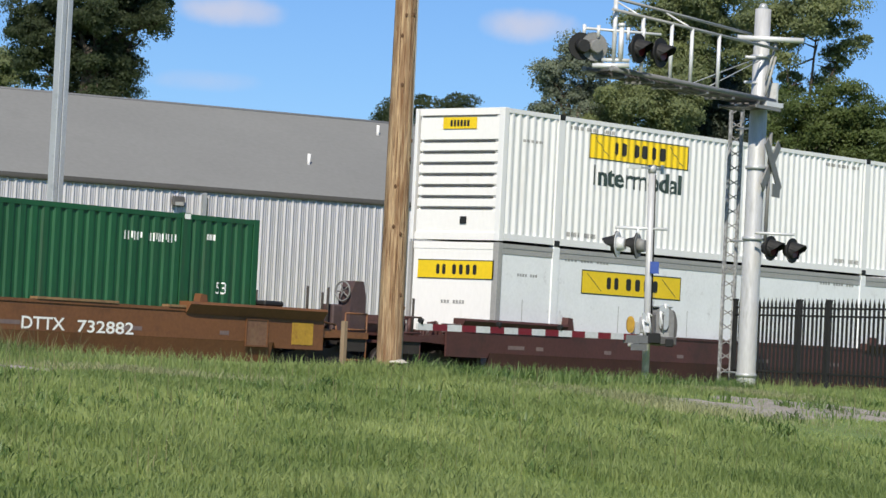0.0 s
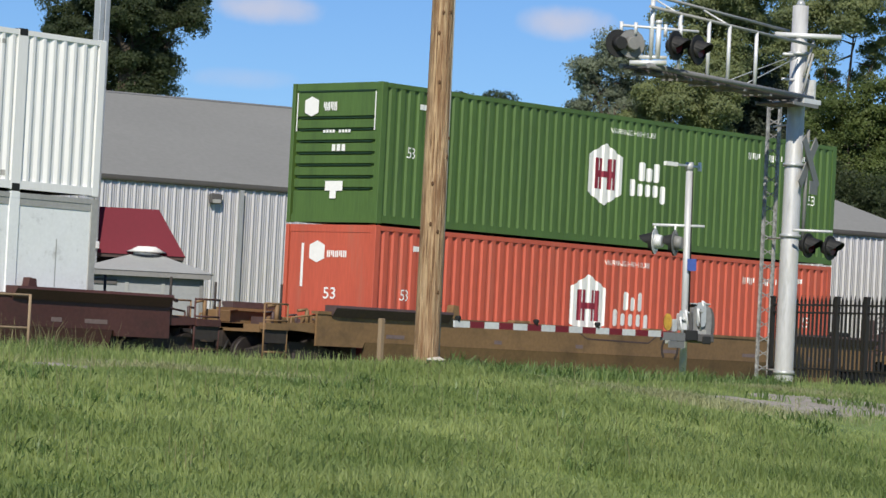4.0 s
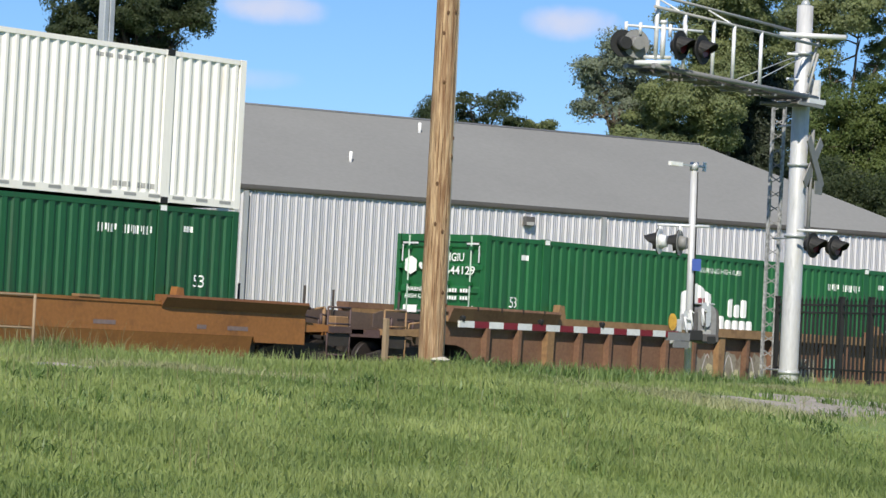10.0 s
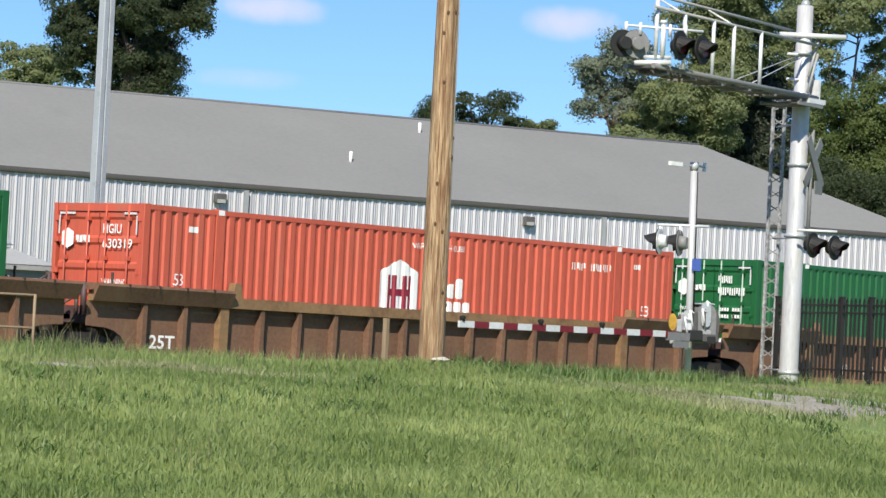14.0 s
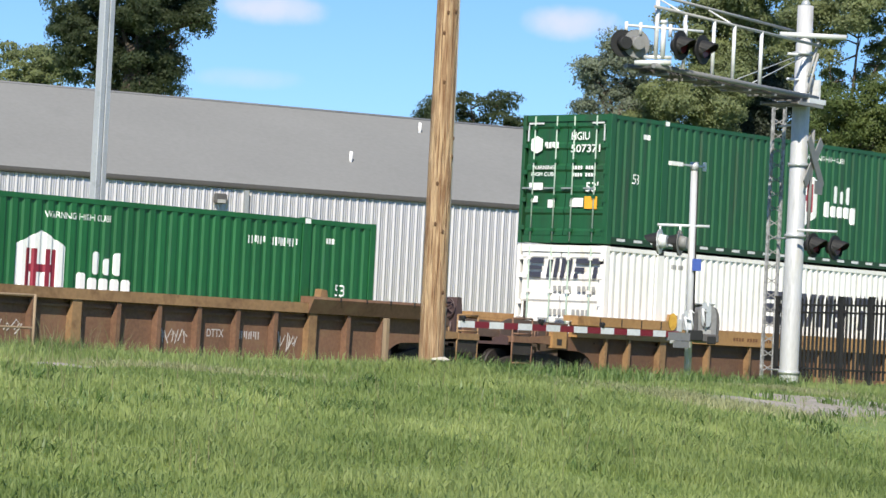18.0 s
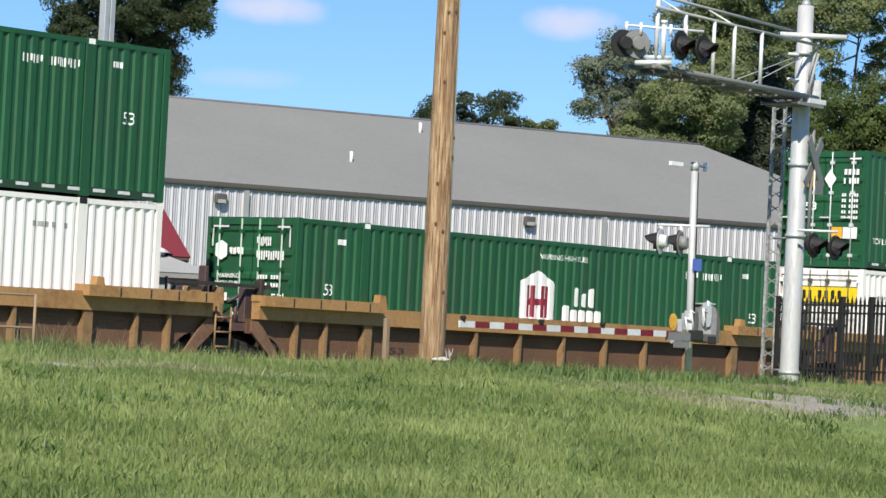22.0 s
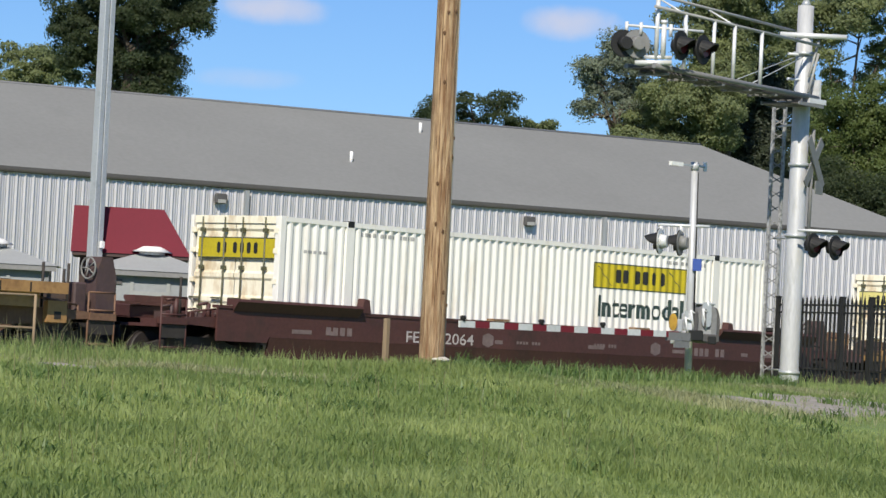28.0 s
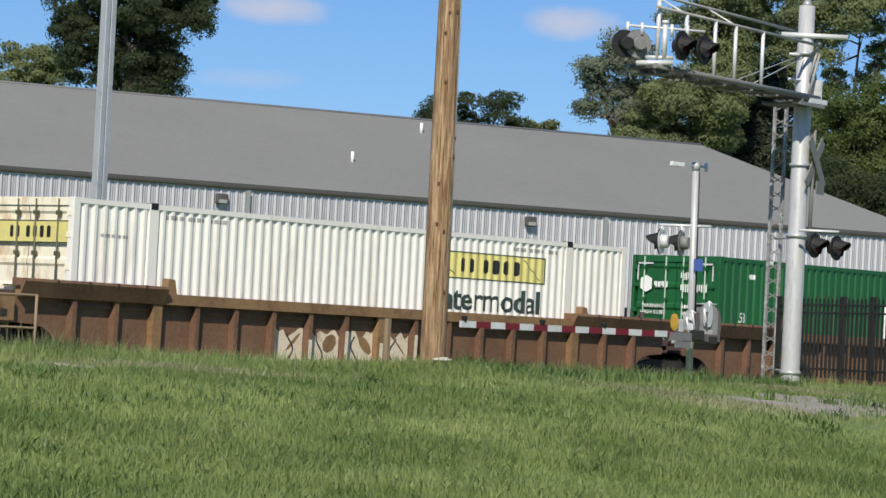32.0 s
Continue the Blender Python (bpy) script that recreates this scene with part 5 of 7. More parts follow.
    for k, (d, y, h, w) in enumerate(((0.75, 0.12, 0.16, 0.03), (1.0, 0.3, 0.34, 0.045), (1.45, 0.15, 0.22, 0.03), (1.75, 0.4, 0.40, 0.05), (2.05, 0.2, 0.26, 0.03), (2.3, 1.9, 0.42, 0.04))):
        if d < reach - 0.2:
            bm = bmesh.new()
            rod(bm, (X(d), y, 1.33), (X(d), y, 1.34 + h), w, seg=8)
            rod(bm, (X(d), y, 1.34 + h), (X(d + 0.22), y + 0.05, 1.34 + h * 0.9), w * 0.7, seg=6)
            part("lever", bm, accent if k % 2 else M_GEAR, car)
    if reach > 2:
        for y in (-0.02, 2.61):
            bm = bmesh.new()
            rod(bm, (X(0.7), y, 1.62), (X(1.75), y, 1.50), 0.02, seg=6)
            rod(bm, (X(1.75), y, 1.50), (X(1.78), y, 1.28), 0.02, seg=6)
            part("uncoupling_rod", bm, accent, car)
    if gear in ("stand", "wheel", "short"):
        near = dict(stand=2.30, wheel=1.75, short=2.10)[gear]
        wide = dict(stand=0.46, wheel=0.36, short=0.22)[gear]
        top = dict(stand=2.42, wheel=2.14, short=2.12)[gear]
        bm = bmesh.new()
        slab(bm, [(X(near), 1.345), (X(near + wide), 1.345), (X(near + wide), top - 0.3), (X(near + wide * 0.8), top), (X(near + wide * 0.25), top), (X(near), top - 0.3)], 0.12, 0.46)
        bmesh.ops.recalc_face_normals(bm, faces=bm.faces[:])
        part("brake_stand", bm, M_GEAR, car)
        bm = bmesh.new()
        hub_ = Vector((X(near - 0.06), 0.3, top - 0.22))
        for i in range(18):
            a0, a1 = 2 * math.pi * i / 18, 2 * math.pi * (i + 1) / 18
            rod(bm, hub_ + Vector((0, 0.2 * math.cos(a0), 0.2 * math.sin(a0))), hub_ + Vector((0, 0.2 * math.cos(a1), 0.2 * math.sin(a1))), 0.02, seg=5, caps=False)
        for i in range(5):
            a0 = 2 * math.pi * i / 5
            rod(bm, hub_, hub_ + Vector((0, 0.2 * math.cos(a0), 0.2 * math.sin(a0))), 0.014, seg=5)
        part("brake_wheel", bm, M_GEAR if gear != "stand" else M_DULL, car, "spoked hand-brake wheel")
        if gear == "short":
            return
        lo, hi = sorted((X(-0.50), X(0.05)))
        box_part("rubber_pad", (lo, hi, -0.2, 0.4, SILL + 0.134, SILL + 0.24), M_BLACK, car, bevel=0.03)
        for d in ((0.95, 1.55) if gear == "stand" else (1.5, 2.0)):
            bm = bmesh.new()
            rod(bm, (X(d), 0.05, 1.3), (X(d), 0.05, 2.25 if gear == "stand" else 2.0), 0.03, seg=6)
            part("grab_post", bm, M_UNDER, car)
        if gear == "stand":
            lo, hi = sorted((X(1.72), X(2.02)))
            box_part("valve_body", (lo, hi, 0.05, 0.42, 1.345, 1.92), M_GEAR, car, bevel=0.03)
    if gear == "valves":
        bm = bmesh.new()
        slab(bm, [(X(1.75), 1.40), (X(2.05), 1.40), (X(2.40), 1.86), (X(2.42), 2.20), (X(1.18), 2.20), (X(1.20), 1.92)], 0.72, 1.15)
        bmesh.ops.recalc_face_normals(bm, faces=bm.faces[:])
        bmesh.ops.bevel(bm, geom=bm.edges[:], offset=0.03, segments=2, affect="EDGES", clamp_overlap=True)
        part("air_reservoir", bm, M_GEAR, car, "boxy air reservoir tapering downwards")
        for d in (1.3, 2.2):
            lo, hi = sorted((X(d), X(d + 0.07)))
            box_part("reservoir_bracket", (lo, hi, 0.75, 1.15, 1.345, 1.86), M_GEAR, car)
        bm = bmesh.new()
        slab(bm, [(X(1.25), 1.345), (X(2.3), 1.345), (X(2.1), 1.85), (X(1.4), 1.85)], 0.55, 0.62)
        bmesh.ops.recalc_face_normals(bm, faces=bm.faces[:])
        part("valve_plate", bm, M_GEAR, car)
        for d, y, w, h, mt in ((1.35, 0.3, 0.3, 0.42, M_UNDER), (0.75, 0.35, 0.28, 0.5, M_GEAR), (1.8, 0.2, 0.34, 0.5, M_GEAR), (2.2, 1.5, 0.25, 0.95, M_GEAR)):
            lo, hi = sorted((X(d), X(d + w)))
            box_part("valve_body", (lo, hi, y, y + 0.32, 1.345, 1.345 + h), mt, car, bevel=0.03)
        for d in (1.60, 1.72, 2.35, 2.45):
            bm = bmesh.new()
            rod(bm, (X(d), -0.08, 1.2), (X(d), -0.08, 2.28), 0.028, seg=6)
            part("grab_post", bm, accent, car)
        for d, y in ((0.6, 0.4), (1.6, 0.3), (2.0, 1.3)):
            bm = bmesh.new()
            prev = None
            for i in range(9):
                q = Vector((X(d + 0.09 * i), y + 0.03 * math.sin(i), 1.55 + 0.28 * math.sin(math.pi * i / 8)))
                if prev:
                    rod(bm, prev, q, 0.018, seg=5, caps=False)
                prev = q
            part("brake_hose", bm, M_BLACK, car)


def well_car(m, label, paint, accent, ribbed, left="platform", right="platform", gear_left=False, gear_right=False, group="well cars of the train", sill=SILL, guards=None, ends=None):
    car = thing("well_car", m, label, "freight car", group)
    guards = guards or paint
    ochre = guards == M_CAR_Y
    chord = 0.34 if ochre else 0.20
    if ochre:
        ribs_at = [(x, 0.11 if x in (1.92, 14.24) else 0.036) for x in (-0.1, 0.72, 1.92, 3.65, 5.22, 6.63, 8.08, 9.53, 10.94, 12.51, 14.24, 15.44, 16.26)]
    else:
        ribs_at = [(-0.05 + i * 1.02, 0.11 if i in (2, 8, 14) else 0.05) for i in range(17)]
    for side in (0, 1):
        def put(ob_name, bm, mat_, lab=""):
            if side:
                bm.transform(Matrix.Translation((0, WIDE, 0)) @ Matrix.Scale(-1, 4, (0, 1, 0)))
                bmesh.ops.reverse_faces(bm, faces=bm.faces[:])
            return part(ob_name, bm, mat_, car, lab)
        bm = bmesh.new()
        if ribbed:
            box(bm, -1.18 if ochre else -1.3, LONG + (1.18 if ochre else 1.3), -0.26, -0.03, sill - chord, sill)
            put("top_chord", bm, accent)
            bm = bmesh.new()
            box(bm, 0.0, LONG, -0.07, -0.045, 0.50, sill - chord)
            web = put("web_plate", bm, paint)
            for at, sgn, kind in ((0.0, -1, left), (LONG, 1, right)):
                # the web runs on over the wheels in an arch
                far = 1.92 if kind == "platform" else 1.35
                bm = bmesh.new()
                o = [(0.003, 0.5), (0.24, 0.5), (0.29, 0.68), (0.38, 0.84), (0.50, 0.97), (0.66, 1.06), (0.86, 1.11), (far, 1.14), (far, sill - chord), (0.003, sill - chord)]
                o = [(at + sgn * d, z) for d, z in o]
                slab(bm, o if sgn > 0 else o[::-1], -0.07, -0.045)
                put("wheel_arch_plate", bm, paint)
                if kind == "platform":
                    bm = bmesh.new()
                    box(bm, *sorted((at + sgn * 1.44, at + sgn * 1.90)), -0.20, -0.075, 1.16, sill - 0.21)
                    put("lift_bracket", bm, accent)
                    bm = bmesh.new()
                    box(bm, *sorted((at + sgn * 1.60, at + sgn * 1.76)), -0.206, -0.19, 1.22, 1.36)
                    put("bracket_slot", bm, M_UNDER)
            bm = bmesh.new()
            box(bm, 0.3, LONG - 0.3, -0.20, -0.03, 0.38, 0.52)
            put("bottom_chord", bm, paint)
            for x, w in ribs_at:
                bm = bmesh.new()
                # gussets notched at the top to let the pipe pass
                along(bm, [(-0.071, 0.5), (-0.215, 0.5), (-0.235, sill - chord - 0.003), (-0.165, sill - chord - 0.003), (-0.165, sill - chord - 0.14), (-0.071, sill - chord - 0.30)], x - w, x + w)
                put("side_rib", bm, M_CAR_T if ochre else accent if w > 0.1 else paint)
            bm = bmesh.new()
            beam(bm, (-0.4, -0.125, sill - chord - 0.12), (LONG + 0.4, -0.125, sill - chord - 0.12), 0.035)
            put("train_line_pipe", bm, paint)
        else:
            slab(bm, [(-1.76, 0.97), (-0.42, 0.97), (-0.36, 1.08), (LONG + 0.36, 1.08), (LONG + 0.42, 0.97), (LONG + 1.76, 0.97), (LONG + 1.76, sill - 0.06), (-1.76, sill - 0.06)], -0.20, -0.15)
            put("side_plate", bm, paint)
            bm = bmesh.new()
            box(bm, -1.76, LONG + 1.76, -0.22, -0.03, sill - 0.06, sill)
            put("top_chord", bm, paint)
            bm = bmesh.new()
            along(bm, [(-0.198, 1.08), (-0.15, 1.08), (-0.035, 0.62), (-0.035, 0.40), (-0.07, 0.40), (-0.07, 0.62)], -0.34, LONG + 0.34)
            put("lower_plate", bm, paint)
        for a, b in ((-1.20 if ochre and left == "half" else -1.38, 2.1), (LONG - 2.1, LONG + (1.7 if right == "platform" else 1.28 if ochre else 1.5))):
            bm = bmesh.new()
            front, foot = (-0.264, sill - 0.20) if ribbed else (-0.224, sill - 0.10)
            lean = 0.18 if ochre else 0.14
            if ochre:
                along(bm, [(front, sill - 0.08), (front - lean, sill - 0.08), (front - lean, sill + 0.125), (-0.03, sill + 0.13), (-0.03, sill + 0.004), (front, sill + 0.004)], a, b)
            else:
                along(bm, [(front, foot), (front - lean, sill + 0.08), (front - lean + 0.02, sill + 0.13), (-0.03, sill + 0.13), (-0.03, sill + 0.004), (front, sill + 0.004)], a, b)
            put("container_guide", bm, guards)
            if ribbed:
                for sx in (a + 0.75, a + 1.5, a + 2.2, a + 2.9):
                    bm = bmesh.new()
                    box(bm, sx, sx + 0.035, front - lean - 0.005, front - lean + 0.05, *((sill - 0.07, sill + 0.10) if ochre else (sill + 0.05, sill + 0.136)))
                    put("guide_slot", bm, M_UNDER)
        for x in POSTS:
            bm = bmesh.new()
            o = [(x + 0.16, sill), (x + 0.46, sill), (x + 0.43, sill + 0.13), (x + 0.40, sill + 0.27), (x + 0.25, sill + 0.29), (x + 0.22, sill + 0.13)]
            slab(bm, o, -0.24, -0.06)
            put("locking_lug", bm, accent)
        for x in (0.25, 1.2, 3.6, 6.3, 9.4, 12.4, 15.0, 15.8):
            bm = bmesh.new()
            rect(bm, x, x + (0.55 if int(x * 10) % 3 else 0.25), 1.18, 1.26)
            if side == 0 and not ribbed:
                for v_ in bm.verts:
                    v_.co.y = -0.204
                part("stencil", bm, M_DECAL_P, car)
            else:
                bm.free()
    box_part("well_floor", (-0.4, LONG + 0.4, -0.05, WIDE + 0.05, 0.40, 0.47), M_UNDER, car)
    for x in (2.2, LONG - 2.2):
        box_part("cross_bearer", (x - 0.3, x + 0.3, 0.0, WIDE, 0.472, 0.575), M_UNDER, car)
    for x in (-0.5, LONG + 0.5):
        box_part("end_bulkhead", (x - 0.06, x + 0.06, -0.04, WIDE + 0.04, 0.5, 1.45), M_UNDER, car)
    for at, sgn, kind, gear in ((0.0, -1, left, gear_left), (LONG, 1, right, gear_right)):
        if kind == "platform":
            end_deck(car, at + sgn * 0.55, sgn, 2.6, paint, ends or (M_CAR_T if ribbed else accent), gear, ribbed=ribbed)
            truck(car, at + sgn * 2.05, paint)
        else:
            reach = 0.95 if kind == "joint" else 0.85
            end_deck(car, at + sgn * 0.45, sgn, reach, paint, M_GEAR if ochre else ends or (M_CAR_T if ribbed else accent), gear, coupler=False, ribbed=ribbed)
            if ochre:
                for y in (-0.16, WIDE + 0.16):
                    bm = bmesh.new()
                    slab(bm, [(at + sgn * 0.30, 0.46), (at + sgn * 0.48, 0.46), (at + sgn * 1.30, 1.16), (at + sgn * 1.30, 1.38), (at + sgn * 1.10, 1.38)][::int(sgn)], y - 0.03, y + 0.03)
                    part("end_brace", bm, M_CAR_B, car)
                if kind == "joint":
                    bm = bmesh.new()
                    for d in (1.22, 1.62):
                        rod(bm, (at + d, -0.30, 0.72), (at + d, -0.30, 1.62), 0.022, seg=6)
                    for z in (0.86, 1.14, 1.42):
                        rod(bm, (at + 1.22, -0.30, z), (at + 1.62, -0.30, z), 0.02, seg=6)
                    part("ladder", bm, M_CAR_T, car, "short brown steel ladder")
                    bm = bmesh.new()
                    beam(bm, (at + 0.35, 0.12, sill + 0.30), (at + 3.05, 0.12, sill + 0.30), 0.05, 0.07)
                    part("end_rail", bm, M_UNDER, car, "dark rail across the gap between two units")
                    for d, y, w, top, mt in ((0.55, 0.10, 0.16, 1.98, M_GEAR), (0.95, 0.16, 0.30, 1.99, M_CAR_Y), (1.36, 0.20, 0.10, 2.40, M_GEAR), (1.62, 0.05, 0.12, 2.0, M_CAR_T), (2.45, 0.2, 0.34, 2.02, M_GEAR), (2.72, 0.05, 0.10, 2.2, M_UNDER)):
                        box_part("brake_fitting", (at + d, at + d + w, y, y + 0.2, 1.345, top), mt, car, bevel=0.015)
            for d, y, r, top in ((0.5, 0.5, 0.06, 1.95), (0.75, 0.9, 0.09, 1.80), (0.6, 1.4, 0.05, 2.1), (0.8, 0.35, 0.04, 1.72)):
                bm = bmesh.new()
                rod(bm, (at + sgn * (d + 0.45), y, 1.3), (at + sgn * (d + 0.45), y, top), r, seg=8)
                rod(bm, (at + sgn * (d + 0.45), y, top - 0.04), (at + sgn * (d + 0.75), y + 0.08, top - 0.22), r * 0.6, seg=6)
                part("brake_fitting", bm, M_GEAR, car)
            if kind == "joint":
                truck(car, at + sgn * 1.68, paint)
    return car


def car_text(car, bm, material=None, label=""):
    for v in bm.verts:
        v.co.y = -0.206
    split_parts("car_lettering", bm, material or M_DECAL_W, car, label)


CAR_U = dict(A=25.68, B=49.11, C=72.73, D=96.00, E=119.41, F=138.81, G=158.18, H=181.71, I=201.46, J=221.12, K=244.70, L=268.11, M=287.72)
LOW, HIGH = 0.58, 3.51


def at_car(k, z=0.0):
    return pose(CAR_U[k], TRACK_Y, z)


MOVERS = []
wc = {}
spec = dict(
    A=("deep brown well car with smooth sides, white stencils", M_CAR_A, M_CAR_A, False, "platform", "platform", None, "stand"),
    B=("dark maroon well car with smooth sides", M_CAR_D, M_CAR_D, False, "platform", "platform", None, None),
    C=("dusty olive-brown well car with smooth sides and dark ends", M_CAR_C, M_CAR_C, False, "platform", "platform", None, "stand"),
    D=("orange-brown well car with smooth sides, dark stencil plate", M_CAR_O, M_CAR_O, False, "platform", "platform", "valves", None),
    E=("rusty brown well car unit with ribbed sides, patches of sprayed paint", M_CAR_B, M_CAR_T, True, "platform", "joint", None, None),
    F=("rusty brown well car unit with ribbed sides", M_CAR_B, M_CAR_T, True, "half", "joint", None, None),
    G=("rusty brown well car unit with ribbed sides and pale scrawls", M_CAR_B, M_CAR_T, True, "half", "platform", None, "short"),
    H=("brown well car unit with ribbed sides and ochre top chord", M_CAR_W, M_CAR_Y, True, "platform", "joint", None, None),
    I=("brown well car unit with ribbed sides and ochre top chord", M_CAR_W, M_CAR_Y, True, "half", "joint", None, None),
    J=("brown well car unit with ribbed sides and ochre top chord", M_CAR_W, M_CAR_Y, True, "half", "platform", None, "stand"),
    K=("dark maroon well car with smooth sides, white number", M_CAR_D, M_CAR_D, False, "platform", "platform", None, "wheel"),
    L=("brown well car unit with ribbed sides and pale sprayed paint", M_CAR_B, M_CAR_T, True, "platform", "joint", None, None),
    M=("rusty brown well car unit with ribbed sides", M_CAR_B, M_CAR_B, True, "half", "platform", None, None),
)
for k, (lab, paint, accent, ribbed, lf, rg, g0, g1) in spec.items():
    # C and D guides: shade on their overhung faces is put into darker paint
    wc[k] = well_car(at_car(k), lab, paint, accent, ribbed, lf, rg, g0, g1, ends=dict(D=M_GEAR, H=M_CAR_B, I=M_CAR_B, J=M_CAR_B, L=M_CAR_L).get(k), guards=dict(C=M_GEAR, D=M_CAR_A, H=M_CAR_Y, I=M_CAR_Y, J=M_CAR_Y).get(k), sill=SILL + dict(E=0.14, F=0.14, G=0.14, H=0.10, I=0.10, J=0.10, L=0.14, M=0.14).get(k, 0.0))
    MOVERS.append((wc[k], k, 0.0))

for k, x in (("D", -1.70), ("C", 17.25), ("A", 15.7)):
    bm = bmesh.new()
    for a in ((x, x + 0.62, 1.50, 1.535), (x, x + 0.62, 0.98, 1.01), (x, x + 0.03, 1.01, 1.50), (x + 0.59, x + 0.62, 1.01, 1.50)):
        box(bm, a[0], a[1], -0.225, -0.203, a[2], a[3])
    part("hatch_frame", bm, spec[k][1], wc[k])
    box_part("hatch", (x + 0.03, x + 0.59, -0.21, -0.203, 1.01, 1.50), M_CAR_B, wc[k])
for k, x, w in (("D", -0.9, 0.5), ("A", 17.0, 0.6)):
    box_part("yellow_patch", (x, x + w, -0.209, -0.203, 1.06, 1.50), M_DECAL_W2, wc[k], "worn orange-yellow patch")
for k, xs_ in (("A", ((10.3, 2.0), (13.6, 0.9))), ("C", ((4.2, 0.5), (8.8, 0.5))), ("D", ((4.9, 0.3), (12.0, 0.5))), ("K", ((6.2, 0.5), (11.0, 0.5)))):
    for x, w in xs_:
        box_part("side_pad", (x, x + w, -0.24, -0.03, SILL + 0.004, SILL + 0.05), M_CAR_T, wc[k])
bm = bmesh.new()
word(bm, "DTTX", 9.98, 11.02, 1.11, 1.34, 0.015)
word(bm, "732882", 11.33, 12.74, 1.09, 1.32, 0.015)
car_text(wc["A"], bm, None, "white car number")
bm = bmesh.new()
rect(bm, 1.85, 4.30, 1.08, 1.36)
car_text(wc["D"], bm, M_DECAL_K, "black stencil plate")
bm = bmesh.new()
word(bm, "654784", 3.12, 4.18, 1.12, 1.31, 0.01)
word(bm, "DTTX", 1.98, 2.70, 1.13, 1.32, 0.01)
for v in bm.verts:
    v.co.y = -0.210
split_parts("car_lettering", bm, M_CAR_Y, wc["D"])
bm = bmesh.new()
word(bm, "FEC", 3.55, 4.25, 1.12, 1.35, 0.004)
word(bm, "72064", 4.50, 5.62, 1.12, 1.35, 0.004)
car_text(wc["K"], bm, M_DECAL_F, "white car number")
bm = bmesh.new()
hexagon(bm, 5.9, 6.25, 1.10, 1.40)
hexagon(bm, 11.6, 11.95, 1.10, 1.40)
bars(bm, 7.0, 7.8, 1.20, 1.26, 8)
bars(bm, 9.6, 10.4, 1.22, 1.30, 8)
bars(bm, 1.2, 2.2, 1.18, 1.34, 5)
bars(bm, 13.0, 14.4, 1.14, 1.32, 7)
car_text(wc["K"], bm, M_DECAL_P)


def spray(car, x0, x1, z0, z1, colour, seed, tall=0.32, face=0.0):
    """Old sprayed paint on the side of a car: patches of their own shape."""
    random.seed(seed)
    mat_ = surface("sprayed_paint", colour, 0.7, vary=0.3, coarse=3.0, stain=(0.12, 0.06, 0.03), amount=0.7)
    x, n = x0, 9
    while x < x1:
        bm = bmesh.new()
        w = random.uniform(0.45, 0.8)
        cx, cz = x + w / 2, random.uniform(z0 + 0.25, z1 - 0.2)
        flat(bm, [(cx + w / 2 * math.cos(6.283 * i / n) * random.uniform(0.7, 1.1), min(z1, max(z0, cz + tall * math.sin(6.283 * i / n) * random.uniform(0.7, 1.2)))) for i in range(n)])
        x += random.uniform(0.75, 1.1)
        for v in bm.verts:
            v.co.y = -0.0735 + face
        bmesh.ops.recalc_face_normals(bm, faces=bm.faces[:])
        part("sprayed_paint", bm, mat_, car)


spray(wc["E"], 12.3, 13.2, 0.58, 1.24, (0.12, 0.30, 0.20), 2)
spray(wc["D"], 7.1, 8.6, 1.09, 1.28, (0.46, 0.20, 0.14), 12, 0.32, -0.131)
M_CHALKY = surface("pale_scribble_paint", (0.55, 0.50, 0.47), 0.7, vary=0.25, coarse=3.0)
M_BUFF = surface("pale_buff_sprayed_paint", (0.70, 0.60, 0.47), 0.7, vary=0.15, coarse=2.0, stain=(0.40, 0.27, 0.16), amount=0.45)
M_OUTLINE = surface("dark_sprayed_outline", (0.05, 0.035, 0.028), 0.7, vary=0.2, coarse=3.0)


def strip(bm, pts, wide, y):
    """A stroke of paint along a line of (x, z)."""
    edge = []
    for i, (x, z) in enumerate(pts):
        a, b = pts[max(i - 1, 0)], pts[min(i + 1, len(pts) - 1)]
        d = Vector((b[0] - a[0], b[1] - a[1])).normalized() * wide / 2
        edge.append((bm.verts.new((x - d.y, y, z + d.x)), bm.verts.new((x + d.y, y, z - d.x))))
    for (a, b), (c_, d) in zip(edge, edge[1:]):
        bm.faces.new((a, b, d, c_))
    bmesh.ops.recalc_face_normals(bm, faces=bm.faces[:])


def scribble(car, x0, x1, z0, z1, seed, n=7):
    """A quick sprayed scribble: slanting strokes, hooks and a drip or two."""
    random.seed(seed)
    w, h = (x1 - x0) / n, z1 - z0
    for i in range(n):
        a = x0 + w * (i + 0.5)
        lean, top, foot = random.uniform(-0.7, 0.9) * w, z1 - random.uniform(0, 0.25) * h, z0 + random.uniform(0, 0.35) * h
        pts = [(a - lean, foot), (a - lean * 0.2, foot + (top - foot) * 0.4), (a + lean * 0.6, top)]
        pts += [(a + lean * 0.6 + w * 0.5, top - 0.25 * h), (a + w * random.uniform(0.1, 0.9), foot + random.uniform(0.0, 0.4) * h)] if i % 3 != 1 else []
        bm = bmesh.new()
        strip(bm, pts, random.uniform(0.018, 0.030), -0.0775 - 0.0004 * i)
        part("sprayed_stroke", bm, M_CHALKY, car)


scribble(wc["G"], 10.32, 10.98, 0.84, 1.20, 3)
scribble(wc["G"], 13.40, 13.98, 0.80, 1.22, 4, 5)
for i in range(3, 7):
    scribble(wc["G"], 1.02 * i + 0.08, 1.02 * i + 0.86, 0.88, 1.18, 20 + i, 5)
scribble(wc["I"], 3.95, 4.68, 0.76, 1.13, 5, 8)
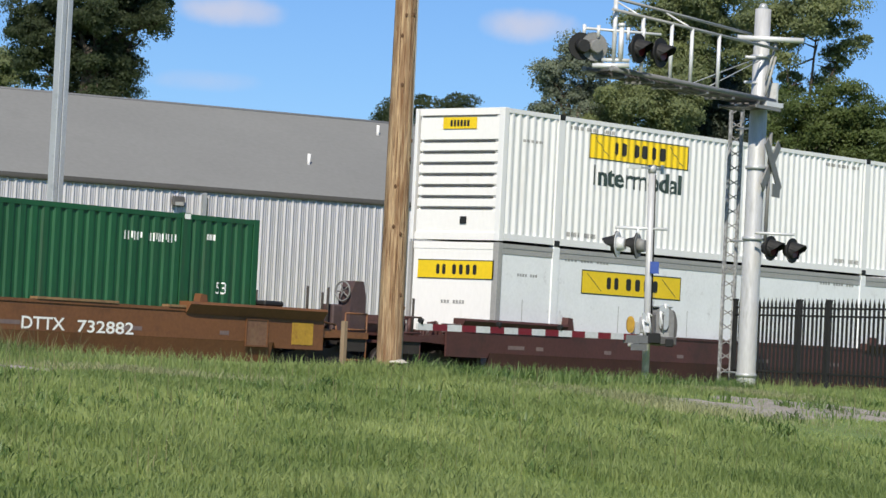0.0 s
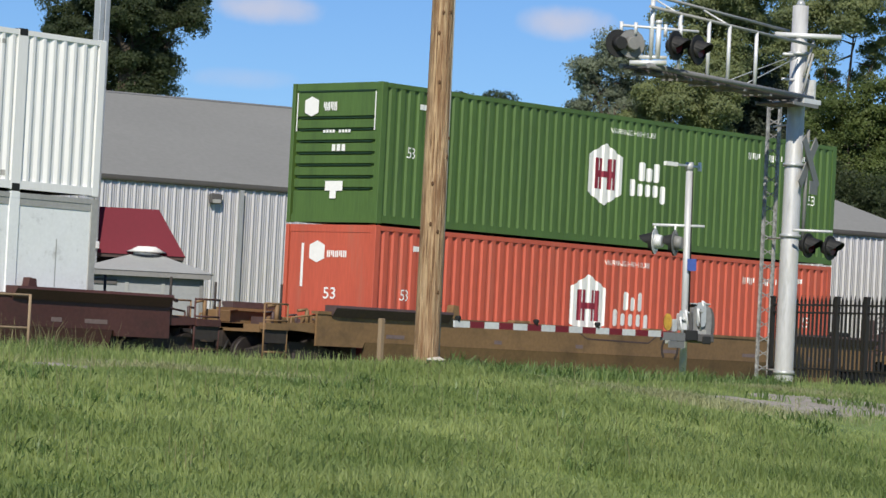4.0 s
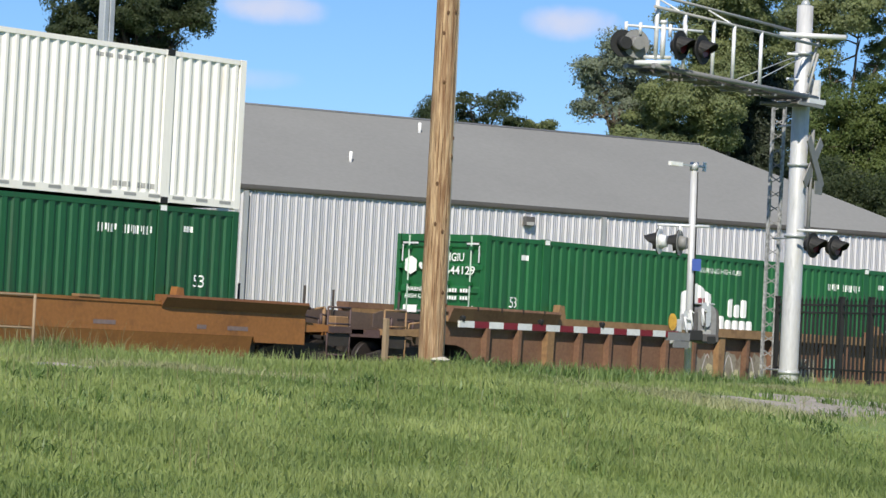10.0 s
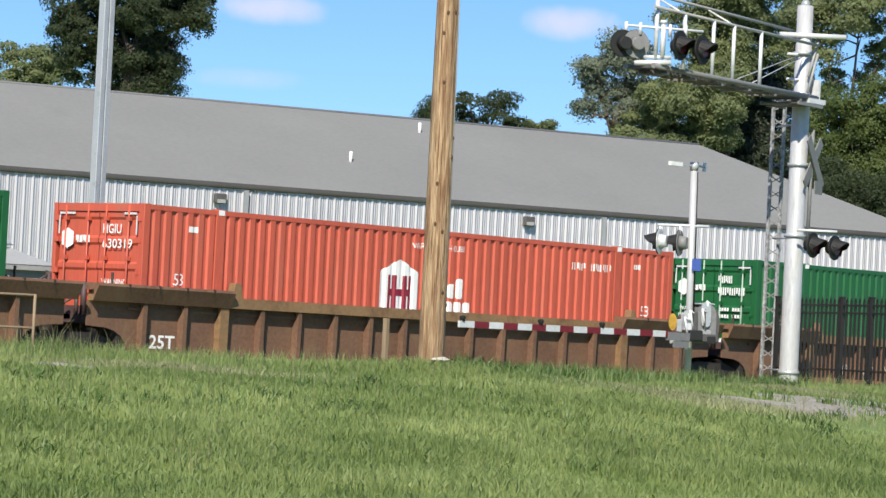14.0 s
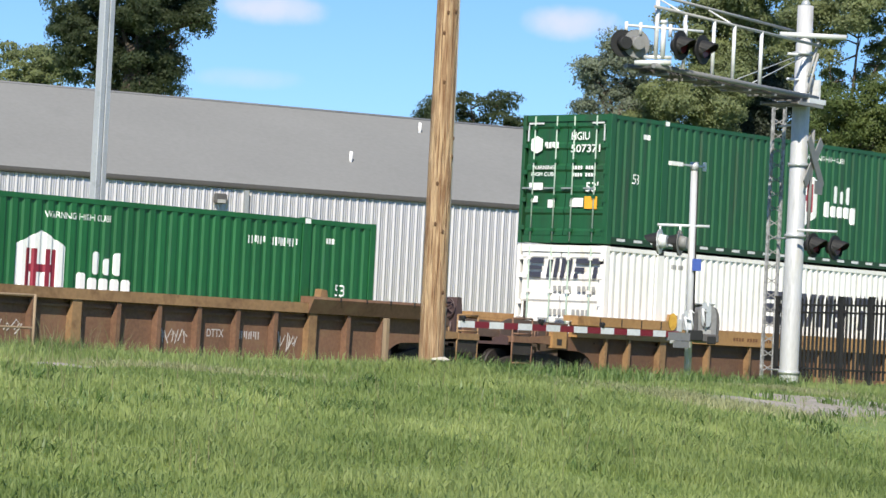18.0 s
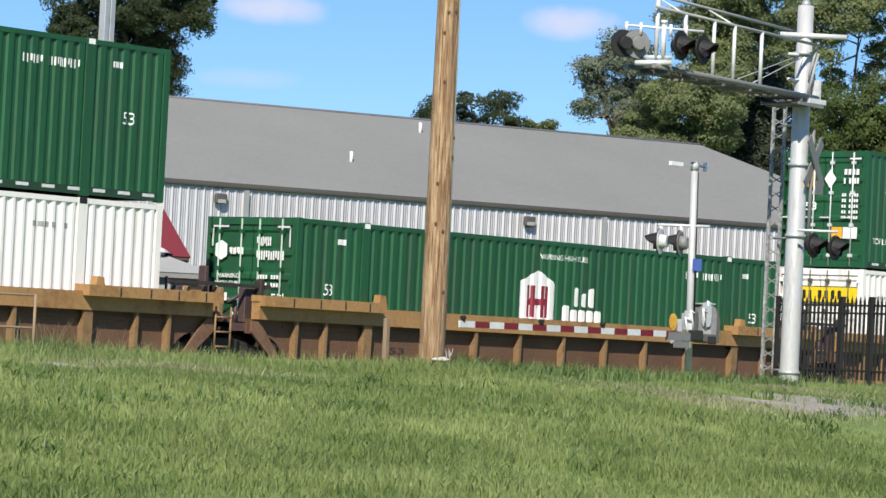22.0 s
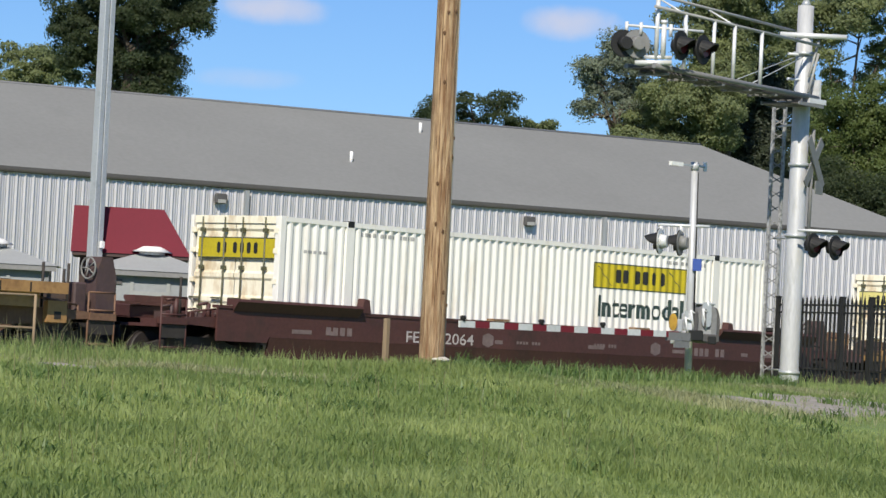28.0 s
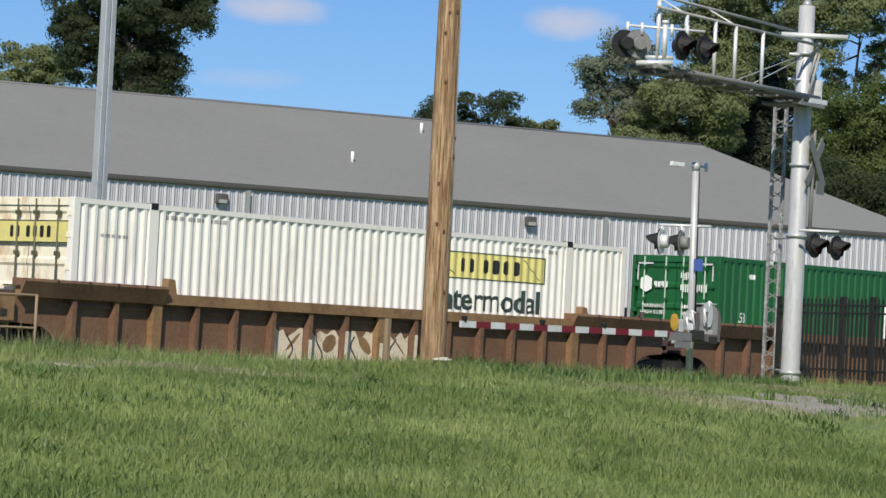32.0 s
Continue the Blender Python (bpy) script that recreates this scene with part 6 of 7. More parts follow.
# a dark ring and a thin weld line on the dusty smooth-sided car
bm = bmesh.new()
strip(bm, [(9.64 + 0.29 * math.cos(0.3 * j - 0.9), 1.27 + 0.27 * math.sin(0.3 * j - 0.9)) for j in range(17)], 0.075, -0.2045)
part("sprayed_ring", bm, M_OUTLINE, wc["C"], "dark sprayed ring")
bm = bmesh.new()
strip(bm, [(6.30, 1.58), (6.68, 1.40), (8.85, 1.38), (9.15, 1.55)], 0.03, -0.2042)
part("weld_line", bm, M_GEAR, wc["C"])
bm = bmesh.new()
word(bm, "DTTX", 11.52, 11.96, 1.04, 1.19, 0.01)
glyphs(bm, 12.30, 12.92, 1.03, 1.18, 5, 0.22)
for v in bm.verts:
    v.co.y = -0.0745
tagged(part("stencil", bm, M_DECAL_F, wc["G"], "small white car number"), kind="stuff")
bm = bmesh.new()
word(bm, "53", 2.72, 3.18, 0.86, 1.00, 0.02)
for v in bm.verts:
    v.co.y = -0.0745
split_parts("stencil", bm, M_UNDER, wc["I"])
# a grey wash over some bays, with paler blots beside the ribs
M_WASH = surface("grey_sprayed_wash", (0.24, 0.215, 0.165), 0.75, vary=0.3, coarse=2.5, stain=(0.13, 0.09, 0.06), amount=0.55)
M_BLOT = surface("pale_yellow_sprayed_blot", (0.50, 0.46, 0.28), 0.75, vary=0.25, coarse=4.0, stain=(0.25, 0.20, 0.12), amount=0.5)
random.seed(8)
for i in range(7, 12):
    a, b = 1.02 * i + 0.02, 1.02 * i + 0.90
    bm = bmesh.new()
    flat(bm, [(a, 0.525), (b, 0.525)] + [(b - (b - a) * j / 7, random.uniform(1.06, 1.30)) for j in range(8)])
    for v in bm.verts:
        v.co.y = -0.0738
    bmesh.ops.recalc_face_normals(bm, faces=bm.faces[:])
    part("sprayed_fill", bm, M_WASH, wc["E"], "grey sprayed wash")
    for cx, cz, r in ((b - 0.18, random.uniform(0.70, 0.95), 0.16), (a + random.uniform(0.2, 0.4), random.uniform(0.62, 0.80), 0.10)):
        bm = bmesh.new()
        flat(bm, [(cx + r * random.uniform(0.5, 1.0) * math.cos(0.7 * j), cz + 1.2 * r * random.uniform(0.6, 1.1) * math.sin(0.7 * j)) for j in range(9)])
        for v in bm.verts:
            v.co.y = -0.0760
        bmesh.ops.recalc_face_normals(bm, faces=bm.faces[:])
        part("sprayed_blot", bm, M_BLOT, wc["E"])
    bm = bmesh.new()
    strip(bm, [(a + 0.12 + 0.07 * j, 1.20 - 0.60 * math.sin(0.35 * j + i) ** 2) for j in range(9)], 0.035, -0.0770)
    part("sprayed_stroke", bm, M_CHALKY, wc["E"])
# large pale letters sprayed over five bays and the ribs between them
random.seed(6)
for i in range(5, 9):
    a, b = 1.02 * i + 0.02, 1.02 * i + 0.90
    bm = bmesh.new()
    n = 8
    top = [(b - (b - a) * j / n, random.uniform(1.10, 1.34)) for j in range(n + 1)]
    flat(bm, [(a, 0.525), (b, 0.525)] + top)
    for v in bm.verts:
        v.co.y = -0.0738
    bmesh.ops.recalc_face_normals(bm, faces=bm.faces[:])
    part("sprayed_fill", bm, M_BUFF, wc["L"], "pale buff sprayed paint")
    bm = bmesh.new()
    c0 = a + random.uniform(0.25, 0.6)
    strip(bm, [(c0 + 0.10 * math.sin(j * 0.8 + i), 0.55 + 0.09 * j) for j in range(8)], 0.04, -0.0768)
    part("sprayed_stroke", bm, M_OUTLINE, wc["L"])
    bm = bmesh.new()
    flat(bm, [(a + 0.62 + 0.2 * math.cos(0.7854 * j + i), 1.02 + 0.19 * math.sin(0.7854 * j)) for j in range(8)])
    for v in bm.verts:
        v.co.y = -0.0762
    bmesh.ops.recalc_face_normals(bm, faces=bm.faces[:])
    part("sprayed_fill", bm, M_CAR_T, wc["L"])
    # paint carried over the rib's outer edge
    x = 1.02 * (i + 1) - 0.05
    bm = bmesh.new()
    rect(bm, x - 0.048, x + 0.048, 0.53, 1.28 - 0.2 * (i % 2))
    for v in bm.verts:
        v.co.y = -0.2185 - 0.0205 * (v.co.z - 0.53) / 0.75
    bmesh.ops.recalc_face_normals(bm, faces=bm.faces[:])
    part("sprayed_fill", bm, M_BUFF, wc["L"])

bm = bmesh.new()
word(bm, "125T", 0.08, 0.86, 0.76, 1.02, 0.02)
for v in bm.verts:
    v.co.y = -0.0745
split_parts("stencil", bm, M_DECAL_W, wc["F"])

# small dark lettering along the chord, too small to read
for k, x0, x1 in (("H", 4.5, 7.4), ("J", 9.0, 11.4)):
    bm = bmesh.new()
    bars(bm, x0, x1, 1.53, 1.61, 27)
    for v in bm.verts:
        v.co.y = -0.264
    tagged(part("fine_print", bm, M_CAR_A, wc[k]), kind="stuff")

boxes = {}


def load(k, high, c):
    boxes[k + ("2" if high else "1")] = c
    MOVERS.append((c, k, HIGH if high else LOW))
    return c


# A: one green box
c = load("A", 0, container("shipping_container", at_car("A", LOW), "dark green corrugated container, white numeral, in a brown car", M_BOTTLE))
hex_livery(c)
# B: two white boxes, the lower one flat-sided
c = load("B", 0, container("shipping_container", at_car("B", LOW), "pale grey flat-panelled container with yellow signs, under a white one", M_PLATE, end="panel", pitch=0, top_rail=M_GREYBAND, end_paint=M_BRIGHT))
bm = bmesh.new()
rect(bm, 0.17, 15.98, 2.66, 2.79)
painted("grey_band", bm, M_GREYBAND, c, 0, 0, 0.012)
bm = bmesh.new()
for x in (4.3, 5.6, 6.9, 8.2, 9.5, 10.8, 12.1, 13.4, 0.9, 15.2):
    rect(bm, x, x + 0.02, 0.35, 2.1 if int(x) % 2 else 1.7)
rect(bm, 8.6, 8.64, 2.2, 2.5)
painted("panel_seam", bm, M_GREYBAND, c, 0, 0, 0.006)
sign_livery(c, 2.93, 6.61, 1.93, 2.47, 0, 0, 0, 0, 0, 0, wordmark=False)
door_sign(c, 2.08, 2.50, 0.10, 2.30)
bm = bmesh.new()
bars(bm, 0.9, 1.6, 1.55, 1.62, 8)
end_mark("fine_print", bm, M_GREYBAND, c, 0.0)
c = load("B", 1, container("shipping_container", at_car("B", HIGH), "white corrugated container with a bright yellow sign, riding on another", M_COOL, end="ribs", pitch=0.235, end_paint=M_BRIGHT))
sign_livery(c, 2.98, 6.66, 2.03, 2.60, 3.17, 6.44, 1.44, 1.90)
bm = bmesh.new()
rect(bm, 0.78, 1.76, 2.44, 2.69)
end_mark("end_sign", bm, M_DECAL_Y, c, 0.004)
bm = bmesh.new()
blocks(bm, 0.98, 1.56, 2.49, 2.63, ((0, 1),) * 6, 0.3)
end_mark("end_sign_text", bm, M_DECAL_K, c, 0.008)
bm = bmesh.new()
rect(bm, 0.95, 1.14, 0.36, 0.52)
end_mark("black_label", bm, M_DECAL_K, c, 0.004)
# C: olive green over orange
c = load("C", 0, container("shipping_container", at_car("C", LOW), "orange-red corrugated container under an olive green one", M_ORANGE, end="panel"))
hex_livery(c, x=6.2)
bm = bmesh.new()
hexagon(bm, 1.42, 1.86, 2.1, 2.56)
glyphs(bm, 0.78, 1.36, 2.22, 2.36, 5, 0.35)
bars(bm, 2.02, 2.12, 1.6, 2.5, 1)
word(bm, "53", -1.4, -1.05, 1.36, 1.6, 0.01)
for v in bm.verts:
    v.co.x = abs(v.co.x) if v.co.x >= 0 else -v.co.x
end_mark("end_mark", bm, M_DECAL_W, c, 0.0)
c = load("C", 1, container("shipping_container", at_car("C", HIGH), "olive green corrugated container riding on an orange one", M_LIME, end="ribs"))
hex_livery(c, x=6.58)
bm = bmesh.new()
hexagon(bm, 1.80, 2.20, 2.2, 2.62)
glyphs(bm, 1.26, 1.66, 2.32, 2.50, 4, 0.35)
bars(bm, 0.85, 1.75, 1.86, 1.92, 10)
bars(bm, 0.98, 1.4, 1.48, 1.62, 3)
rect(bm, 1.0, 1.5, 0.66, 0.86)
rect(bm, 1.18, 1.36, 0.5, 0.66)
rect(bm, 2.40, 2.43, 1.9, 2.7)
rect(bm, 0.16, 0.19, 1.9, 2.7)
end_mark("end_mark", bm, M_DECAL_W, c, 0.004)
# D: white over green
c = load("D", 0, container("shipping_container", at_car("D", LOW), "dark green corrugated container under a white one", M_BOTTLE, end="ribs"))
hex_livery(c, x=6.72)
bm = bmesh.new()
hexagon(bm, 1.85, 2.25, 2.25, 2.65)
glyphs(bm, 1.35, 1.75, 2.36, 2.54, 4, 0.35)
bars(bm, 0.7, 1.75, 1.86, 1.93, 11)
bars(bm, 0.95, 1.35, 1.50, 1.62, 3)
rect(bm, 0.24, 0.27, 1.8, 2.6)
end_mark("end_mark", bm, M_DECAL_W, c, 0.004)
c = load("D", 1, container("shipping_container", at_car("D", HIGH), "white corrugated container with faded yellow sign atop a green one", M_WHITE, end="ribs", pitch=0.235, tape=M_GREYBAND, end_paint=M_BRIGHT))
sign_livery(c, 2.94, 6.57, 1.81, 2.42, 3.17, 6.37, 1.24, 1.70, film=M_DECAL_YF)
bm = bmesh.new()
rect(bm, 0.55, 0.68, 2.22, 2.32)
rect(bm, 0.60, 0.74, 0.54, 0.68)
for z in (0.95, 1.22, 1.5):
    rect(bm, 1.95, 2.05, z, z + 0.05)
    rect(bm, 0.35, 0.45, z, z + 0.05)
end_mark("black_label", bm, M_DECAL_K, c, 0.004)
bm = bmesh.new()
for x, z in ((8.1, 2.1), (8.1, 0.9), (9.9, 0.75)):
    flat(bm, ((x - 0.16, z), (x, z - 0.22), (x + 0.16, z), (x, z + 0.22)))
painted("patch_plate", bm, M_PLATE, c, 0, 0, 0.010)
# E, F, G: single boxes
c = load("E", 0, container("shipping_container", at_car("E", LOW), "dark green corrugated container with closed doors, alone in a ribbed car", M_GREEN))
hex_livery(c, x=6.65)
door_text(c, code="644129")
c = load("F", 0, container("shipping_container", at_car("F", LOW), "orange-red corrugated container with closed doors, alone in a ribbed car", M_ORANGE, rods=M_ORANGE))
hex_livery(c, x=6.38)
door_text(c, orange=True, code="630319")
c = load("G", 0, container("shipping_container", at_car("G", LOW), "dark green corrugated container with closed doors, alone in a ribbed car", M_GREEN))
hex_livery(c, x=6.68)
door_text(c)
# H: green over white
c = load("H", 0, container("shipping_container", at_car("H", LOW), "white corrugated container with large navy lettering under a green one", M_CHALK, pitch=0.235, end_paint=M_CHALK))
bm = bmesh.new()
xs = 6.0
for u0, u1, z0, z1 in ((0.0, 0.94, 1.40, 1.60), (0.0, 0.94, 1.69, 1.90), (0.0, 0.94, 1.99, 2.19), (1.04, 1.28, 1.40, 2.19), (1.40, 1.62, 1.40, 2.19), (1.76, 1.98, 1.40, 2.19), (2.12, 2.36, 1.40, 2.19),
                       (2.50, 2.74, 1.40, 2.19), (2.88, 3.50, 1.98, 2.19), (2.88, 3.36, 1.66, 1.86), (2.88, 3.10, 1.40, 1.56), (3.62, 4.44, 1.98, 2.19), (3.90, 4.14, 1.40, 1.88)):
    lean0, lean1 = 0.18 * (z0 - 1.4), 0.18 * (z1 - 1.4)
    flat(bm, [(xs + u0 + lean0, z0), (xs + u1 + lean0, z0), (xs + u1 + lean1, z1), (xs + u0 + lean1, z1)])
painted("block_lettering", bm, M_DECAL_N, c, 0.235, 0.042, label="large slanted navy block shapes")
bm = bmesh.new()
bars(bm, 13.0, 13.9, 2.3, 2.4, 6)
bars(bm, 2.4, 3.4, 2.5, 2.6, 8)
painted("fine_print", bm, M_GREYBAND, c, 0.235, 0.042)
bm = bmesh.new()
for y0, y1, z0, z1 in ((1.86, 2.26, 2.16, 2.28), (1.86, 2.26, 2.34, 2.42), (1.84, 2.24, 2.48, 2.60), (1.58, 1.70, 2.16, 2.60), (1.38, 1.50, 2.16, 2.60), (1.18, 1.30, 2.16, 2.60), (1.00, 1.10, 2.16, 2.60), (0.50, 0.90, 2.48, 2.60), (0.62, 0.90, 2.30, 2.40), (0.78, 0.90, 2.16, 2.26), (0.10, 0.46, 2.48, 2.60), (0.24, 0.36, 2.16, 2.42)):
    k0, k1 = 0.16 * (z0 - 2.16), 0.16 * (z1 - 2.16)
    flat(bm, ((y0 - k0, z0), (y1 - k0, z0), (y1 - k1, z1), (y0 - k1, z1)))
end_mark("door_lettering", bm, M_DECAL_N, c, 0.0)
bm = bmesh.new()
bars(bm, 0.25, 1.65, 1.86, 1.98, 10)
bars(bm, 0.4, 1.75, 1.32, 1.46, 10)
end_mark("door_small_lettering", bm, M_GREYBAND, c, 0.0)
c = load("H", 1, container("shipping_container", at_car("H", HIGH), "dark green corrugated container with closed doors, riding on a white one", M_BOTTLE, tape=M_TAPE))
hex_livery(c, x=6.70)
door_text(c, amber=True, code="507371")
# I: single green
c = load("I", 0, container("shipping_container", at_car("I", LOW), "dark green corrugated container with closed doors, alone in a ribbed car", M_BOTTLE))
hex_livery(c, x=6.68)
door_text(c)
# J: green over white
c = load("J", 0, container("shipping_container", at_car("J", LOW), "white corrugated container with yellow signs under a green one", M_CHALK, pitch=0.235, rods=M_ROD))
sign_livery(c, 9.61, 13.29, 1.97, 2.58, 9.86, 13.07, 1.36, 1.84)
door_sign(c)
c = load("J", 1, container("shipping_container", at_car("J", HIGH), "dark green corrugated container with amber badge atop a white one", M_BOTTLE, tape=M_TAPE, rods=M_ALU))
bm = bmesh.new()
rect(bm, 10.25, 11.80, 1.54, 2.46)
painted("amber_badge", bm, M_DECAL_O, c, 0.278, 0.036, label="amber square badge with dark and violet blocks")
bm = bmesh.new()
for z in (1.62, 1.93, 2.24):
    rect(bm, 10.32, 10.82, z, z + 0.14)
painted("badge_block", bm, M_DECAL_K, c, 0.278, 0.036, 0.008)
bm = bmesh.new()
rect(bm, 10.95, 11.30, 1.72, 2.25)
rect(bm, 11.40, 11.66, 1.80, 2.25)
painted("badge_block", bm, M_DECAL_V, c, 0.278, 0.036, 0.008)
bm = bmesh.new()
flat(bm, ((12.2, 2.05), (12.40, 1.83), (12.6, 2.05), (12.40, 2.27)))
bars(bm, 7.3, 8.6, 2.38, 2.46, 11)
word(bm, "TOP LIFT ONLY", 0.35, 1.75, 0.62, 0.76, 0.0)
word(bm, "TOP LIFT ONLY", 12.5, 13.9, 0.62, 0.76, 0.0)
bars(bm, 2.3, 2.5, 0.62, 0.86, 1)
bars(bm, 14.4, 15.6, 2.28, 2.4, 9)
rect(bm, 14.35, 14.6, 2.3, 2.46)
painted("fine_print", bm, M_DECAL_W, c, 0.278, 0.036)
bm = bmesh.new()
word(bm, "53", 0.84, 1.12, 1.88, 2.10, 0.0)
word(bm, "53", 14.95, 15.22, 1.39, 1.62, 0.0)
painted("length_numeral", bm, M_DECAL_W, c, 0.278, 0.036)
bm = bmesh.new()
rect(bm, 1.58, 2.22, 2.0, 2.40)
end_mark("amber_badge", bm, M_DECAL_O, c, 0.0)
bm = bmesh.new()
rect(bm, 1.94, 2.16, 2.06, 2.34)
rect(bm, 1.80, 1.90, 2.06, 2.34)
end_mark("badge_block", bm, M_DECAL_K, c, 0.004)
bm = bmesh.new()
rect(bm, 1.64, 1.76, 2.1, 2.3)
end_mark("badge_block", bm, M_DECAL_V, c, 0.004)
bm = bmesh.new()
flat(bm, ((0.92, 2.2), (1.10, 1.96), (1.28, 2.2), (1.10, 2.44)))
bars(bm, 0.25, 0.72, 2.3, 2.44, 4)
bars(bm, 0.25, 0.72, 2.08, 2.22, 6)
for z in (1.2, 1.34, 1.48, 1.62, 1.76):
    bars(bm, 0.25, 0.75, z, z + 0.08, 7)
rect(bm, 0.24, 0.66, 0.72, 1.0)
rect(bm, 1.98, 2.35, 1.58, 1.66)
rect(bm, 2.0, 2.3, 1.28, 1.46)
rect(bm, 0.2, 0.55, 2.68, 2.72)
rect(bm, 1.98, 2.4, 2.68, 2.72)
word(bm, "53", -1.82, -1.48, 1.42, 1.62, 0.01)
for v in bm.verts:
    v.co.x = abs(v.co.x)
end_mark("end_mark", bm, M_DECAL_W, c, 0.0)
bm = bmesh.new()
rect(bm, 0.68, 1.0, 0.72, 1.0)
end_mark("amber_label", bm, M_DECAL_O, c, 0.0)
# K, L: single white boxes with cream doors
c = load("K", 0, container("shipping_container", at_car("K", LOW), "white corrugated container with rust-stained cream doors and a yellow sign", M_WHITE, pitch=0.235, end_paint=M_CREAM, rods=M_ROD))
sign_livery(c, 9.71, 13.08, 1.95, 2.52, 9.93, 13.0, 1.32, 1.80, film=M_DECAL_YO)
door_sign(c, film=M_DECAL_YO)
c = load("L", 0, container("shipping_container", at_car("L", LOW), "white corrugated container with cream doors and a faded yellow sign", M_WHITE, pitch=0.235, end_paint=M_CREAM, rods=M_ROD))
sign_livery(c, 9.75, 13.41, 1.93, 2.50, 9.95, 13.25, 1.27, 1.77, film=M_DECAL_YF)
door_sign(c, film=M_DECAL_YF)
# M: single green
c = load("M", 0, container("shipping_container", at_car("M", LOW), "dark green corrugated container with closed doors, alone in a ribbed car", M_GREEN))
hex_livery(c, x=6.65)
door_text(c)

# ---- grass, as many separate blades ----
def leaf_material(name, low, high, gloss=0.45, through_light=0.35, single=0.50, patchy=0.52, scale=0.45):
    m = bpy.data.materials.new(name)
    m.use_nodes = True
    n, l = m.node_tree.nodes, m.node_tree.links
    bsdf, out = n["Principled BSDF"], n["Material Output"]
    info = n.new("ShaderNodeNewGeometry")
    tc = n.new("ShaderNodeTexCoord")
    patch = n.new("ShaderNodeTexNoise")
    patch.inputs["Scale"].default_value, patch.inputs["Detail"].default_value = scale, 3
    l.new(tc.outputs["Object"], patch.inputs["Vector"])
    add = n.new("ShaderNodeMath")
    add.operation = "MULTIPLY_ADD"
    add.inputs[1].default_value = single
    l.new(info.outputs["Random Per Island"], add.inputs[0])
    sc = n.new("ShaderNodeMapRange")
    sc.inputs["From Min"].default_value, sc.inputs["From Max"].default_value = 0.35, 0.68
    sc.inputs["To Max"].default_value = patchy
    l.new(patch.outputs["Fac"], sc.inputs["Value"])
    l.new(sc.outputs["Result"], add.inputs[2])
    mix_ = n.new("ShaderNodeMix")
    mix_.data_type = "RGBA"
    mix_.inputs[6].default_value, mix_.inputs[7].default_value = (*low, 1), (*high, 1)
    l.new(add.outputs[0], mix_.inputs[0])
    l.new(mix_.outputs[2], bsdf.inputs["Base Color"])
    bsdf.inputs["Roughness"].default_value = gloss
    tr = n.new("ShaderNodeBsdfTranslucent")
    l.new(mix_.outputs[2], tr.inputs["Color"])
    ms = n.new("ShaderNodeMixShader")
    ms.inputs[0].default_value = through_light
    l.new(bsdf.outputs[0], ms.inputs[1])
    l.new(tr.outputs[0], ms.inputs[2])
    l.new(ms.outputs[0], out.inputs["Surface"])
    return m


M_GRASS = leaf_material("grass_blade", (0.190, 0.266, 0.076), (0.456, 0.522, 0.198), 0.6, 0.56, 0.12, 0.72, 0.50)
M_DRY = leaf_material("dry_pale_grass", (0.225, 0.255, 0.110), (0.42, 0.42, 0.235), 0.7, 0.35, 0.5, 0.4, 0.8)
M_WEED = leaf_material("dark_weed_leaf", (0.07, 0.125, 0.03), (0.16, 0.24, 0.07), 0.5, 0.35)
M_SEED = leaf_material("dry_seed_stalk", (0.14, 0.14, 0.06), (0.26, 0.23, 0.12), 0.7, 0.2)
rng = np.random.default_rng(7)
GZ_X, GZ_Y = np.arange(-4, 84, 0.5), np.arange(6, 42, 0.4)
GZ = np.array([[ground_z(float(a), float(b)) for a in GZ_X] for b in GZ_Y])


def ground_many(x, y):
    i = np.clip(((x - GZ_X[0]) / 0.5), 0, len(GZ_X) - 1.001)
    j = np.clip(((y - GZ_Y[0]) / 0.4), 0, len(GZ_Y) - 1.001)
    a, b = i.astype(int), j.astype(int)
    u, v = i - a, j - b
    return (GZ[b, a] * (1 - u) + GZ[b, a + 1] * u) * (1 - v) + (GZ[b + 1, a] * (1 - u) + GZ[b + 1, a + 1] * u) * v


def waves(x, y, s, seed):
    r = np.random.default_rng(seed)
    out = np.zeros_like(x)
    for _ in range(7):
        a, p, k = r.uniform(0, 6.28), r.uniform(0, 6.28), s * r.uniform(0.6, 1.9)
        out += np.sin((x * np.cos(a) + y * np.sin(a)) * k + p)
    return out / 7


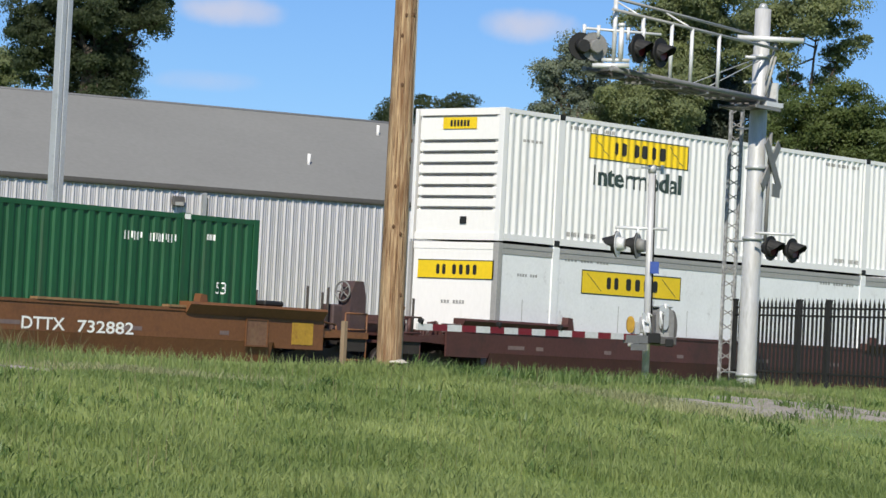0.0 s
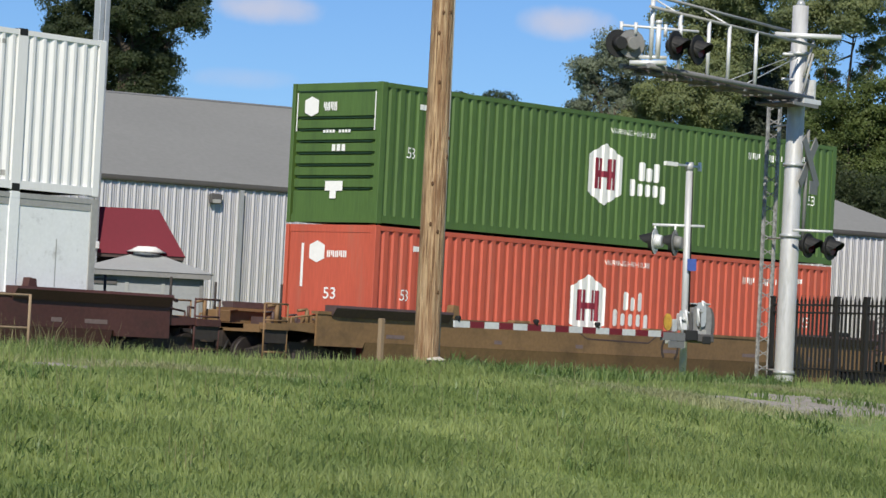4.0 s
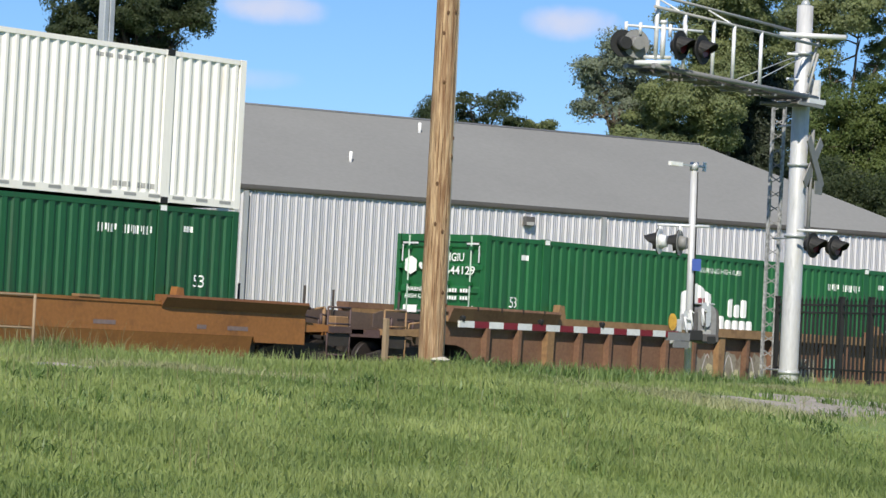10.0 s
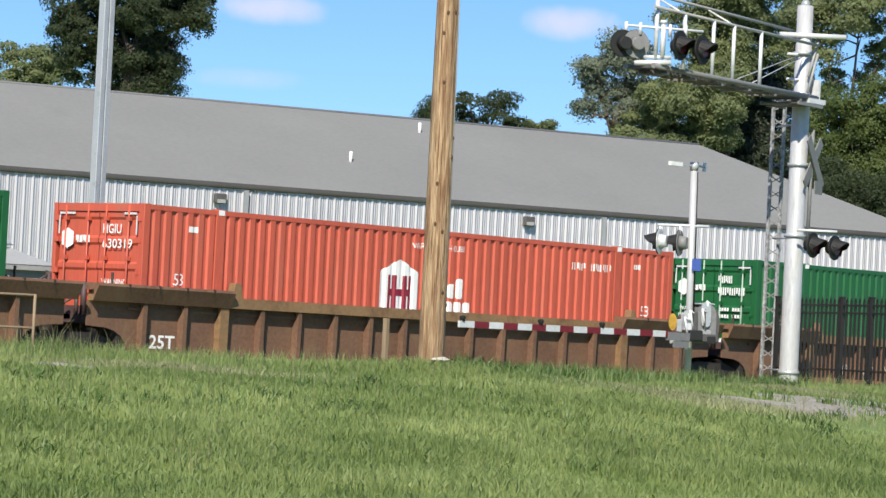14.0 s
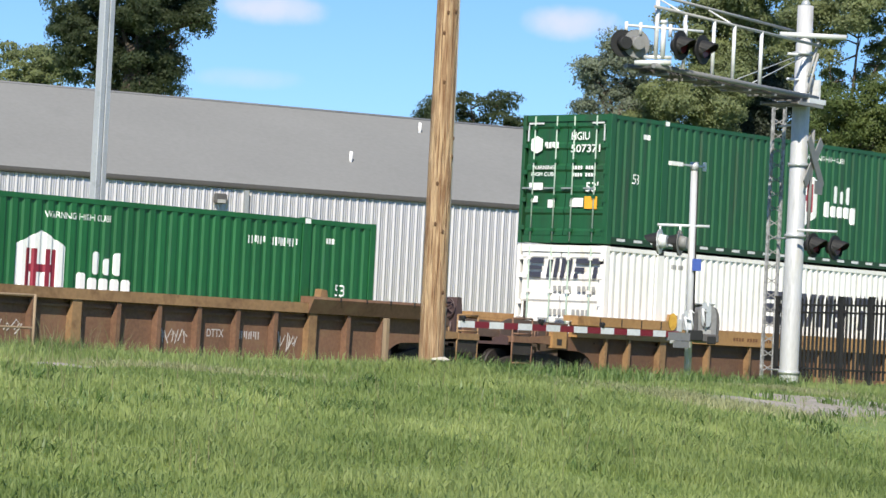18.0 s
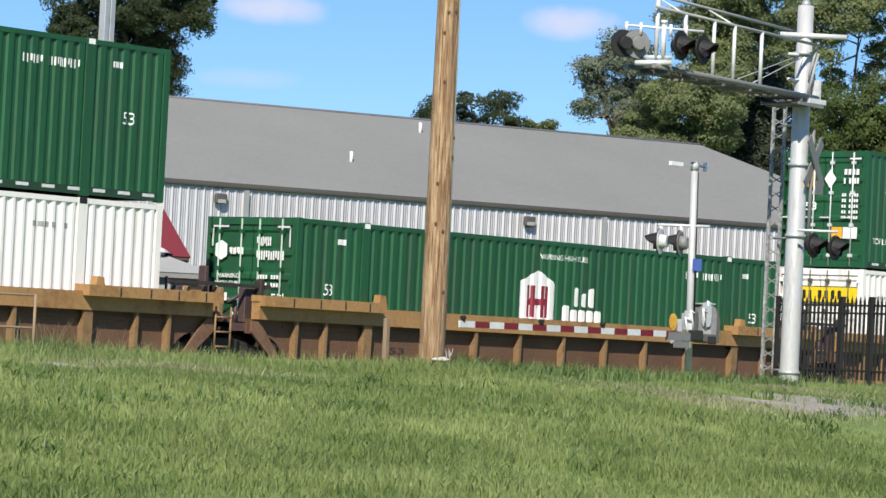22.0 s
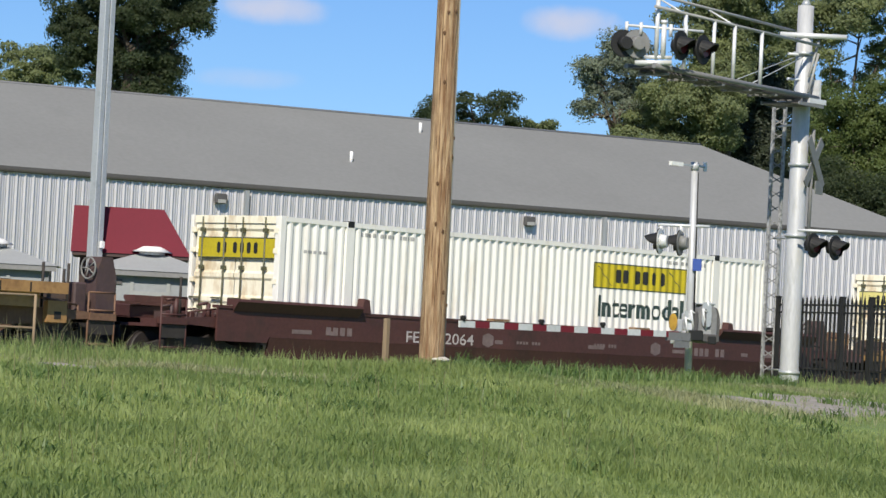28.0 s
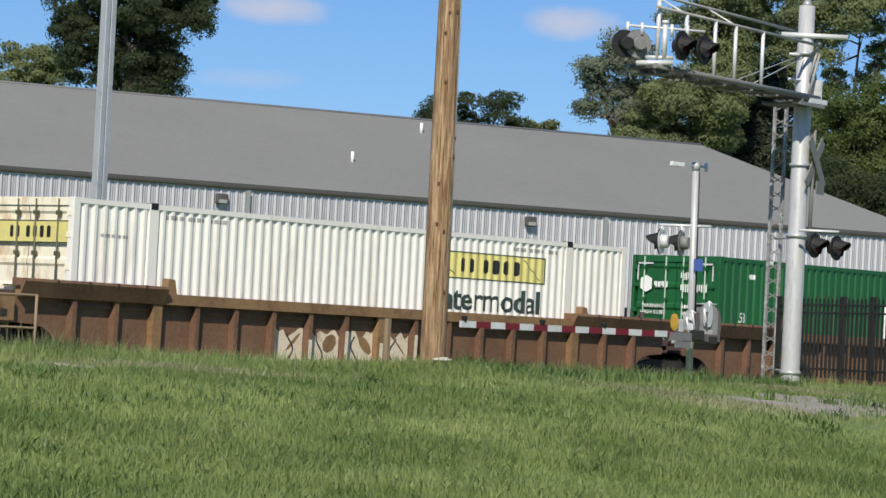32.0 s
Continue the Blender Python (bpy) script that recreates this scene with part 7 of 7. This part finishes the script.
def blades(name, x, y, height, width, lean, material, label):
    """One mesh of many curved, tapering blades."""
    n = len(x)
    z = ground_many(x, y) - 0.01
    a = rng.uniform(0, 2 * np.pi, n)
    la = rng.uniform(0, 2 * np.pi, n)
    sx, sy = np.cos(a) * width / 2, np.sin(a) * width / 2
    lx, ly = np.cos(la) * lean * height, np.sin(la) * lean * height
    v = np.zeros((n, 5, 3), np.float32)
    v[:, 0] = np.stack([x - sx, y - sy, z], 1)
    v[:, 1] = np.stack([x + sx, y + sy, z], 1)
    v[:, 2] = np.stack([x - sx * 0.8 + lx * 0.35, y - sy * 0.8 + ly * 0.35, z + height * 0.58], 1)
    v[:, 3] = np.stack([x + sx * 0.8 + lx * 0.35, y + sy * 0.8 + ly * 0.35, z + height * 0.58], 1)
    v[:, 4] = np.stack([x + lx, y + ly, z + height * (1 - 0.25 * lean)], 1)
    base = (np.arange(n) * 5)[:, None]
    loops = np.concatenate([base + [0, 1, 3, 2], base + [2, 3, 4]], 1).astype(np.int32).ravel()
    start = (np.arange(n)[:, None] * 7 + [0, 4]).astype(np.int32).ravel()
    me = bpy.data.meshes.new(name)
    me.vertices.add(n * 5)
    me.vertices.foreach_set("co", v.ravel())
    me.loops.add(len(loops))
    me.loops.foreach_set("vertex_index", loops)
    me.polygons.add(n * 2)
    me.polygons.foreach_set("loop_start", start)
    me.update(calc_edges=True)
    me.validate()
    me.materials.append(material)
    return tagged(new(name, me), label, "grass", kind="stuff")


def keep_off(x, y, p):
    ok = np.ones(len(x), bool)
    for cx, cy_, hx, hy in DIRT:
        u = ((x - cx) * ACROSS.x + (y - cy_) * ACROSS.y) / hx
        v = ((x - cx) * ALONG.x + (y - cy_) * ALONG.y) / hy
        lim = 1 + 0.3 * waves(x * 2.5, y * 2.5, 1.0, 31)
        inside = np.sqrt(u * u + v * v) < lim * 0.95
        ok &= ~inside | (rng.random(len(x)) < p)
    return ok


N_BLADES = 300000
head = np.radians(rng.uniform(38.2, 57.4, N_BLADES))
dist = rng.uniform(19.0, 62.0, N_BLADES)
x, y = dist * np.sin(head), dist * np.cos(head)
ok = (y < 38.8) & (y > 11) & keep_off(x, y, 0.10)
x, y = x[ok], y[ok]
tall = 0.150 + 0.10 * waves(x, y, 0.8, 1) + 0.08 * waves(x, y, 2.6, 2) + 0.05 * waves(x, y, 8.0, 3)
h = np.clip(tall * rng.uniform(0.6, 1.5, len(x)), 0.05, 0.42) * np.interp(y, [18, 27], [0.80, 0.55])
h *= 1 + 1.0 * np.exp(-((x - 28.7) / 1.6) ** 2 - ((y - 26.2) / 1.4) ** 2)
for cx, cy_, hx, hy in DIRT:
    u = ((x - cx) * ACROSS.x + (y - cy_) * ACROSS.y) / (hx * 1.25)
    v = ((x - cx) * ALONG.x + (y - cy_) * ALONG.y + 1.4) / (hy + 1.6)
    worn = np.clip(1.5 - np.sqrt(u * u + v * v), 0, 1)
    h *= 1 - 0.55 * np.minimum(1, worn * 2)
blades("field_grass", x, y, h, rng.uniform(0.009, 0.024, len(x)), rng.uniform(0.05, 0.70, len(x)), M_GRASS, "long uneven green grass on the shoulder")
x, y = rng.uniform(-2, 82, 70000), rng.uniform(7, 39, 70000)
ok = keep_off(x, y, 0.08)
x, y = x[ok], y[ok]
blades("verge_grass", x, y, rng.uniform(0.06, 0.15, len(x)), rng.uniform(0.010, 0.02, len(x)), rng.uniform(0.1, 0.5, len(x)), M_GRASS, "green grass over the rest of the field")
# thin dry grass over the worn ground: centre x, y, half width across the view, half depth
for cx, cy_, hx, hy, count in ((31.6, 24.2, 2.0, 1.5, 7000), (37.0, 26.6, 1.6, 0.7, 2500), (24.3, 26.3, 2.1, 0.8, 2400)):
    a, r = rng.uniform(0, 6.283, count), np.abs(rng.normal(size=count)) * 0.6
    u, v = hx * r * np.cos(a), hy * r * np.sin(a)
    x, y = cx + ACROSS.x * u + ALONG.x * v, cy_ + ACROSS.y * u + ALONG.y * v
    ok = keep_off(x, y, 0.08)
    x, y = x[ok], y[ok]
    blades("dry_grass", x, y, rng.uniform(0.05, 0.17, len(x)), rng.uniform(0.007, 0.016, len(x)), rng.uniform(0.1, 0.9, len(x)), M_DRY, "thin pale dry grass beside bare gravel")
# low broad-leaved weeds in darker tufts
tx, ty = rng.uniform(15, 40, 130), rng.uniform(16, 25, 130)
x, y = np.repeat(tx, 45), np.repeat(ty, 45)
reach = np.repeat(rng.uniform(0.08, 0.30, 130), 45)
x, y = x + reach * rng.normal(size=len(x)), y + reach * rng.normal(size=len(x))
blades("broad_weeds", x, y, rng.uniform(0.08, 0.20, len(x)), rng.uniform(0.012, 0.028, len(x)), rng.uniform(0.2, 1.0, len(x)), M_WEED, "low tufts of dark broad-leaved weeds in the grass")
# a rank clump of weeds round the pipe guard
x, y = 26.3 + 0.55 * rng.normal(size=2600), 31.0 + 0.55 * rng.normal(size=2600)
h = rng.uniform(0.15, 1.0, len(x)) * np.clip(1.1 - 0.6 * np.hypot(x - 26.4, y - 31.0), 0.25, 1) * 0.46
blades("rank_weeds", x, y, h, rng.uniform(0.005, 0.015, len(x)), rng.uniform(0.1, 0.7, len(x)), M_WEED, "rank clump of tall weeds round a pipe guard")
x, y = 26.4 + 0.4 * rng.normal(size=110), 31.0 + 0.4 * rng.normal(size=110)
blades("rank_stalks", x, y, rng.uniform(0.28, 0.70, len(x)), rng.uniform(0.005, 0.011, len(x)), rng.uniform(0.05, 0.5, len(x)), M_SEED, "dry weed stalks standing over a pipe guard")
# taller weeds and seed stalks along the crest
head, yy = np.radians(rng.uniform(38.4, 57.2, 5200)), rng.uniform(26, 38.4, 5200)
x = yy * np.tan(head)
ok = (waves(x, yy, 1.3, 5) > 0.12) & keep_off(x, yy, 0.0)
x, y = x[ok], yy[ok]
blades("tall_weeds", x, y, rng.uniform(0.16, 0.34, len(x)), rng.uniform(0.006, 0.016, len(x)), rng.uniform(0.05, 0.45, len(x)), M_GRASS, "tufts of taller grass along the crest")
# ragged weeds along the shoulder's far edge and a darker weedy strip on its crest
rough = np.random.default_rng(23)


def tufts(count, each, from_deg, to_deg, y0, y1, reach):
    hd, ty = np.radians(rough.uniform(from_deg, to_deg, count)), rough.uniform(y0, y1, count)
    grow = np.repeat(rough.uniform(0.45, 1.0, count), each)
    tx, ty = np.repeat(ty * np.tan(hd), each), np.repeat(ty, each)
    return tx + reach * rough.normal(size=len(tx)), ty + reach * rough.normal(size=len(tx)), grow


x, y, grow = tufts(70, 60, 39.0, 44.6, 27.5, 31.5, 0.22)
blades("edge_weeds", x, y, grow * rough.uniform(0.12, 0.40, len(x)), rough.uniform(0.006, 0.015, len(x)), rough.uniform(0.1, 0.8, len(x)), M_GRASS, "ragged tall weeds along the edge of the shoulder")
x, y, grow = tufts(120, 55, 48.0, 55.0, 26.2, 30.0, 0.16)
ok = (y > 26.6 + 0.25 * (x - 33)) & keep_off(x, y, 0.0)
x, y, grow = x[ok], y[ok], grow[ok]
blades("crest_weeds", x, y, grow * rough.uniform(0.12, 0.42, len(x)), rough.uniform(0.010, 0.024, len(x)), rough.uniform(0.2, 0.9, len(x)), M_WEED, "darker weedy strip on the crest of the shoulder")
head, yy = np.radians(rng.uniform(38.4, 57.2, 900)), rng.uniform(18, 38, 900)
x = yy * np.tan(head)
blades("seed_stalks", x, yy, rng.uniform(0.22, 0.40, len(x)), rng.uniform(0.004, 0.008, len(x)), rng.uniform(0.02, 0.25, len(x)), M_SEED, "scattered dry seed stalks among the grass")

# ---- trees behind the warehouse ----
M_BARK = surface("grey_brown_bark", (0.085, 0.065, 0.048), 0.9, vary=0.3, coarse=3, stretch=(2, 2, 0.5), bump=0.8, grain=0.04)
M_LEAF_D = leaf_material("dark_oak_leaf", (0.092, 0.126, 0.066), (0.150, 0.184, 0.084), 0.6, 0.74, 0.14, 0.55, 0.6)
M_LEAF_M = leaf_material("green_tree_leaf", (0.185, 0.226, 0.106), (0.315, 0.352, 0.146), 0.6, 0.55, 0.14, 0.55, 0.6)
M_LEAF_L = leaf_material("light_tree_leaf", (0.080, 0.124, 0.034), (0.172, 0.212, 0.056), 0.6, 0.48, 0.14, 0.55, 0.6)


M_LEAF_B = leaf_material("grey_green_leaf", (0.200, 0.240, 0.180), (0.325, 0.365, 0.245), 0.6, 0.58, 0.14, 0.55, 0.6)
# near-black green: the canopy's inner shade is put into this leaf colour
M_LEAF_SHADE = leaf_material("canopy_shade_leaf", (0.040, 0.056, 0.032), (0.066, 0.084, 0.046), 0.6, 0.40, 0.14, 0.55, 0.6)


def tree(x, y, lobes, trunk_top, leaf_mat, clumps, per, size, seed, label, spread_=0.48):
    """lobes: (dx, dy, z, radius across, radius up). A tapered trunk, limbs to the lobes, and leaves in clumps."""
    r = np.random.default_rng(seed)
    clumps, per, size = int(clumps * 0.52), int(per * 3.2), size * 0.98
    t = thing("tree", pose(x, y, 0), label, "tree", "trees behind the warehouse")
    bm = bmesh.new()
    pts = [Vector((0, 0, -0.3))] + [Vector((r.uniform(-0.15, 0.15), r.uniform(-0.15, 0.15), trunk_top * k / 4)) for k in range(1, 5)]
    rad = 0.30 * trunk_top / 7
    for k, (p, q) in enumerate(zip(pts, pts[1:])):
        rod(bm, p, q, rad * (1.25 - 0.16 * k), rad * (1.25 - 0.16 * (k + 1)), 10, False)
    part("trunk", bm, M_BARK, t)
    for lx, ly, lz, ra, rz_ in lobes:
        bm = bmesh.new()
        a = pts[2].lerp(pts[4], r.uniform(0.2, 1.0))
        end = Vector((lx, ly, lz))
        mid = a.lerp(end, 0.5) + Vector((r.uniform(-0.4, 0.4), r.uniform(-0.4, 0.4), r.uniform(0.1, 0.5)))
        rod(bm, a, mid, rad * 0.26, rad * 0.17, 7, False)
        rod(bm, mid, end, rad * 0.17, rad * 0.06, 7, False)
        for _ in range(5):
            d = Vector((r.normal(), r.normal(), r.normal() * 0.7)).normalized()
            s = mid.lerp(end, r.uniform(0.2, 1))
            rod(bm, s, s + Vector((d.x * ra, d.y * ra, d.z * rz_)) * 0.8, rad * 0.12, rad * 0.03, 5, False)
        part("limb", bm, M_BARK, t)
    vol = np.array([l[3] ** 2 * l[4] for l in lobes])
    pick = r.choice(len(lobes), clumps, p=vol / vol.sum())
    L_ = np.array(lobes)[pick]
    d = r.normal(size=(clumps, 3))
    d /= np.linalg.norm(d, axis=1)[:, None]
    rr = (r.uniform(0.15, 1.05, clumps) ** 0.5)[:, None]
    cen = L_[:, :3] + d * rr * np.stack([L_[:, 3], L_[:, 3], L_[:, 4]], 1)
    csz = r.uniform(0.7, 1.5, clumps) * spread_
    cen = np.repeat(cen, per, 0)
    # leaves sit on the outside of each clump, fewer of them underneath
    g = r.normal(size=(clumps * per, 3))
    g /= np.linalg.norm(g, axis=1)[:, None]
    g[:, 2] = np.where((g[:, 2] < -0.2) & (r.random(len(g)) < 0.6), -g[:, 2], g[:, 2])
    g *= np.repeat(csz, per)[:, None] * r.uniform(0.72, 1.10, len(g))[:, None] * np.array([1.0, 1.0, 0.62])
    g *= (1 + 0.22 * np.sin(g @ np.array([7.0, 5.0, 3.0]) + np.repeat(np.arange(clumps), per)))[:, None]
    p = cen + g
    n = len(p)
    # leaves of a clump mostly face out of the clump and up to the light
    hub = np.repeat(L_[:, :3], per, 0)
    face = g / (np.linalg.norm(g, axis=1)[:, None] + 1e-6) * 0.85 + (cen - hub) / (np.linalg.norm(cen - hub, axis=1)[:, None] + 1e-6) * 0.35 + np.array([0, 0, 0.25]) + r.normal(size=(n, 3)) * 0.60
    face /= np.linalg.norm(face, axis=1)[:, None]
    u = np.cross(face, r.normal(size=(n, 3)))
    u /= np.linalg.norm(u, axis=1)[:, None]
    w = np.cross(face, u)
    s = (r.uniform(0.6, 1.3, n) * size)[:, None]
    v = np.stack([p - u * s, p + w * s * 0.55, p + u * s, p - w * s * 0.55], 1).astype(np.float32)
    me = bpy.data.meshes.new("crown")
    me.vertices.add(n * 4)
    me.vertices.foreach_set("co", v.ravel())
    me.loops.add(n * 4)
    me.loops.foreach_set("vertex_index", np.arange(n * 4, dtype=np.int32))
    me.polygons.add(n)
    me.polygons.foreach_set("loop_start", np.arange(n, dtype=np.int32) * 4)
    me.update(calc_edges=True)
    me.materials.append(leaf_mat)
    crown = new("crown", me)
    crown.parent = t
    return t


RT, FW = Vector((0.6725, -0.7401, 0)), Vector((0.7401, 0.6725, 0))


def lobe(u, depth, z, ra, rz_):
    """A lobe set off sideways and in depth as seen along the view."""
    p = RT * u + FW * depth
    return (p.x, p.y, z, ra, rz_)


# dark oak behind the left part of the roof
tree(80.06, 89.91, [lobe(-2.1, 0.4, 12.8, 1.4, 1.4), lobe(-0.1, -0.4, 13.8, 1.8, 1.4), lobe(1.9, 0.8, 14.1, 1.1, 0.9), lobe(2.7, -0.4, 13.6, 0.5, 0.7), lobe(-0.2, 0.4, 12.0, 1.6, 1.4), lobe(-1.8, 0.8, 11.5, 1.2, 0.9),
                    lobe(0.9, 0.4, 11.5, 0.8, 1.0), lobe(-1.1, -0.4, 15.6, 2.0, 1.4), lobe(1.4, 0.0, 15.5, 1.8, 1.2), lobe(-2.6, 0.4, 13.7, 1.0, 1.0), lobe(-0.8, 0.4, 9.6, 1.9, 1.4), lobe(0.95, 0.3, 12.2, 0.8, 1.1), lobe(0.8, 0.3, 10.6, 0.9, 1.0)],
     12.5, M_LEAF_D, 720, 150, 0.062, 11, "dark green oak with a ragged crown behind the warehouse")
# small trees further left
tree(89.98, 108.7, [lobe(-0.7, 0.0, 13.7, 0.7, 0.6), lobe(0.4, 0.8, 13.3, 0.9, 0.7), lobe(0.9, -0.8, 12.8, 1.1, 0.7), lobe(-0.9, 0.0, 12.7, 1.1, 0.7), lobe(-2.3, 0.4, 13.2, 1.1, 1.1), lobe(1.7, 0.8, 12.6, 0.7, 0.6), lobe(0.0, 0.0, 11.2, 2.2, 1.3), lobe(1.4, 0.0, 13.3, 0.9, 0.8)],
     9.5, M_LEAF_M, 260, 150, 0.07, 12, "smaller green tree beyond the warehouse")
# far trees over the middle of the roof
tree(111.44, 99.97, [lobe(0.0, -0.4, 13.2, 1.2, 0.7), lobe(-1.8, 0.0, 12.9, 0.7, 0.6), lobe(1.4, -0.8, 13.1, 1.0, 0.7), lobe(-0.8, 0.4, 12.3, 1.7, 0.8), lobe(1.9, -0.8, 12.4, 0.8, 0.6), lobe(0.0, 0.0, 10.8, 2.2, 1.2)],
     9.5, M_LEAF_D, 170, 130, 0.07, 13, "far dark green tree over the roof")
tree(115.28, 98.74, [lobe(0.0, -0.8, 12.4, 0.7, 0.3), lobe(0.7, -0.4, 12.3, 0.3, 0.2), lobe(-0.6, 0.4, 12.1, 0.5, 0.3), lobe(0.0, -0.8, 11.6, 1.0, 0.6)],
     10.0, M_LEAF_M, 50, 90, 0.07, 14, "small far tree over the roof", 0.3)
# big trees behind the right end of the warehouse
tree(91.89, 69.44, [lobe(-0.55, -0.8, 13.5, 1.3, 1.3), lobe(0.55, -0.8, 14.9, 1.7, 1.3), lobe(1.0, 0.4, 13.2, 1.2, 1.3), lobe(0.0, -0.8, 11.8, 1.3, 1.1), lobe(-1.9, -1.6, 10.9, 1.3, 1.1), lobe(-0.6, -1.6, 10.8, 1.3, 1.1),
                    lobe(-2.5, 0.0, 9.0, 2.0, 1.3), lobe(-2.05, -0.4, 14.15, 0.4, 0.55), lobe(-0.2, -1.2, 9.9, 1.1, 0.9)],
     11.0, M_LEAF_M, 640, 150, 0.062, 15, "broad green oak with lit rounded masses behind the warehouse")
tree(89.64, 72.80, [lobe(0.1, 0.0, 12.7, 1.0, 0.9), lobe(-0.9, 0.0, 11.7, 0.7, 0.8), lobe(-0.9, -0.2, 10.3, 0.6, 0.5), lobe(0.5, 0.0, 11.9, 1.0, 1.1), lobe(0.8, 0.0, 10.5, 1.0, 1.0), lobe(-0.2, 0.2, 10.9, 0.6, 0.6)],
     10.0, M_LEAF_B, 150, 120, 0.060, 21, "thin grey-green tree with gaps of sky")
# added tree whose dark leaves stand for the shaded gap between the crowns
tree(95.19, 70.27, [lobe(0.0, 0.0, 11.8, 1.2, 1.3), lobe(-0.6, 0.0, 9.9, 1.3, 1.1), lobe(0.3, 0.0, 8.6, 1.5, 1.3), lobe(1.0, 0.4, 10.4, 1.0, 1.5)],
     9.0, M_LEAF_SHADE, 300, 130, 0.062, 22, "added blackish tree, its leaf colour standing for shade inside the canopy")
tree(98.77, 69.27, [lobe(-1.0, 0.8, 14.7, 1.6, 1.4), lobe(1.0, -0.8, 15.1, 1.8, 1.1), lobe(-0.2, -0.8, 13.5, 0.8, 0.6), lobe(2.4, 0.8, 14.1, 1.0, 0.6), lobe(-0.5, 0.6, 12.3, 0.5, 0.8), lobe(0.2, 0.8, 12.5, 0.5, 0.6), lobe(1.2, 0.8, 13.1, 0.6, 0.4), lobe(2.1, 0.8, 12.9, 0.6, 0.7), lobe(-1.6, 0.4, 12.7, 0.7, 1.4), lobe(-0.3, 0.8, 10.0, 1.4, 1.6), lobe(-0.9, 0.0, 8.2, 1.4, 1.2), lobe(1.2, 0.0, 8.0, 1.8, 1.6)],
     9.0, M_LEAF_M, 460, 150, 0.065, 16, "tall green tree with bare limbs showing through")
tree(87.38, 59.68, [lobe(-0.5, 0.4, 10.1, 1.2, 0.8), lobe(0.5, -0.4, 10.0, 1.0, 1.0), lobe(-1.0, 0.4, 9.3, 0.9, 1.0), lobe(0.2, 0.8, 8.8, 1.4, 1.2), lobe(-0.5, 0.4, 7.8, 1.2, 1.0), lobe(0.7, -0.8, 7.2, 1.2, 1.0), lobe(2.0, 0, 9.0, 1.6, 1.6)],
     6.0, M_LEAF_L, 380, 150, 0.056, 17, "lighter green rounded tree beside the warehouse")
tree(85.43, 58.95, [lobe(-0.6, 0.0, 7.2, 0.8, 0.8), lobe(0.2, -0.4, 6.7, 1.0, 0.8), lobe(1.2, -0.8, 6.5, 1.0, 0.8), lobe(0.4, 0, 5.2, 1.6, 1.2)],
     4.5, M_LEAF_D, 190, 130, 0.056, 18, "dark green shrubby tree at the warehouse's end")


# ---- the train rolls by, from the right to the left ----
ROLL_ON = [(0, 0.0), (2, -14.21), (4, -28.64), (6, -43.20), (8, -57.68), (10, -72.04), (12, -86.57), (14, -101.15), (16, -115.73), (18, -130.36),
           (20, -145.08), (22, -159.75), (24, -174.34), (26, -188.91), (28, -203.46), (30, -217.91), (32, -232.22)]


def motions():
    for ob, k, z in MOVERS:
        walk(ob, [(t, pose(CAR_U[k] + s, TRACK_Y, z)) for t, s in ROLL_ON])
    # every wheelset rolls without slipping on a tread of 0.42 m radius
    times = np.arange(0, 32.0001, 2 / FPS)
    turns = np.degrees(np.interp(times, [t for t, s in ROLL_ON], [s for t, s in ROLL_ON]) / 0.42)
    for wheel in WHEELS:
        ax, ay, az = wheel.location
        walk(wheel, [(float(t), pose(ax, ay, az, 0, float(a), 0)) for t, a in zip(times, turns)])


motions()
